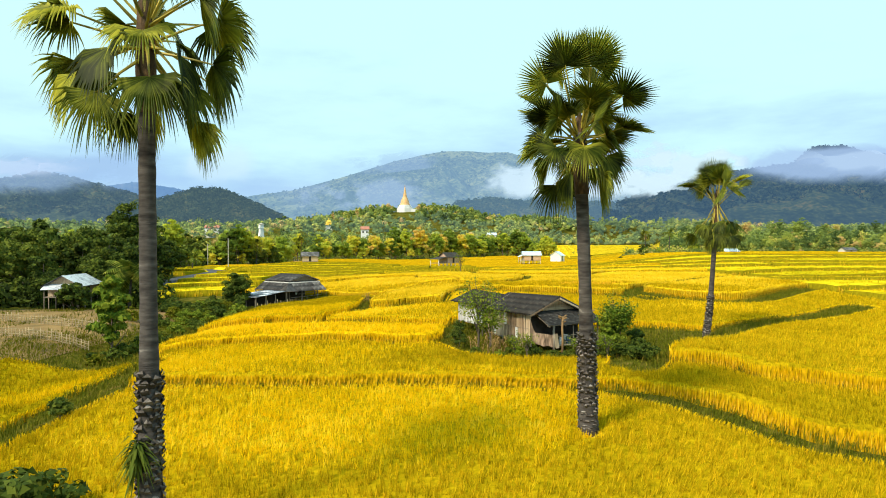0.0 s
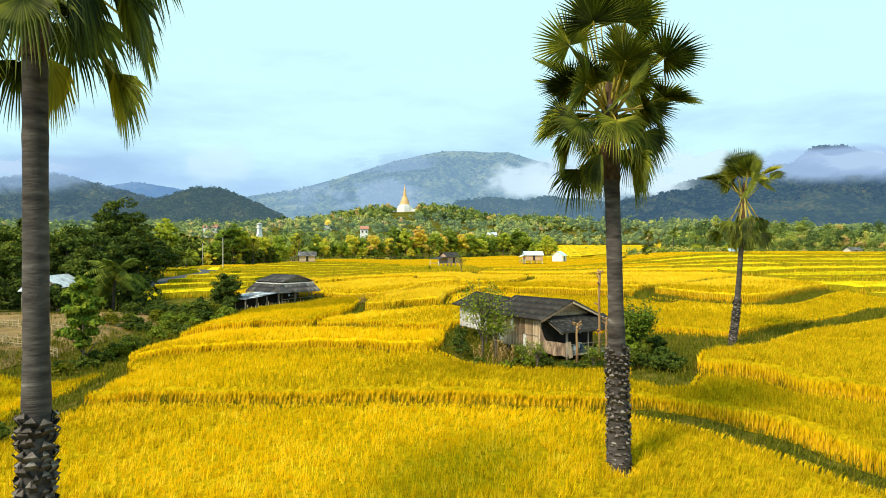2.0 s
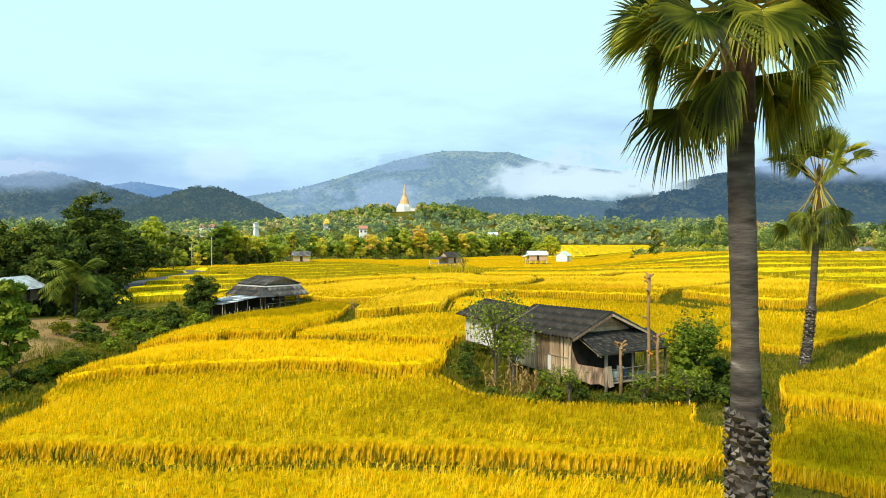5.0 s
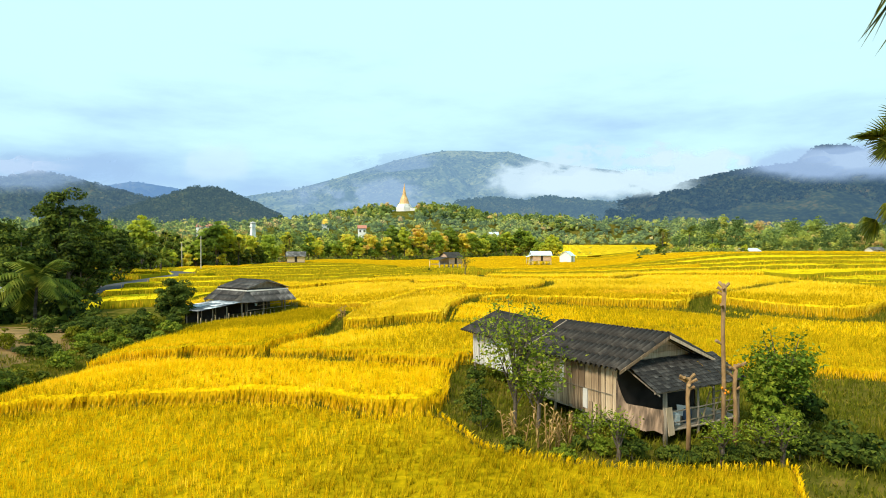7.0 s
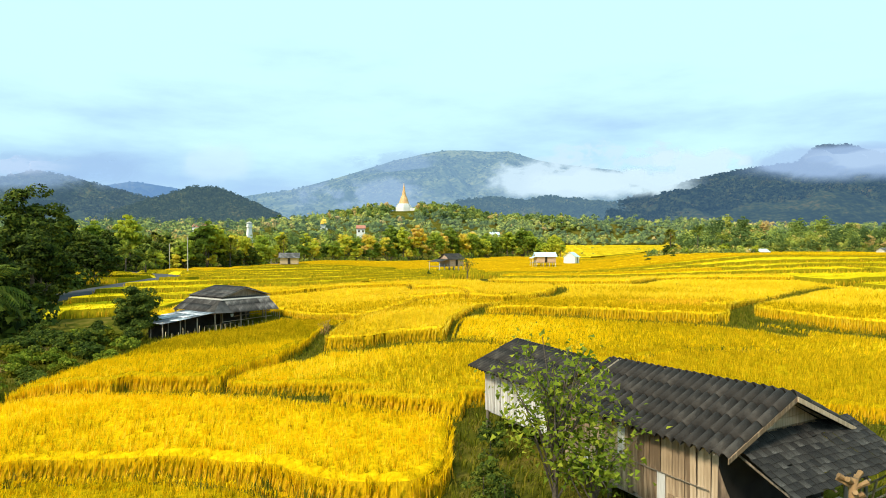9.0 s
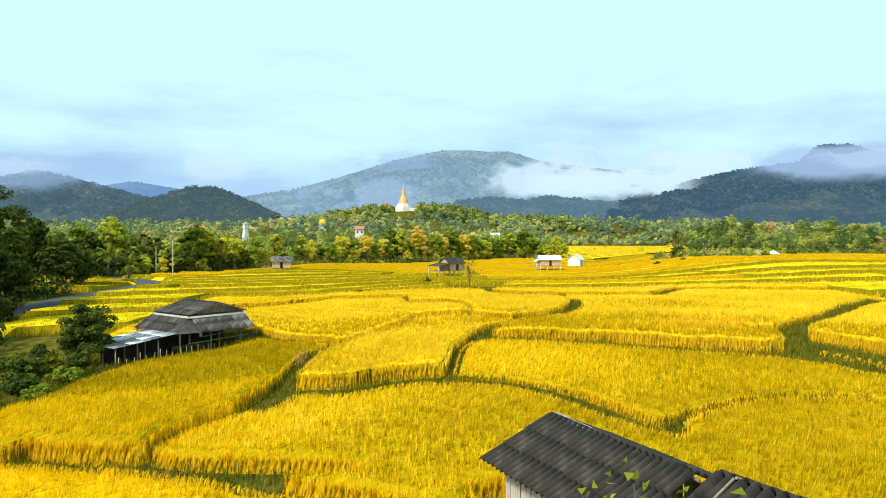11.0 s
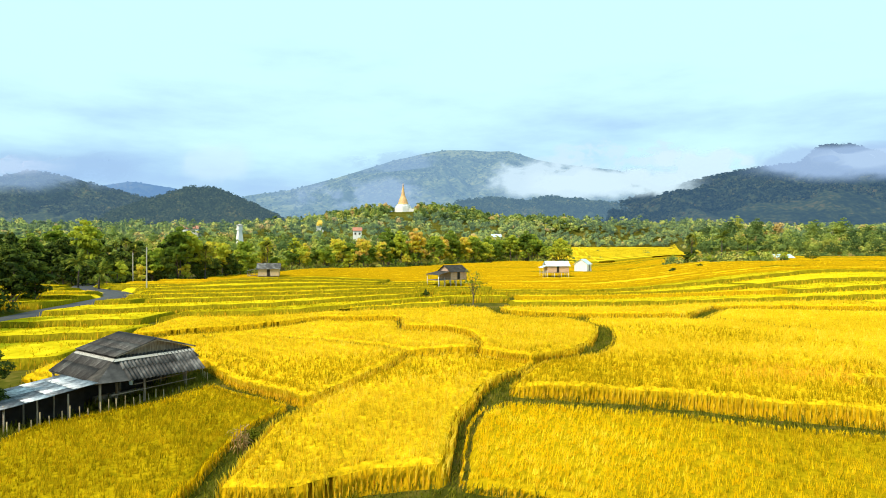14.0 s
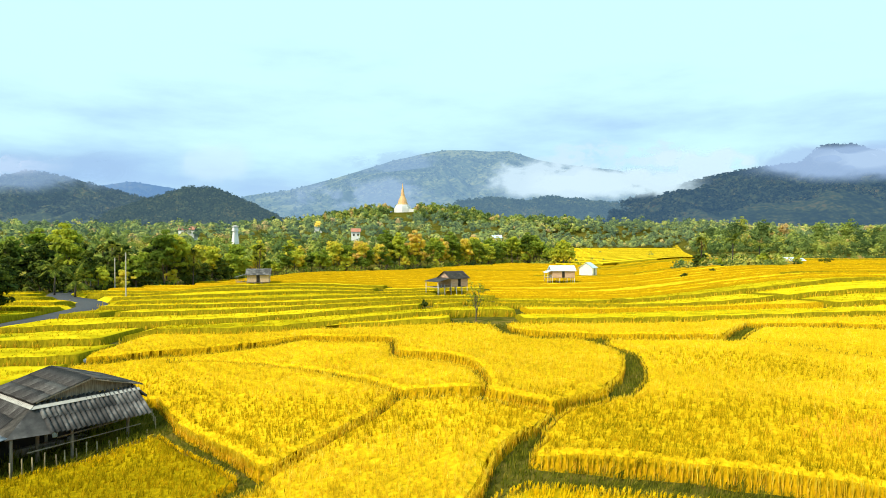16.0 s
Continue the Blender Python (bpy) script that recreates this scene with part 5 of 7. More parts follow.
def sugar_palm(label, x, y, foot, base, top, lean, trunk_r, boots_to, leaves, seed, bow=1.5):
    """foot: ground height; lean: offset of the crown; leaves: rows of (count, elevation in degrees, petiole, fan radius, height below the crown, leaf variant)."""
    rng = np.random.default_rng(seed)
    p = thing("sugar_palm", pose(x, y, foot), label, "palm", "tall palms in the field")
    h = top - foot
    at_h = lambda t: Vector((lean[0] * t ** bow, lean[1] * t ** bow, h * t))
    n = 46
    bm = bmesh.new()
    tube(bm, [at_h(i / n) - Vector((0, 0, 0.5 if i == 0 else 0)) for i in range(n + 1)],
         [trunk_r * (1.25 - 0.45 * min(1, i / n * 2.2) - 0.05 * (i / n)) * (1 + 0.03 * (i % 2)) * (0.97 + 0.06 * rng.random()) for i in range(n + 1)], 14)
    part("trunk", bm, M_PALMBARK, p, "grey ringed trunk", True)
    bm = bmesh.new()
    z = 0.0
    while z < boots_to:
        c = at_h(z / h)
        for k in range(12):
            a = 2 * math.pi * (k + 0.5 * (int(z / 0.17) % 2)) / 12 + 0.25 * rng.random()
            r = trunk_r * 1.22
            if rng.random() < 0.22:
                continue
            s, e = rng.uniform(0.07, 0.19), rng.uniform(0.01, 0.065)
            o = c + Vector((math.cos(a) * r, math.sin(a) * r, rng.uniform(-0.1, 0.1)))
            d, t = Vector((math.cos(a), math.sin(a), 0)), Vector((-math.sin(a), math.cos(a), 0))
            q = [o - t * s - d * 0.1, o + t * s - d * 0.1, o + t * s * 0.7 + d * e + Vector((0, 0, 0.16)), o - t * s * 0.7 + d * e + Vector((0, 0, 0.16)), o + d * e * 0.4 + Vector((0, 0, 0.26)) - d * 0.1]
            vs = [bm.verts.new(w) for w in q]
            bm.faces.new((vs[0], vs[1], vs[2], vs[3]))
            bm.faces.new((vs[3], vs[2], vs[4]))
            bm.faces.new((vs[1], vs[0], vs[4]))
        z += rng.uniform(0.13, 0.2)
    part("rough_bark", bm, M_BOOT, p, "rough stubs of old leaf bases")
    c = at_h(1.0)
    bm = bmesh.new()
    tube(bm, [at_h(1 - 3.0 / h), at_h(1 - 1.2 / h), c + Vector((0, 0, 0.5)), c + Vector((0, 0, 1.0))], [trunk_r * 0.86, trunk_r * 0.95, trunk_r * 0.7, 0.06], 10)
    part("crown_shaft", bm, M_SHAFT, p, "fibrous brown crown shaft")
    for count, el, pet, rad, below, bend, kind in leaves:
        a0 = rng.random() * 6.28
        for k in range(count):
            az = a0 + 2 * math.pi * k / count + rng.normal() * 0.2
            e = radians(el + rng.normal() * 7)
            pl = pet * rng.uniform(0.85, 1.18)
            o = c - Vector((0, 0, below + 0.7 * rng.random())) + Vector((math.cos(az), math.sin(az), 0)) * trunk_r * 0.6
            d = Vector((math.cos(az) * math.cos(e), math.sin(az) * math.cos(e), math.sin(e)))
            side = Vector((-math.sin(az), math.cos(az), 0))
            nrm = d.cross(side)
            m = Matrix((side, d, nrm * -1)).transposed().to_4x4()
            if nrm.z > 0:
                m = Matrix((-side, d, nrm)).transposed().to_4x4()
            st = new("petiole", PETIOLE)
            st.matrix_basis = Matrix.Translation(o) @ m @ Matrix.Diagonal((1, pl, 1, 1))
            e2 = max(e - radians(bend * rng.uniform(0.6, 1.4)), radians(-88))
            d2 = Vector((math.cos(az) * math.cos(e2), math.sin(az) * math.cos(e2), math.sin(e2)))
            up = side.cross(d2) * -1
            tw = rng.uniform(-1.25, 1.25) if el > -20 else rng.normal() * 0.6
            up = (up * math.cos(tw) + d2.cross(up) * math.sin(tw)).normalized()
            lf = new("leaf", fan_mesh(rng, o + d * pl, d2, up, rad * rng.uniform(0.9, 1.1), kind[0] * rng.uniform(0.92, 1.08), kind[1]))
            lf.parent = p
            st.parent = lf
    return p


# leaf kinds: half spread of the fan in degrees, hang of its tips
UP, MID, LOW, HANG = (114, 0.05), (108, 0.2), (96, 0.42), (80, 0.5)
sugar_palm("tall sugar palm with a grey trunk and a full fan crown", -9.0, 18.7, -1.0, 0, 16.0, (-0.4, 0.6), 0.33, 5.8,
           [(6, 76, 2.2, 1.45, -0.6, 10, UP), (8, 48, 2.1, 1.5, -0.2, 20, MID), (9, 18, 2.1, 1.5, 0.1, 36, LOW), (8, -10, 2.1, 1.55, 0.4, 46, LOW), (8, -44, 2.4, 1.5, 0.6, 30, HANG)], 3)
sugar_palm("tall sugar palm with drooping lower fans, in the rice", 7.25, 30.4, -1.0, 0, 14.4, (-0.55, -0.4), 0.4, 5.4,
           [(4, 82, 3.5, 1.65, -0.6, 6, UP), (6, 68, 2.9, 1.6, -0.4, 10, UP), (8, 44, 2.1, 1.5, -0.2, 16, UP), (8, 18, 1.8, 1.45, 0.0, 22, UP), (8, 40, 1.1, 1.35, -0.6, 16, UP), (5, -4, 1.5, 1.45, 0.0, 34, MID), (5, -30, 1.35, 1.5, 0.2, 38, LOW), (5, -58, 1.6, 1.55, 0.7, 24, HANG)], 8)
sugar_palm("slender sugar palm, sparse crown, skirt of drooping fans", 24.9, 58.3, -0.3, 0, 13.2, (1.35, 0.2), 0.28, 4.2,
           [(5, 80, 2.2, 1.8, -0.3, 10, UP), (6, 56, 2.2, 1.75, -0.1, 18, UP), (5, 32, 2.3, 1.6, 0.1, 34, MID), (9, -64, 1.9, 1.4, 0.2, 10, HANG), (9, -72, 2.7, 1.4, 0.4, 8, HANG)], 14, 0.5)
for x, y, h, s in ((-126, 300, 12.5, 71), (-133, 306, 11.0, 72), (-160, 318, 12.0, 73), (-118, 290, 9.5, 74), (106, 320, 10.5, 75), (-70, 300, 11.0, 76), (-88, 262, 10.0, 77), (-82, 268, 9.0, 78)):
    z = float(land(x, y))
    sugar_palm("sugar palm at the wood's edge", x, y, z, 0, z + h, (0.3, 0), 0.26, 1.0, [(4, 76, 1.4, 1.6, -0.5, 10, UP), (6, 40, 1.6, 1.6, 0.0, 20, UP), (5, 0, 1.5, 1.6, 0.3, 40, MID), (5, -45, 1.6, 1.5, 0.5, 30, HANG)], s)
# fern on the trunk of the first palm
rf = np.random.default_rng(61)
E = thing("trunk_fern", pose(-9.2, 18.3, 2.75), "dark tufted epiphyte with strap leaves hanging on the palm trunk", "fern")
for k in range(110):
    az, el = rf.uniform(2.4, 6.6), rf.uniform(-1.2, 0.9)
    d0 = np.array([math.cos(az) * math.cos(el), math.sin(az) * math.cos(el), math.sin(el)])
    sd = np.cross(d0, [0, 0, 1.0])
    sd /= np.linalg.norm(sd)
    L = rf.uniform(0.4, 0.85)
    o = np.array([0, 0, rf.uniform(-0.5, 0.35)])
    q = [o + d0 * L * s - np.array([0, 0, 0.75 * L * s * s]) for s in (0.05, 0.5, 1.0)]
    part("blade", mesh_of("blade", [q[0] - sd * 0.02, q[0] + sd * 0.02, q[1] + sd * 0.038, q[1] - sd * 0.038, q[2] + sd * 0.004, q[2] - sd * 0.004], [(0, 1, 2, 3), (3, 2, 4, 5)], M_LEAF), M_LEAF, E)


# ---------------------------------------------------------------- timber and sheet helpers
def plank_mesh(w, h, t, material=None):
    bm = box(bmesh.new(), 0.006, w - 0.006, 0, t, 0, h, 0.006)
    me = bpy.data.meshes.new("plank")
    bm.to_mesh(me)
    bm.free()
    me.materials.append(material or M_BOARD)
    return me


def sheet_mesh(name, width, length, waves, amp, material, thick=0.012):
    """A corrugated sheet: its waves across x, its length down y, standing on z = 0."""
    n = waves * 6
    top = [(width * i / n, amp * (2 * abs(math.sin(math.pi * waves * i / n)) - 1)) for i in range(n + 1)]
    v, f = [], []
    for y in (0.0, length):
        v += [(x, y, z) for x, z in top] + [(x, y, z - thick) for x, z in top]
    k = n + 1
    for i in range(n):
        f += [(i, i + 1, 2 * k + i + 1, 2 * k + i), (k + i + 1, k + i, 3 * k + i, 3 * k + i + 1), (i + 1, i, k + i, k + i + 1), (2 * k + i, 2 * k + i + 1, 3 * k + i + 1, 3 * k + i)]
    f += [(0, 2 * k, 3 * k, k), (n, k + n, 3 * k + n, 2 * k + n)]
    return mesh_of(name, v, f, material)


def lay(parent, name, mesh, origin, along, down, cols, rows, w, l, rng, skip=None, slack=0.02):
    """Lays cols x rows of sheets from origin, along the top edge and down the slope, each a little out of line."""
    a, d = Vector(along).normalized(), Vector(down).normalized()
    nrm = a.cross(d)
    if nrm.z < 0:
        nrm = -nrm
    for r in range(rows):
        for c in range(cols):
            if skip and skip(c, r):
                continue
            o = Vector(origin) + a * c * w + d * r * l * 0.95 + nrm * (0.03 + 0.016 * (rows - r) + 0.006 * (c % 2))
            ob = new(name, mesh)
            ob.parent = parent
            ob.matrix_basis = Matrix.Translation(o) @ Matrix((a, d, nrm)).transposed().to_4x4() @ pose(rng.normal() * slack * 0.5, rng.normal() * slack, 0, rng.normal() * 0.25, 0, rng.normal() * 0.35)


def post(parent, x, y, z0, z1, r=0.07, name="post", lean=(0, 0), material=None, sides=8):
    bm = tube(bmesh.new(), [(x, y, z0), (x + lean[0] * 0.5 + 0.01, y + lean[1] * 0.5, (z0 + z1) / 2), (x + lean[0], y + lean[1], z1)], [r * 1.05, r, r * 0.92], sides)
    return part(name, bm, material or M_POST, parent, smooth=True)


def beam(parent, a, c, r=0.05, name="beam", material=None):
    a, c = Vector(a), Vector(c)
    bm = tube(bmesh.new(), [a, (a + c) / 2 + Vector((0, 0, -0.015)), c], r, 6)
    return part(name, bm, material or M_POST, parent)


def solid(parent, name, pts, material, thick=0.03, label=""):
    """A flat panel with corners pts, with thickness."""
    bm = bmesh.new()
    vs = [bm.verts.new(p) for p in pts]
    face = bm.faces.new(vs)
    bm.normal_update()
    n = face.normal * thick
    vs2 = [bm.verts.new(Vector(p) - n) for p in pts]
    bm.faces.new(vs2[::-1])
    for i in range(len(vs)):
        j = (i + 1) % len(vs)
        bm.faces.new((vs[i], vs2[i], vs2[j], vs[j]))
    return part(name, bm, material, parent, label)


def planks(parent, a, c, z0, z1, w, rng, ragged=0.05, thick=0.022, material=None):
    """Upright boards side by side from plan point a to plan point c."""
    a, c = Vector((*a, 0)), Vector((*c, 0))
    n = max(1, round((c - a).length / w))
    u = (c - a).normalized()
    w = (c - a).length / n
    for i in range(n):
        key = (round(w, 3), round(z1 - z0, 2), material)
        me = PLANKS.get(key) or plank_mesh(w, z1 - z0, thick, material)
        PLANKS[key] = me
        ob = new("plank", me)
        ob.parent = parent
        o = a + u * i * w
        ob.matrix_basis = Matrix.Translation((o.x, o.y, z0 + rng.normal() * ragged)) @ pose(0, 0, 0, rng.normal() * 0.4, rng.normal() * 0.35, math.degrees(math.atan2(u.y, u.x))) @ Matrix.Translation((0, 0.012 * (i % 2) + 0.005 * rng.normal(), 0))


PLANKS = {}


# ---------------------------------------------------------------- field house by the yard
rh = np.random.default_rng(21)
H = thing("field_house", pose(9.92, 52.84, 0.0, 0, 0, 28.7), "weathered plank field house on stilts with dark corrugated roofs", "house")
planks(H, (-2.6, 0.35), (-2.6, 7.0), 0.62, 3.1, 0.23, rh)
planks(H, (2.6, 7.0), (2.6, 0.35), 0.62, 3.1, 0.3, rh)
planks(H, (2.6, 7.0), (-2.6, 7.0), 0.62, 3.1, 0.3, rh)
part("floor_frame", box(bmesh.new(), -2.55, 2.6, 0.3, 7.0, 0.5, 0.62, 0.02), M_POST, H)
# near-black front wall: the porch's shade is put into its colour
part("front_wall", box(bmesh.new(), -2.5, 2.5, 0.36, 0.42, 0.65, 3.0), M_DARK, H, "near-black front wall, the porch's shade put into its colour")
for yy in (0.5, 2.6, 4.8, 6.9):
    for xx in (-2.45, 0.0, 2.45):
        post(H, xx, yy, -0.5, 0.55 if xx == 0 else 3.05, 0.08)
SHEET_H = sheet_mesh("roof_sheet", 0.98, 0.9, 3, 0.095, M_ROOF)
sag = -0.2
left_down, right_down = Vector((-3.05, 0, -1.32)), Vector((3.05, 0, -1.32))
rise = Vector((0, 7.7, sag))
lay(H, "roof_sheet", SHEET_H, (-0.02, -0.35, 4.36), rise, left_down, 8, 4, 0.963, 0.86, rh, None, 0.012)
lay(H, "roof_sheet", SHEET_H, (0.02, -0.35, 4.36), rise, right_down, 8, 4, 0.963, 0.86, rh, None, 0.012)
for sx in (-1, 1):
    solid(H, "bargeboard", [(0, -0.36, 4.36), (sx * 3.1, -0.36, 3.02), (sx * 3.1, -0.36, 2.88), (0, -0.36, 4.2)], M_BOARD, 0.035, "pale weathered bargeboard")
    for k in range(4):
        beam(H, (sx * 0.05, 0.2 + 2.2 * k, 4.27), (sx * 3.0, 0.2 + 2.2 * k, 2.97), 0.04, "rafter")
beam(H, (0, -0.3, 4.27), (0, 7.3, 4.1), 0.06, "ridge_beam")
beam(H, (-2.6, -0.2, 3.05), (-2.6, 7.2, 2.95), 0.06)
beam(H, (2.6, -0.2, 3.05), (2.6, 7.2, 2.95), 0.06)
# boarded gable
for k in range(5):
    z0 = 3.0 + 0.25 * k
    e0, e1 = 2.75 * (4.28 - z0) / 1.3, 2.75 * (4.28 - z0 - 0.24) / 1.3
    solid(H, "gable_board", [(-e0, 0.32 - 0.01 * (k % 2), z0), (e0, 0.32 - 0.01 * (k % 2), z0), (max(e1, 0.05), 0.32, z0 + 0.24), (-max(e1, 0.05), 0.32, z0 + 0.24)], M_BOARD, 0.02)
# lean-to with small tiles
tile = bpy.data.meshes.new("tile")
bm = box(bmesh.new(), 0.005, 0.245, 0, 0.29, 0, 0.02, 0.004)
bm.to_mesh(tile)
bm.free()
tile.materials.append(M_TILE)
lay(H, "tile", tile, (-2.35, 0.25, 3.08), (1, 0, 0.0), (0.0, -1.95, -0.85), 24, 9, 0.248, 0.247, rh, None, 0.022)
part("roof_batten", box(bmesh.new(), -2.3, 3.6, 0.1, 0.2, 2.95, 3.03), M_POST, H)
for xx in (-2.2, -0.5, 1.2, 3.4):
    beam(H, (xx, 0.25, 3.0), (xx, -1.75, 2.12), 0.035, "rafter")
beam(H, (-2.3, -1.55, 2.2), (3.6, -1.55, 2.2), 0.045)
for xx, r in ((-1.55, 0.1), (0.55, 0.06), (1.6, 0.06), (3.3, 0.08)):
    post(H, xx, -1.45, -0.5, 2.25, r, lean=(0.03, 0.05))
# a cloth slung from the wall's corner to the porch post, its top edge sagging, hanging in folds
cv, n = [], 24
for i in range(n):
    s = i / (n - 1)
    hi, lo = 1.5 - 0.12 * s + 1.1 * max(0, 1 - s / 0.22) ** 1.3, 0.62 - 0.28 * s + 0.05 * math.sin(9 * s)
    for k in range(9):
        q = k / 8
        fold = 0.07 * math.sin(19 * s + 2.2 * q) * (0.3 + q) + 0.12 * math.sin(math.pi * s) * q
        cv.append((-2.66 + 1.06 * s - fold * 0.85, 0.32 - 1.74 * s - fold * 0.5, hi + (lo - hi) * q))
i = np.arange(n * 9).reshape(n, 9)
part("cloth", mesh_of("cloth", cv, np.stack([i[:-1, :-1], i[1:, :-1], i[1:, 1:], i[:-1, 1:]], -1).reshape(-1, 4), M_CLOTH, True), M_CLOTH, H, "sagging brown cloth slung below the porch roof")
solid(H, "flashing", [(-2.35, 0.2, 3.14), (2.2, 0.2, 3.16), (2.2, 0.02, 3.08), (-2.3, 0.02, 3.05)], M_CONCRETE, 0.03, "pale mortar strip above the tiles")
for sx in (0.9, 1.7, 2.5):
    beam(H, (sx, -1.35, 0.5), (sx + 0.35, -1.5, 1.9), 0.035, "leaning_stick", M_BAMBOO)
for xx, z0, z1 in ((-0.2, 0.75, 1.35),):
    solid(H, "hanging_cloth", [(xx, -0.9, z1), (xx + 0.5, -1.0, z1 - 0.1), (xx + 0.45, -0.95, z0), (xx + 0.05, -0.9, z0 + 0.15)], M_WHITE, 0.02, "white cloth hung on the porch")
for z in (0.95, 1.5, 1.8):
    beam(H, (1.5, -1.42, z), (3.3, -1.4, z + 0.1), 0.03, "rail", M_BAMBOO)
solid(H, "board", [(-1.6, -1.5, 1.5), (-1.25, -1.52, 1.5), (-1.05, -1.52, 0.3), (-1.4, -1.5, 0.25)], M_BOARD, 0.03)
for z in (0.75, 1.25):
    beam(H, (-1.5, -1.45, z), (3.3, -1.45, z + 0.08), 0.03, "rail")
part("porch_floor", box(bmesh.new(), -1.5, 3.4, -1.5, 0.3, 0.42, 0.5, 0.02), M_POST, H)
part("sack", box(bmesh.new(), -0.7, -0.35, -1.3, -1.0, 0.5, 1.1, 0.08), M_WHITE, H, "white sack on the porch")
part("barrel", tube(bmesh.new(), [(0.35, -1.0, 0.5), (0.35, -1.0, 0.8), (0.35, -1.0, 1.15)], [0.2, 0.22, 0.2], 14), M_PLASTIC, H, "dark blue plastic barrel")
for i in range(3):
    solid(H, "leaning_board", [(-2.78 - 0.02 * i, 1.2 + 0.28 * i, 0.0), (-2.78, 1.42 + 0.28 * i, 0.0), (-2.66, 1.5 + 0.28 * i, 1.15), (-2.66, 1.28 + 0.28 * i, 1.15)], M_BOARD, 0.025)
beam(H, (-2.68, 0.6, 1.75), (-2.66, 4.6, 1.7), 0.018, "batten")
for k, (yy, z0, z1) in enumerate(((2.2, 0.75, 1.7), (3.9, 1.75, 2.9), (5.6, 0.7, 1.5))):
    part("patch_board", box(bmesh.new(), -2.66, -2.635, yy, yy + 0.32, z0, z1, 0.005), M_PALEBOARD, H, "newer pale board patched on the wall")
# rear shed
planks(H, (-2.35, 8.4), (-2.35, 13.0), 1.15, 2.95, 0.25, rh, material=M_PALEBOARD)
planks(H, (2.0, 13.0), (-2.35, 13.0), 1.15, 2.95, 0.3, rh)
planks(H, (2.0, 8.4), (2.0, 13.0), 1.15, 2.95, 0.3, rh)
part("shed_floor", box(bmesh.new(), -2.3, 2.0, 8.4, 13.0, 1.05, 1.15, 0.02), M_POST, H)
for yy in (8.5, 12.9):
    for xx in (-2.3, 1.95):
        post(H, xx, yy, -0.4, 2.9, 0.08)
SHEET_S = sheet_mesh("roof_sheet", 0.98, 1.05, 4, 0.065, M_ROOF)
lay(H, "roof_sheet", SHEET_S, (-0.1, 7.9, 3.98), (0, 5.8, 0.12), (-2.75, 0, -1.0), 6, 3, 0.97, 1.0, rh)
lay(H, "roof_sheet", SHEET_S, (-0.1, 7.9, 3.98), (0, 5.8, 0.12), (2.55, 0, -1.0), 6, 3, 0.97, 1.0, rh, lambda c, r: c == 0 and r == 0)
solid(H, "ridge_cap", [(-0.35, 11.5, 4.0), (0.25, 11.5, 4.06), (0.25, 13.75, 4.16), (-0.35, 13.75, 4.05)], M_ZINC, 0.02, "shiny zinc patch")
beam(H, (0, 7.8, 3.86), (0, 13.6, 3.98), 0.05, "ridge_beam")

# ---------------------------------------------------------------- open barn
rb = np.random.default_rng(33)
B = thing("barn", pose(-27.4, 106.9, 0, 0, 0, 54.2), "open pole barn with a two-tier grey corrugated roof beside the rice", "barn")
BZ = -1.75
SHEET_B = sheet_mesh("roof_sheet", 1.0, 1.6, 3, 0.085, M_SHEET)
SHEET_D = sheet_mesh("roof_sheet", 1.0, 1.5, 4, 0.05, M_SHEETDARK)
SHEET_Z = sheet_mesh("roof_sheet", 1.0, 1.95, 6, 0.03, M_ZINC)
# front skirt
lay(B, "roof_sheet", SHEET_B, (2.1, 1.9, 2.3), (1, -0.03, -0.01), (0, -2.45, -1.62), 7, 2, 0.95, 1.5, rb)
solid(B, "hip_panel", [(-0.25, 0.05, 0.72), (2.15, -0.5, 0.66), (2.15, 1.9, 2.34)], M_SHEET, 0.03)
# left slope
lay(B, "roof_sheet", SHEET_D, (2.15, 1.9, 2.3), (0, 1, 0), (-2.4, 0, -1.5), 7, 2, 0.95, 1.46, rb)
solid(B, "hip_panel", [(-0.25, 0.05, 0.72), (2.15, 1.9, 2.34), (-0.25, 1.95, 0.78)], M_ROOF, 0.03)
# rear and right skirts
lay(B, "roof_sheet", SHEET_D, (2.1, 8.2, 2.3), (1, 0, 0), (0, 2.4, -1.6), 7, 2, 0.95, 1.46, rb)
lay(B, "roof_sheet", SHEET_B, (8.6, 1.9, 2.3), (0, 1, 0), (0.5, 0, -0.45), 7, 1, 0.95, 0.7, rb)
# upper roof
cx = 5.55
lay(B, "roof_sheet", SHEET_D, (cx, 1.55, 3.42), (0, 1, 0), (-3.5, 0, -0.98), 7, 3, 0.98, 1.27, rb)
lay(B, "roof_sheet", SHEET_D, (cx, 1.55, 3.42), (0, 1, 0), (3.5, 0, -1.08), 7, 3, 0.98, 1.27, rb)
solid(B, "gable", [(2.1, 2.05, 2.26), (9.0, 2.05, 2.2), (cx, 2.05, 3.41)], M_POST, 0.05, "brown boarded gable")
for sx in (-1, 1):
    beam(B, (cx, 1.6, 3.34), (cx + sx * 3.5, 1.6, 2.36), 0.05, "rafter")
solid(B, "flashing", [(1.85, 1.45, 2.24), (1.85, 8.3, 2.24), (1.58, 8.3, 2.08), (1.58, 1.25, 2.08)], M_CONCRETE, 0.03, "pale strip under the upper roof")
solid(B, "flashing", [(1.9, 1.45, 2.19), (8.9, 1.45, 2.15), (8.9, 1.2, 1.99), (1.6, 1.2, 2.03)], M_CONCRETE, 0.03, "pale strip under the upper roof")
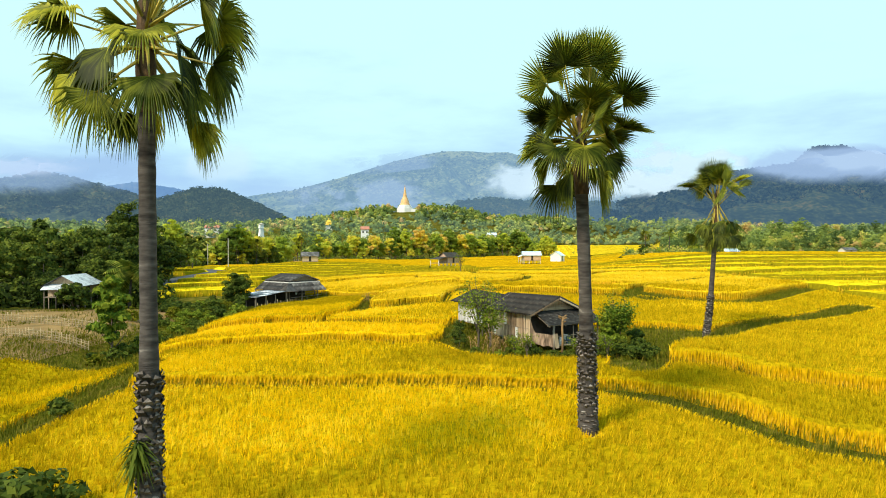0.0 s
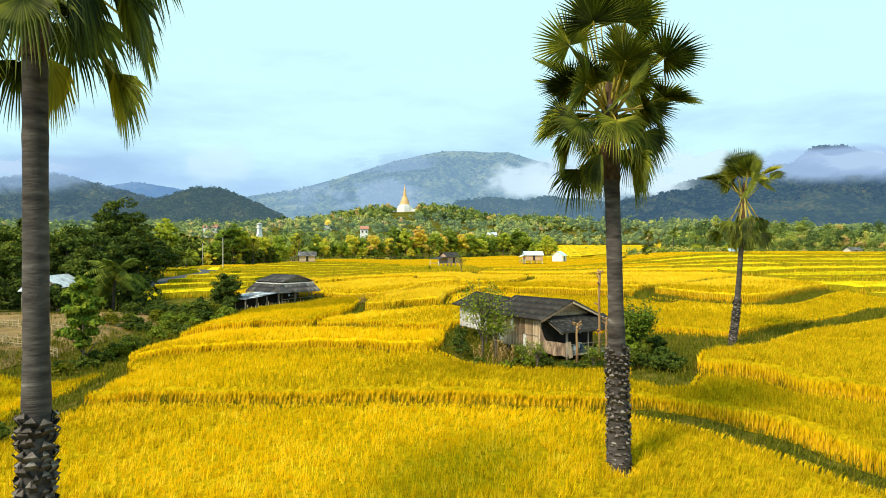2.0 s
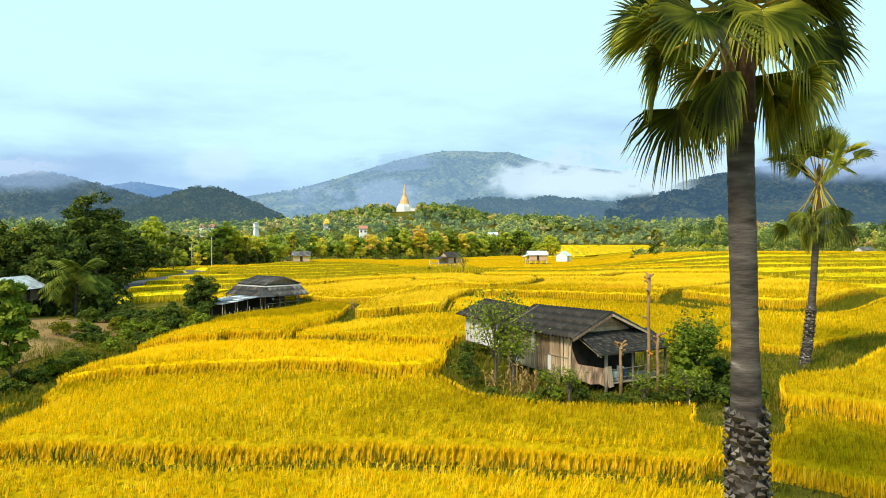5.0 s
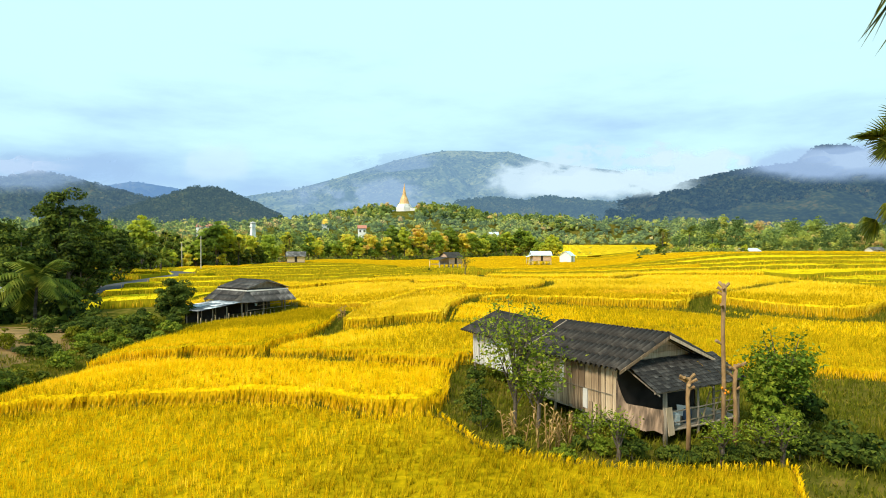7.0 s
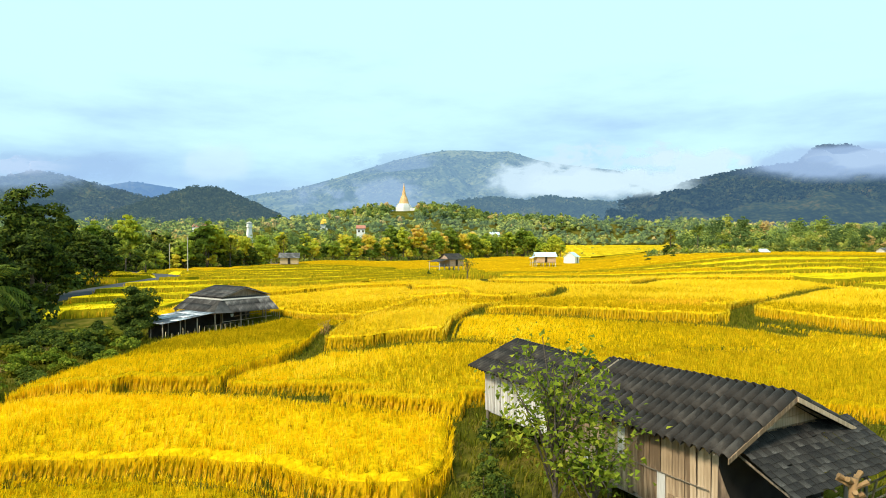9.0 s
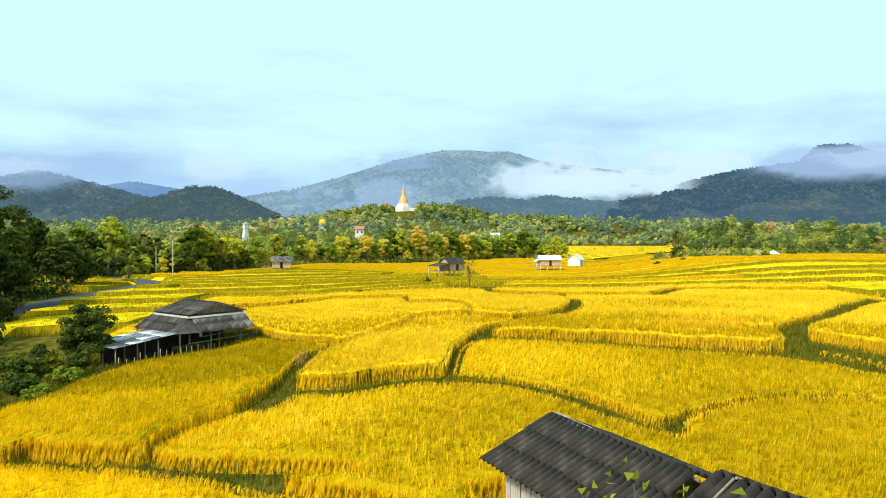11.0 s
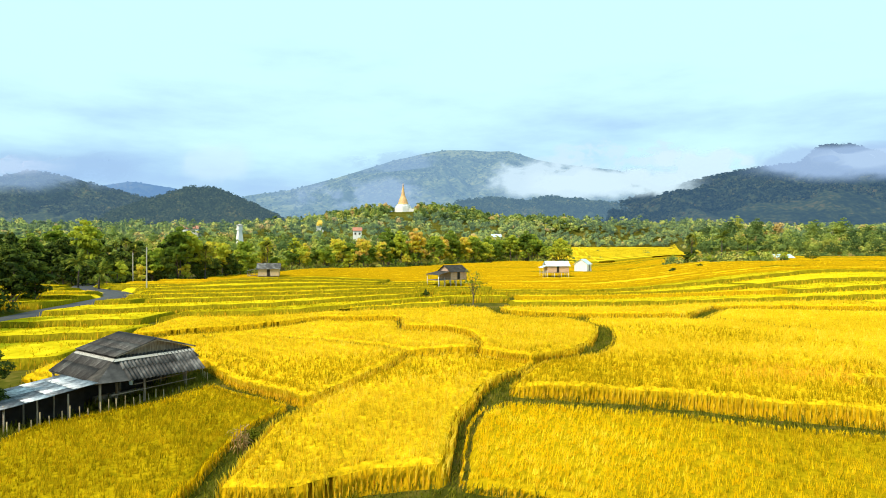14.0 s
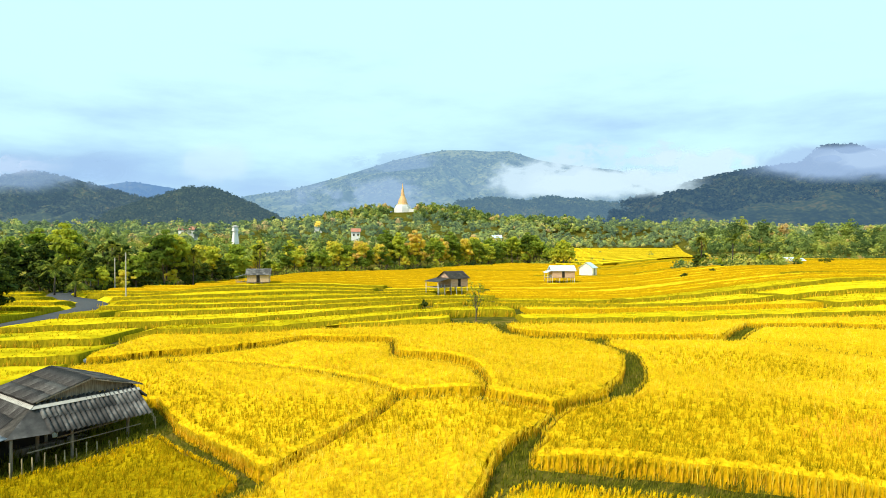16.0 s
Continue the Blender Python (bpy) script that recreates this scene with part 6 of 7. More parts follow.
# lean-to
lay(B, "roof_sheet", SHEET_Z, (0.05, 0.1, 0.72), (0, 1, 0.0), (-5.6, -0.3, -0.5), 6, 4, 0.95, 1.75, rb)
for xx in (0.15, 3.75, 7.5):
    for yy in (0.35, 4.5, 8.8):
        post(B, xx, yy, BZ - 0.6, 0.85, 0.11)
for xx in (-6.4, -4.3, -2.2):
    for yy in (0.3, 2.8, 5.2):
        post(B, xx, yy, BZ - 0.6, 0.3, 0.07)
for xx in (2.3, 8.4):
    for yy in (2.1, 8.0):
        post(B, xx, yy, BZ - 0.6, 2.35, 0.12)
beam(B, (-0.2, 0.3, 0.66), (8.5, 0.1, 0.62), 0.07)
beam(B, (-0.1, 0.3, 0.66), (-0.1, 8.8, 0.66), 0.07)
beam(B, (8.4, 0.2, 0.66), (8.4, 8.8, 0.66), 0.07)
beam(B, (2.8, 0.3, 0.1), (8.2, 0.3, 0.35), 0.05, "rail")
beam(B, (1.0, 0.25, -0.45), (8.4, 0.25, -0.3), 0.04, "rail")
# near-black panels, added to give the shade under the roofs
part("shade_panel_back", box(bmesh.new(), 0.3, 8.2, 4.6, 4.65, BZ - 0.3, 1.1), M_DARK, B, "near-black panel added for the shade under the barn roof")
part("shade_panel_left", box(bmesh.new(), -6.4, 0.2, 3.2, 3.25, BZ - 0.3, 0.05), M_DARK, B, "near-black panel added for the shade under the lean-to")
part("trough", box(bmesh.new(), 1.5, 6.5, 4.2, 4.9, BZ - 0.1, BZ + 0.5, 0.05), M_POST, B, "wooden trough")
part("bucket", tube(bmesh.new(), [(2.9, 0.9, 0.0), (2.9, 0.9, 0.35)], [0.14, 0.19], 12), M_BLUEROOF, B, "hanging pale bucket")
for i in range(26):
    xx = -6.4 + 17.0 * i / 25
    post(B, xx + rb.normal() * 0.1, -0.35 + 0.05 * rb.normal(), BZ - 0.6, BZ + rb.uniform(0.75, 1.35), 0.045, "fence_post", (rb.normal() * 0.05, 0), M_BAMBOO, 6)
for i in range(5):
    post(B, 9.3 + 0.4 * i, -0.2 + 0.9 * i, BZ - 0.5, BZ + rb.uniform(1.5, 2.0), 0.035, "fence_post", (0, 0), M_BAMBOO, 6)
for z in (0.5, 0.8):
    beam(B, (8.4, -0.4, BZ + z), (11.0, 0.8, BZ + z + 0.1), 0.03, "rail", M_BAMBOO)


# ---------------------------------------------------------------- smaller huts, house, poles, temple
def stilt_hut(name, x, y, turn, w, d, floor, wall, rise, roofmat, wallmat, label, rng, porch=0.0, back=0, over=0.5, dz=0.0, postmat=None):
    """A small house on posts: floor, four walls, gabled roof with its ridge along x, and an open porch to -x."""
    t = thing(name, at(x, y, turn, dz), label, "hut", "huts in the fields")
    for xx in np.linspace(-w / 2 + 0.1, w / 2 - 0.1, 4):
        for yy in (-d / 2 + 0.1, 0, d / 2 - 0.1):
            post(t, xx, yy, -0.6, floor + 0.1, 0.09, sides=6, material=postmat)
    part("floor_frame", box(bmesh.new(), -w / 2 - porch, w / 2, -d / 2, d / 2, floor, floor + 0.14, 0.02), M_POST, t)
    z0, z1 = floor + 0.14, floor + wall
    for a, c, nm in (((-w / 2, -d / 2), (w / 2, -d / 2), "wall_front"), ((w / 2, -d / 2), (w / 2, d / 2), "wall_side"), ((w / 2, d / 2), (-w / 2, d / 2), "wall_back"), ((-w / 2, d / 2), (-w / 2, -d / 2), "wall_side")):
        solid(t, nm, [(*a, z0), (*c, z0), (*c, z1), (*a, z1)], wallmat, 0.05)
    for s in (-1, 1):
        solid(t, "gable", [(s * w / 2, -d / 2, z1), (s * w / 2, d / 2, z1), (s * w / 2, 0, z1 + rise)], wallmat, 0.04)
        solid(t, "roof_slope", [(-w / 2 - over, 0, z1 + rise + 0.05), (w / 2 + over, 0, z1 + rise + 0.05), (w / 2 + over, s * (d / 2 + over), z1 - rise * over / d * 1.4), (-w / 2 - over, s * (d / 2 + over), z1 - rise * over / d * 1.4)], roofmat, 0.05)
    # the opening is a flat panel in the interior's shade colour
    solid(t, "doorway", [(-0.5, -d / 2 - 0.06, z0), (0.4, -d / 2 - 0.06, z0), (0.4, -d / 2 - 0.06, z1 - 0.25), (-0.5, -d / 2 - 0.06, z1 - 0.25)], M_DARK, 0.02)
    if porch:
        solid(t, "porch_roof", [(-w / 2, -d / 2 - 0.3, z1 + 0.1), (-w / 2, d / 2 + 0.3, z1 + 0.1), (-w / 2 - porch - 0.5, d / 2 + 0.3, z1 - 0.75), (-w / 2 - porch - 0.5, -d / 2 - 0.3, z1 - 0.75)], roofmat, 0.05)
        for yy in (-d / 2 + 0.1, d / 2 - 0.1):
            post(t, -w / 2 - porch, yy, -0.5, z1 - 0.65, 0.08, material=postmat)
        for k in range(5):
            post(t, -w / 2 - porch + porch * k / 4, -d / 2, -0.5 if k % 2 == 0 else floor, floor + 0.9, 0.05, "baluster", sides=5, material=postmat)
    return t


rs = np.random.default_rng(5)
stilt_hut("stilt_hut", -52.9, 243.0, 12, 6.0, 4.5, 1.2, 2.3, 1.5, M_SHEET, M_BOARD, "small grey hut on posts at the wood's edge", rs, 3.0, dz=-0.2)
stilt_hut("stilt_hut", 2.3, 227.0, 40, 5.7, 5.0, 1.9, 2.3, 1.6, M_ROOF, M_PINKWALL, "open wooden rice hut on posts with a dark roof", rs, 4.2, dz=0.4, postmat=M_PALEBOARD)
stilt_hut("stilt_hut", 39.6, 274.0, 4, 7.6, 5.0, 1.7, 2.5, 1.5, M_BLUEROOF, M_PINKWALL, "pinkish hut on posts with a pale blue roof", rs, 1.5, dz=0.7, postmat=M_PALEBOARD)
stilt_hut("stilt_hut", 62.3, 332.0, 60, 6.2, 5.8, 0.3, 3.4, 2.1, M_BLUEROOF, M_WHITE, "white-walled hut with a pale roof", rs, dz=0.6)
stilt_hut("stilt_hut", 262.0, 395.0, 10, 8.5, 6.0, 0.2, 2.2, 1.6, M_SHEET, M_PALEBOARD, "low grey farm shed by the far trees", rs)
stilt_hut("stilt_hut", 180.0, 385.0, 10, 11.0, 7.0, 0.2, 2.6, 1.6, M_BLUEROOF, M_BOARD, "pale-roofed farm shed among trees", rs, dz=-1.2)
# stilt house among the trees on the bank
HS = stilt_hut("stilt_house", -63.6, 105.0, 98, 7.6, 4.8, 2.5, 2.1, 1.4, M_ZINC, M_BOARD, "tall stilt house with a worn grey metal roof", rs, 1.4, over=0.8, dz=-0.2)
for (px, py, ph, nm) in ((-74.3, 211.0, 10.8, 0), (-93.0, 241.0, 9.4, 1), (-82.0, 150.0, 9.0, 2), (-112.0, 262.0, 9.0, 3)):
    t = thing("utility_pole", at(px, py), "slim pale concrete power pole by the road", "pole", "power poles")
    part("shaft", tube(bmesh.new(), [(0, 0, -0.5), (0, 0, ph * 0.5), (0, 0, ph)], [0.17, 0.15, 0.12], 8), M_CONCRETE, t)
    part("cap", tube(bmesh.new(), [(0, 0, ph), (0, 0, ph + 0.12)], [0.13, 0.05], 8), M_CONCRETE, t)
    part("bracket", box(bmesh.new(), -0.35, 0.35, -0.05, 0.05, ph - 0.5, ph - 0.4), M_POST, t, "short iron bracket")


def lathe(profile, sides=20):
    bm = bmesh.new()
    tube(bm, [(0, 0, z) for r, z in profile], [r for r, z in profile], sides)
    return bm


S = thing("temple_stupa", pose(-71.5, 1146, 72), "white-based stupa with a gilded bell and spire on the hill", "temple")
part("base", lathe([(15, -12), (15, 6), (13.5, 6), (13.5, 9), (11.5, 9.5), (11.5, 12)], 8), M_WHITE, S, "white stepped octagonal base")
part("bell", lathe([(9.5, 12), (8.6, 15), (7.2, 20), (5.4, 24), (4.2, 27)], 20), M_GOLD, S, "gilded bell")
part("spire", lathe([(3.8, 27), (3.0, 32), (2.0, 38), (1.0, 44), (0.25, 50)], 12), M_GOLD, S, "gilded ringed spire")
part("stair_wing", box(bmesh.new(), 10, 24, -10, 6, -8, 4), M_WHITE, S, "white side chapel")
T = thing("white_tower", at(-162.5, 545, 0, 0), "white standing monument tower above the trees", "tower")
part("body", lathe([(3.4, 0), (3.0, 11), (2.2, 17), (2.1, 19.4)], 4), M_WHITE, T, "tapering square shaft")
part("gallery", lathe([(2.9, 19.4), (2.9, 20.0), (2.4, 20.1), (2.3, 22.6)], 4), M_WHITE, T, "white lookout room")
part("roof", lathe([(3.0, 22.6), (2.9, 23.0), (0.3, 24.2)], 4), M_CONCRETE, T)
for x, y, turn, w, d, h, roof, lab in ((-82, 640, 10, 8, 7, 15, M_RED, "white house with a red roof among the trees"), (-260, 690, 0, 16, 9, 11, M_RED, "house with a red tiled roof in the forest"),
                                       (60, 760, 0, 12, 8, 7, M_BLUEROOF, "pale roofed hall among trees")):
    t = thing("hillside_house", at(x, y, turn), lab, "house", "houses in the woods")
    part("wall", box(bmesh.new(), -w / 2, w / 2, -d / 2, d / 2, -1, h, 0.1), M_WHITE, t)
    for s in (-1, 1):
        solid(t, "roof_slope", [(-w / 2 - 0.6, 0, h + 3), (w / 2 + 0.6, 0, h + 3), (w / 2 + 0.6, s * (d / 2 + 0.8), h - 0.3), (-w / 2 - 0.6, s * (d / 2 + 0.8), h - 0.3)], roof, 0.15)
    for k in (-1, 1):
        solid(t, "window", [(k * w / 4 - 0.8, -d / 2 - 0.05, h - 4), (k * w / 4 + 0.8, -d / 2 - 0.05, h - 4), (k * w / 4 + 0.8, -d / 2 - 0.05, h - 2), (k * w / 4 - 0.8, -d / 2 - 0.05, h - 2)], M_DARK, 0.05)
# gilded hall: a low body under three stacked steep roofs
t = thing("temple_hall", at(-150, 800, 25, -6.0), "golden temple hall with stacked roofs among the trees", "temple")
part("wall", box(bmesh.new(), -4, 4, -3, 3, -1, 14, 0.1), M_WHITE, t)
for k, (w, z, dz) in enumerate(((5.2, 13.6, 2.6), (3.9, 15.4, 2.6), (2.5, 17.2, 3.0))):
    for s in (-1, 1):
        solid(t, "roof_slope", [(-w, 0, z + dz), (w, 0, z + dz), (w, s * (3.9 - 0.8 * k), z), (-w, s * (3.9 - 0.8 * k), z)], M_GOLDLEAF, 0.12)
part("finial", lathe([(0.5, 19.8), (0.35, 21.5), (0.05, 24)], 8), M_GOLDLEAF, t)
for k in range(4):
    t = thing("sack", at(-41.5 + 0.75 * k, 137.6 + 0.1 * k, 15 * k, 0.05), "white rice sack lying on the field bank", "sack", "white sacks")
    bm = bmesh.new()
    bmesh.ops.create_icosphere(bm, subdivisions=2, radius=0.5, matrix=Matrix.Translation((0, 0, 0.2)) @ Matrix.Diagonal((1.0, 0.6, 0.5, 1)))
    part("bag", bm, M_WHITE, t, smooth=True)

# road
rd, wd = ROAD, 2.6
nrm = np.gradient(rd, axis=0)
nrm = np.stack([-nrm[:, 1], nrm[:, 0]], 1) / np.linalg.norm(nrm, axis=1)[:, None]
cross = [-wd - 0.5, -wd, 0, wd, wd + 0.5]
v = np.stack([np.stack([rd[:, 0] + nrm[:, 0] * o, rd[:, 1] + nrm[:, 1] * o, land(rd[:, 0], rd[:, 1]) + (0.28 if abs(o) <= wd else -0.1)], -1) for o in cross], 1)
i = np.arange(v.shape[0] * 5).reshape(-1, 5)
tagged(new("road", mesh_of("road", v.reshape(-1, 3), np.stack([i[:-1, :-1], i[:-1, 1:], i[1:, 1:], i[1:, :-1]], -1).reshape(-1, 4), M_ASPHALT, True)), "narrow grey asphalt road curving past the fields", "road", kind="structure")


# ---------------------------------------------------------------- trees and shrubs near the fields
rt = np.random.default_rng(77)
tree("tree", at(-69, 136), rt, 20, 13, 16, 9000, 0.42, M_DARKLEAF, "tall dark broadleaf tree behind the coconut palm", 0.2, 0.4)
tree("tree", at(-81, 118), rt, 14.5, 13, 14, 7000, 0.42, M_LEAF, "dense round green tree beside the stilt house", 0.15, 0.35)
tree("tree", at(-76, 128), rt, 14, 14, 14, 6000, 0.42, M_DARKLEAF, "dark flat-layered tree on the bank", 0.3, 0.3)
tree("tree", at(-74, 98), rt, 12, 10, 12, 5000, 0.4, M_LEAF, "dense green tree on the bank", 0.2, 0.3)
tree("tree", at(-77, 148), rt, 16, 10, 12, 5000, 0.42, M_DARKLEAF, "dark broadleaf tree on the bank", 0.1, 0.3)
tree("tree", at(-67, 126), rt, 11, 8, 9, 3500, 0.36, M_DARKLEAF, "dark leafy tree beside the road", 0.1, 0.2)
tree("tree", at(-78, 168), rt, 12, 9, 10, 3500, 0.42, M_DARKLEAF, "dark leafy tree beside the road", 0.15, 0.25)
tree("bush", at(-38.6, 101.4), rt, 2.4, 4.0, 10, 3000, 0.2, M_LEAF, "dark green bush at the end of the barn", 0.0, 0.08, "bush")
tree("bush", at(-34.8, 103.2), rt, 6.8, 6.0, 20, 10000, 0.2, M_LEAF, "large dark green bush at the end of the barn", 0.02, 0.12, "bush")
tree("bush", at(-43, 100), rt, 1.4, 4, 8, 2600, 0.2, M_LEAF, "dark green bush near the barn", 0.02, 0.12, "bush")
tree("bush", at(-42, 94), rt, 1.4, 4, 8, 2600, 0.2, M_LEAF, "dark green bush in the ditch", 0.02, 0.1, "bush")
for x, y, h, w, m_ in ((-33.0, 98.5, 2.6, 3.4, M_LEAF), (-32.0, 95.2, 1.7, 2.8, M_FERN), (-34.5, 93.0, 1.9, 3.4, M_LEAF), (-36.5, 97.0, 2.6, 4.0, M_LEAF), (-31.8, 91.5, 1.3, 2.6, M_FERN), (-34.0, 89.0, 1.5, 3.0, M_FERN), (-33.5, 84.0, 1.3, 2.8, M_LEAF)):
    tree("bush", at(x, y, 0, -0.1), rt, h, w, 10, 1900, 0.19, m_, "tangled green shrub on the ditch bank by the barn", 0.0, 0.06, "bush", "shrubs along the ditch", limbs=3)
tree("broadleaf_climber", at(-35.6, 65.5), rt, 9.4, 4.6, 16, 3200, 0.46, M_BIGLEAF, "tree wrapped in climbers with large heart-shaped leaves", 0.04, 0.16, "tree", limbs=3)
tree("bush", at(-22.3, 35.5), rt, 1.9, 1.7, 6, 1100, 0.2, M_LEAF, "dark shrub in the ditch beside the rice", 0.1, 0.08, "bush")
tree("bush", at(-14.4, 20.3), rt, 2.8, 4.4, 10, 1800, 0.24, M_LEAF, "leafy dark shrub at the field's edge", 0.1, 0.08, "bush")
for k in range(84):
    s = rt.random()
    x, y = -33 - 9 * s + rt.normal() * 3.0, 60 + 44 * s + rt.normal() * 2
    lim = float(left_limit(y)) - 2.6
    if x > lim:
        x = lim - 1.5 * rt.random()
    if -58 < x < -36 and 62 < y < 82:
        continue
    h = rt.uniform(0.8, 1.9) * (1.0 if k % 7 else 1.5)
    tree("bush", at(x, y, 0, -0.15), rt, h, h * 1.5, 9, 1000, 0.17, (M_LEAF, M_FERN, M_LEAF, M_GRASS)[k % 4], "weedy shrub on the ditch bank", 0.0, 0.05, "bush", "shrubs along the ditch", limbs=2)
for x, y, h, w, q in ((-64, 116, 14, 9, 5000), (-59.5, 124, 14.5, 10, 6000), (-58, 112, 12, 8, 4000), (-58, 96, 5, 6, 2500), (-64, 112, 9, 8, 4000), (-66, 122, 13, 10, 5000), (-72, 110, 10, 9, 4000), (-68, 106, 6, 6, 2000)):
    tree("tree", at(x, y), rt, h, w, 12, q, 0.36, M_DARKLEAF, "dense dark tree crowding the bank", 0.02, 0.2, group="trees on the bank")


def fronds(name, m, height, trunk_r, n, length, label, seed, droop=1.0):
    """A feather palm: ringed trunk and arching fronds with two rows of leaflets each."""
    rng = np.random.default_rng(seed)
    t = thing(name, m, label, "palm")
    part("trunk", tube(bmesh.new(), [(0, 0, -0.4), (0.1, 0, height * 0.5), (0.25, 0.1, height)], [trunk_r * 1.3, trunk_r, trunk_r * 0.85], 9), M_PALMBARK, t, smooth=True)
    for k in range(n):
        az, el = 2.4 * k + rng.normal() * 0.2, radians(rng.uniform(-10, 75))
        v, f = [], []
        p = np.array([0.25, 0.1, height])
        d = np.array([math.cos(az) * math.cos(el), math.sin(az) * math.cos(el), math.sin(el)])
        side = np.array([-math.sin(az), math.cos(az), 0])
        steps = 16
        for i in range(steps):
            q = p + d * length / steps
            u = i / steps
            ll = length * 0.26 * math.sin(math.pi * min(1, 0.12 + u * 0.9)) + 0.1
            for s in (-1, 1):
                o = len(v)
                tip = p + s * side * ll * 0.8 + d * ll * 0.45 - np.array([0, 0, ll * 0.55])
                v += [p, q, tip + d * 0.04, tip]
                f += [(o, o + 1, o + 2, o + 3)]
            p = q
            d = d - np.array([0, 0, 0.075 * droop + 0.02 * u])
            d /= np.linalg.norm(d)
        part("frond", mesh_of("frond", v, f, M_FROND), M_FROND, t)
    return t


fronds("coconut_palm", at(-53.5, 104), 5.2, 0.2, 24, 6.0, "young coconut palm with arching feather fronds", 4, 1.6)
fronds("coconut_palm", at(-88, 214), 4.0, 0.2, 15, 5.0, "coconut palm at the wood's edge", 5)
fronds("coconut_palm", at(-98, 222), 7.0, 0.2, 15, 4.5, "coconut palm at the wood's edge", 6)
fronds("coconut_palm", at(118, 318), 11.0, 0.22, 16, 4.6, "coconut palm in the clump by the far fields", 7)
fronds("coconut_palm", at(131, 322), 9.0, 0.22, 16, 4.4, "coconut palm in the clump by the far fields", 8)

# yard plants round the field house
light_tree(at(3.1, 53.6), rt, 5.4, 4.0, 22, 1500, 0.12, M_FERN, "slender feathery tree against the house wall")
light_tree(at(4.1, 52.9), rt, 3.4, 3.0, 16, 1000, 0.12, M_FERN, "small feathery tree against the house wall")
for x, y, h, w, m_ in ((7.4, 48.6, 2.0, 2.2, M_LEAF), (9.4, 47.9, 1.1, 2.0, M_FERN), (11.2, 48.0, 1.3, 2.0, M_FERN), (12.6, 48.3, 1.7, 2.0, M_LEAF), (14.2, 49.4, 2.1, 2.0, M_FERN), (5.4, 50.2, 1.3, 1.6, M_LEAF), (14.8, 50.6, 2.4, 2.2, M_LEAF), (1.4, 53.0, 2.6, 2.4, M_LEAF), (1.0, 55.6, 2.0, 2.2, M_FERN), (6.3, 48.9, 1.7, 1.8, M_FERN), (8.8, 48.4, 1.2, 1.8, M_LEAF), (10.2, 48.3, 1.5, 1.7, M_FERN), (12.0, 48.6, 1.4, 1.8, M_LEAF), (2.6, 50.0, 1.5, 1.8, M_LEAF),
                     (4.6, 49.3, 1.2, 1.6, M_FERN), (13.4, 49.2, 1.3, 1.6, M_FERN), (1.6, 59.5, 2.4, 2.2, M_LEAF)):
    if int(x * 10) % 3 == 0:
        light_tree(at(x + 0.5, y + 0.4), rt, h * 1.2, w * 0.9, 12, 500, 0.085, M_FERN, "thin-stemmed weedy shrub at the foot of the house")
    tree("bush", at(x, y + (0.8 if y < 49 else 0)), rt, h * (0.55 if y < 51 else 0.9), w * 0.75, 8, 1500, 0.085, M_LEAF if int(x * 7) % 4 else m_, "leafy shrub at the foot of the house", 0.02, 0.05, "bush", "shrubs round the house", limbs=2)
light_tree(at(14.9, 52.0), rt, 4.2, 3.1, 44, 4600, 0.125, M_BIGLEAF, "bushy broad-leaved tree beside the house")
tree("bush", at(14.0, 51.4), rt, 3.3, 2.8, 10, 2400, 0.16, M_FERN, "light green broad-leaved bush beside the house", 0.03, 0.08, "bush")
tree("bush", at(15.8, 48.8), rt, 1.7, 3.2, 10, 2400, 0.16, M_LEAF, "dense weedy bush at the yard's edge", 0.0, 0.06, "bush")
tree("bush", at(17.0, 53.4), rt, 2.0, 2.0, 7, 1200, 0.22, M_LEAF, "dark bush beside the house", 0.05, 0.07, "bush")


def dry_stalks(x, y, n, h, label, seed):
    """A dead maize-like clump: thin stalks with drooping straps."""
    rng = np.random.default_rng(seed)
    t = thing("dry_plant", at(x, y), label, "plant", "dry plants in the yard")
    for k in range(n):
        a, r = rng.random() * 6.28, 0.5 * rng.random()
        o, e = Vector((math.cos(a) * r, math.sin(a) * r, -0.1)), Vector((math.cos(a) * (r + 0.2), math.sin(a) * (r + 0.2), h * rng.uniform(0.6, 1.1)))
        bm = tube(bmesh.new(), [o, (o + e) / 2, e], [0.03, 0.025, 0.012], 5)
        for j in range(7):
            p = o.lerp(e, 0.3 + 0.1 * j)
            b_ = rng.random() * 6.28
            d = Vector((math.cos(b_), math.sin(b_), 0))
            s = Vector((-d.y, d.x, 0)) * 0.035
            q = [bm.verts.new(w) for w in (p - s, p + s, p + d * 0.22 + s + Vector((0, 0, 0.08)), p + d * 0.22 - s + Vector((0, 0, 0.08)))]
            bm.faces.new(q)
            w_ = [q[3], q[2], bm.verts.new(p + d * 0.45 - Vector((0, 0, 0.15)))]
            bm.faces.new(w_)
        part("stalk", bm, M_BROWNLEAF, t)
    return t


dry_stalks(4.2, 50.6, 9, 1.9, "dry tan maize-like stalks by the house", 41)
dry_stalks(5.2, 51.3, 7, 1.4, "dry rusty weeds by the house", 42)
dry_stalks(2.9, 51.6, 6, 1.5, "dry tan stalks by the house", 43)


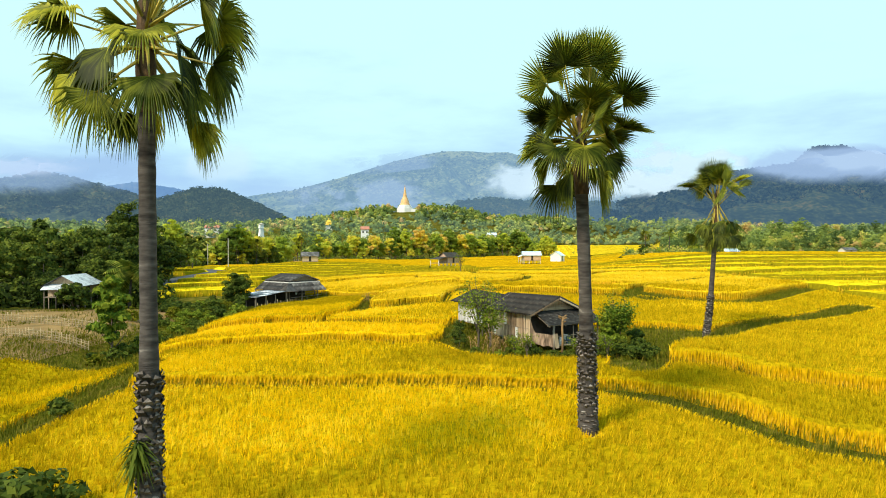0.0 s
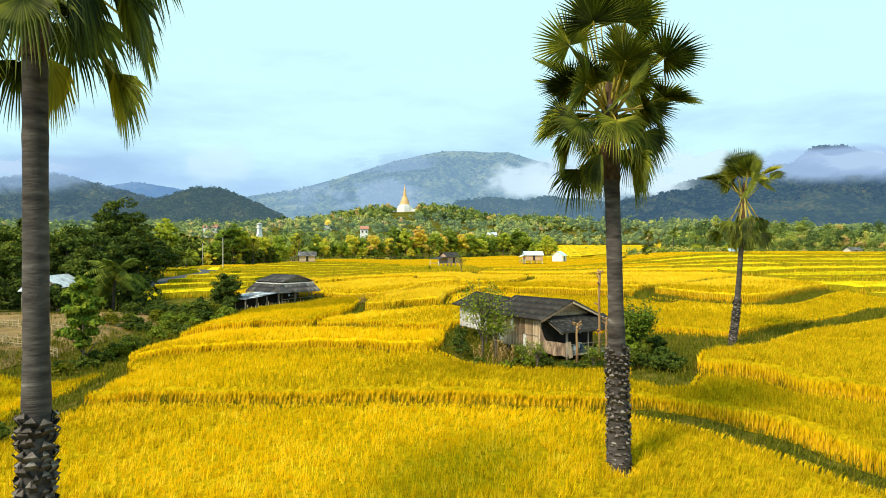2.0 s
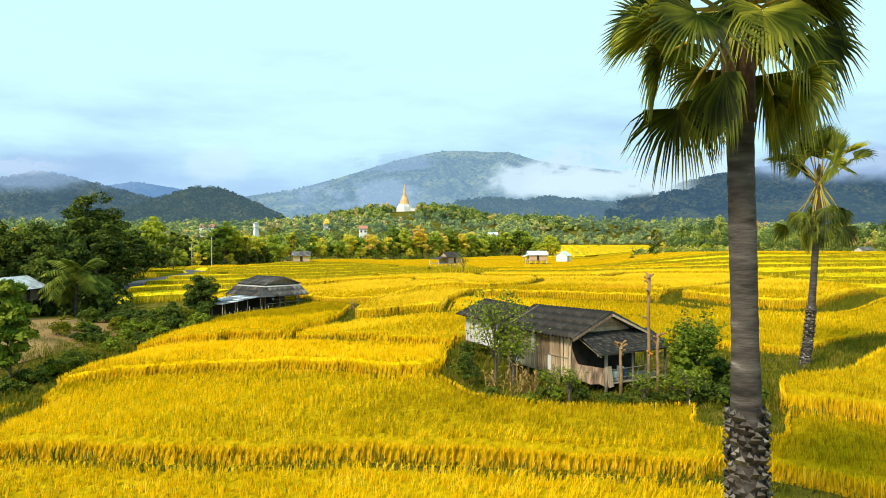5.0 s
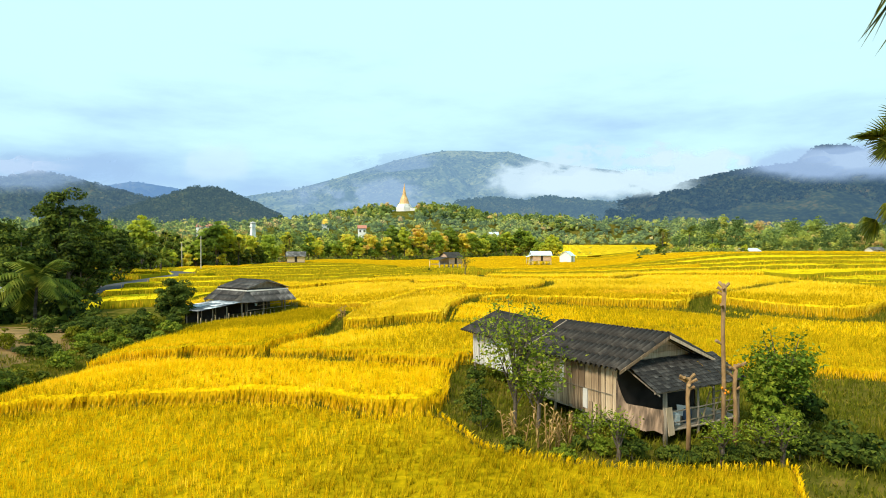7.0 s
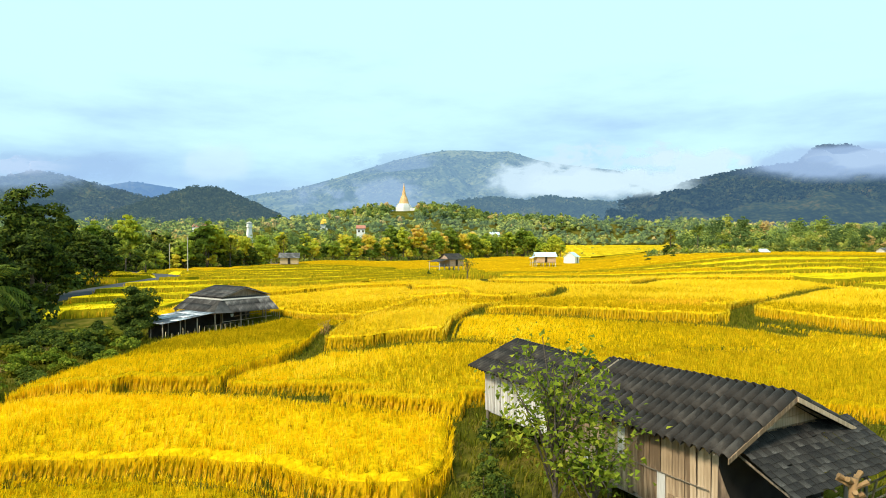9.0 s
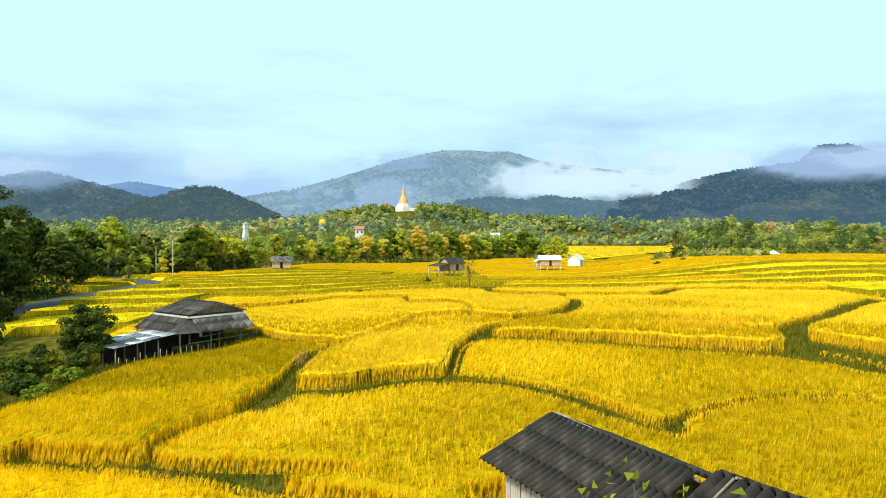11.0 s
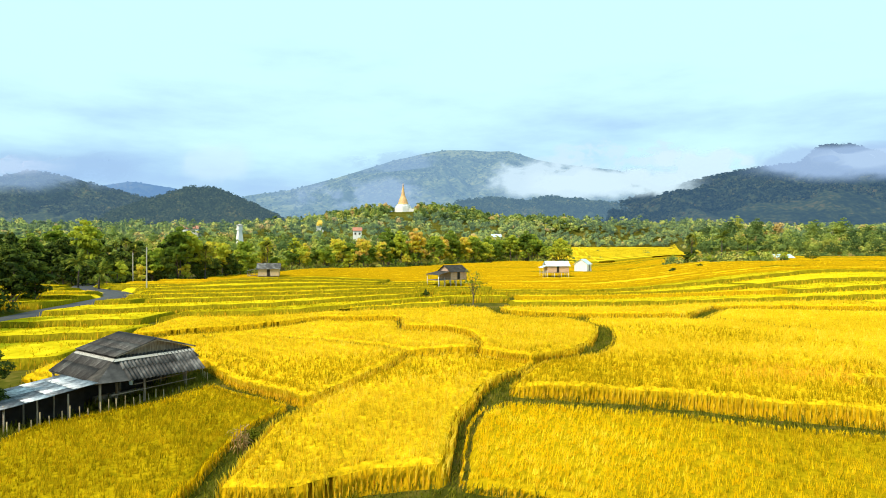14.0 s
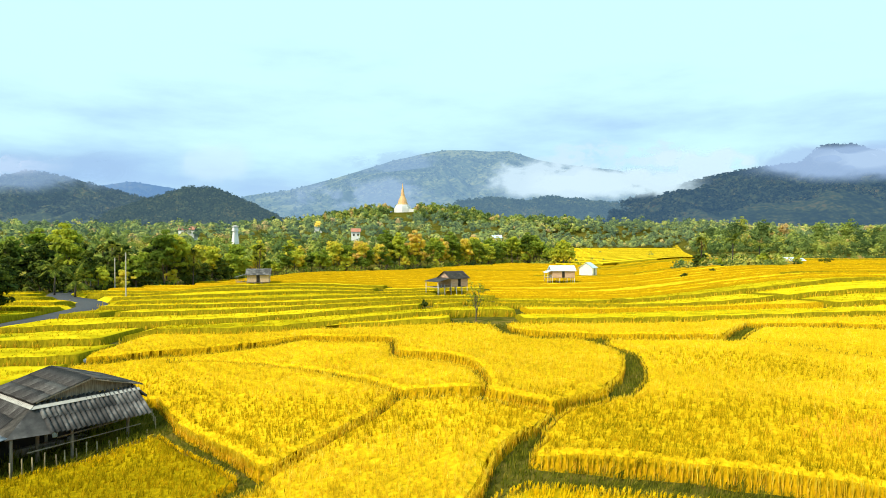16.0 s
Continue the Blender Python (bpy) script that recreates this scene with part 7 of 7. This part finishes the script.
def bare_trunk(name, x, y, h, label, seed):
    rng = np.random.default_rng(seed)
    t = thing(name, at(x, y), label, "tree stump")
    part("trunk", tube(bmesh.new(), [(0, 0, -0.3), (0.03, 0, h * 0.4), (0.0, 0.05, h * 0.75), (0.06, 0.05, h)], [0.11, 0.095, 0.085, 0.1], 8), M_REDBARK, t, "peeling reddish bark", True)
    for k in range(8):
        a, z = rng.random() * 6.28, h - 0.12 - (0.05 * k if k < 5 else (k - 4) * h * 0.13) * rng.random()
        e = Vector((math.cos(a) * 0.38, math.sin(a) * 0.38, 0.22)) * rng.uniform(0.4, 1.1)
        part("cut_branch", tube(bmesh.new(), [(0.04, 0.04, z), Vector((0.04, 0.04, z)) + e * 0.6, Vector((0.04, 0.04, z)) + e], [0.055, 0.06, 0.07], 6), M_REDBARK, t)
    return t


bare_trunk("pollarded_tree", 11.55, 50.4, 7.0, "pollarded bare tree trunk with cut branch stubs", 2)
bare_trunk("pollarded_tree", 9.7, 49.5, 3.3, "short bare trunk with dry leaves", 3)
bare_trunk("pollarded_tree", 12.1, 50.5, 3.6, "short bare trunk with dry leaves", 4)
bm = bmesh.new()
for k in range(6):
    a = k * 1.05
    bmesh.ops.create_icosphere(bm, subdivisions=1, radius=0.05, matrix=Matrix.Translation((11.55 + 0.14 * math.cos(a), 50.2 + 0.14 * math.sin(a), 2.3 + 0.07 * (k % 4))))
tagged(part("flower_cluster", bm, M_FLOWER), "bright orange flower cluster on a vine by the house", "flower")

# sapling out in the fields and lone shrubs
light_tree(at(4.5, 158), rt, 5.0, 3.6, 11, 260, 0.17, M_FERN, "thin sapling on a field bank")
dry_stalks(-11.6, 92.6, 9, 1.6, "dry brown weeds in the bank between plots", 44)
tree("bush", at(-11.4, 94), rt, 1.0, 2.2, 7, 1100, 0.1, M_GRASS, "dry weedy shrub in the bank between plots", 0.02, 0.05, "bush")
for x, y, h in ((161, 325, 5.0), (76, 262, 2.2), (88, 268, 2.0), (-20, 168, 1.2), (-4, 186, 1.3)):
    tree("bush", at(x, y), rt, h, h * 1.3, 5, 500, 0.3, M_LEAF, "lone shrub on a field bank", 0.02, 0.05, "bush", "shrubs on the banks")

# bamboo rail fences on the bank
for (x0, y0), (x1, y1), n in (((-50, 68.5), (-37.5, 64.5), 26), ((-59, 81.0), (-42.0, 74.0), 30)):
    t = thing("bamboo_fence", pose(0, 0, 0), "grey bamboo rail fence round a bare plot", "fence", "bamboo fences")
    for k in range(n):
        s = k / (n - 1)
        x, y = x0 + (x1 - x0) * s, y0 + (y1 - y0) * s
        z = float(land(x, y))
        post(t, x, y, z - 0.3, z + rt.uniform(1.0, 1.5), 0.045, "post", (rt.normal() * 0.06, 0), M_BAMBOO, 5)
    for r in range(4):
        z = 0.25 + 0.27 * r
        for k in range(6):
            a, c = k / 6, (k + 1) / 6
            pa, pc = (x0 + (x1 - x0) * a, y0 + (y1 - y0) * a), (x0 + (x1 - x0) * c, y0 + (y1 - y0) * c)
            beam(t, (*pa, float(land(*pa)) + z), (*pc, float(land(*pc)) + z + 0.04 * rt.normal()), 0.032, "rail", M_BAMBOO)

# bare earth round the stilt house
n = 40
gx, gy = np.meshgrid(np.linspace(-1, 1, n), np.linspace(-1, 1, n))
sx, sy = -57.5 + gx * 19, 77.5 + gy * 23
edge = np.clip(1.6 - 1.9 * np.maximum(np.abs(gx), np.abs(gy)) + 0.3 * np.sin(sx * 0.7) * np.sin(sy * 0.5), -0.6, 0.5)
i = np.arange(n * n).reshape(n, n)
tagged(new("bare_earth", mesh_of("bare_earth", np.stack([sx, sy, land(sx, sy) + 0.2 * np.minimum(edge, 0.6) + 0.08], -1).reshape(-1, 3), np.stack([i[:-1, :-1], i[:-1, 1:], i[1:, 1:], i[1:, :-1]], -1).reshape(-1, 4), M_DIRT, True)),
       "dry brown earth on the bank", "ground", kind="structure")

# weeds on the banks between the plots and in the yard
rg = np.random.default_rng(99)
N = 700000
wx, wy = rg.uniform(-46, 62, N), rg.uniform(14, 152, N)
dd = np.full(N, 1.0)
for s in range(0, N, 140000):
    dd[s:s + 140000] = field_map(wx[s:s + 140000], wy[s:s + 140000], False)
ok = (dd < 0.05) & ((wx > -40) | (wy < 70))
wx, wy = wx[ok][:80000], wy[ok][:80000]
hv, hf = blades(rg, wx, wy, land(wx, wy) - 0.03, 0.2 + 0.5 * rg.random(len(wx)) ** 2 * (1 + 0.6 * np.sin(wx * 0.8) * np.sin(wy * 0.7)), 0.14, 0.024, 2)
tagged(new("weeds", mesh_of("weeds", hv, hf, M_GRASS)), "short green weeds on the banks and in the yard", "grass", kind="stuff")
px, py = rg.uniform(-82, -40, 60000), rg.uniform(56, 101, 60000)
keep = (np.sin(px * 0.35) * np.sin(py * 0.3 + 1) + 0.6 * np.sin(px * 0.11 + py * 0.17) > 0.1) & (rg.random(60000) < 0.22)
px, py = px[keep], py[keep]
hv, hf = blades(rg, px, py, land(px, py) - 0.03, 0.2 + 0.5 * rg.random(len(px)) ** 2, 0.16, 0.03, 2)
tagged(new("weeds", mesh_of("weeds", hv, hf, M_GRASS)), "patchy dry grass on the bare earth of the bank", "grass", kind="stuff")
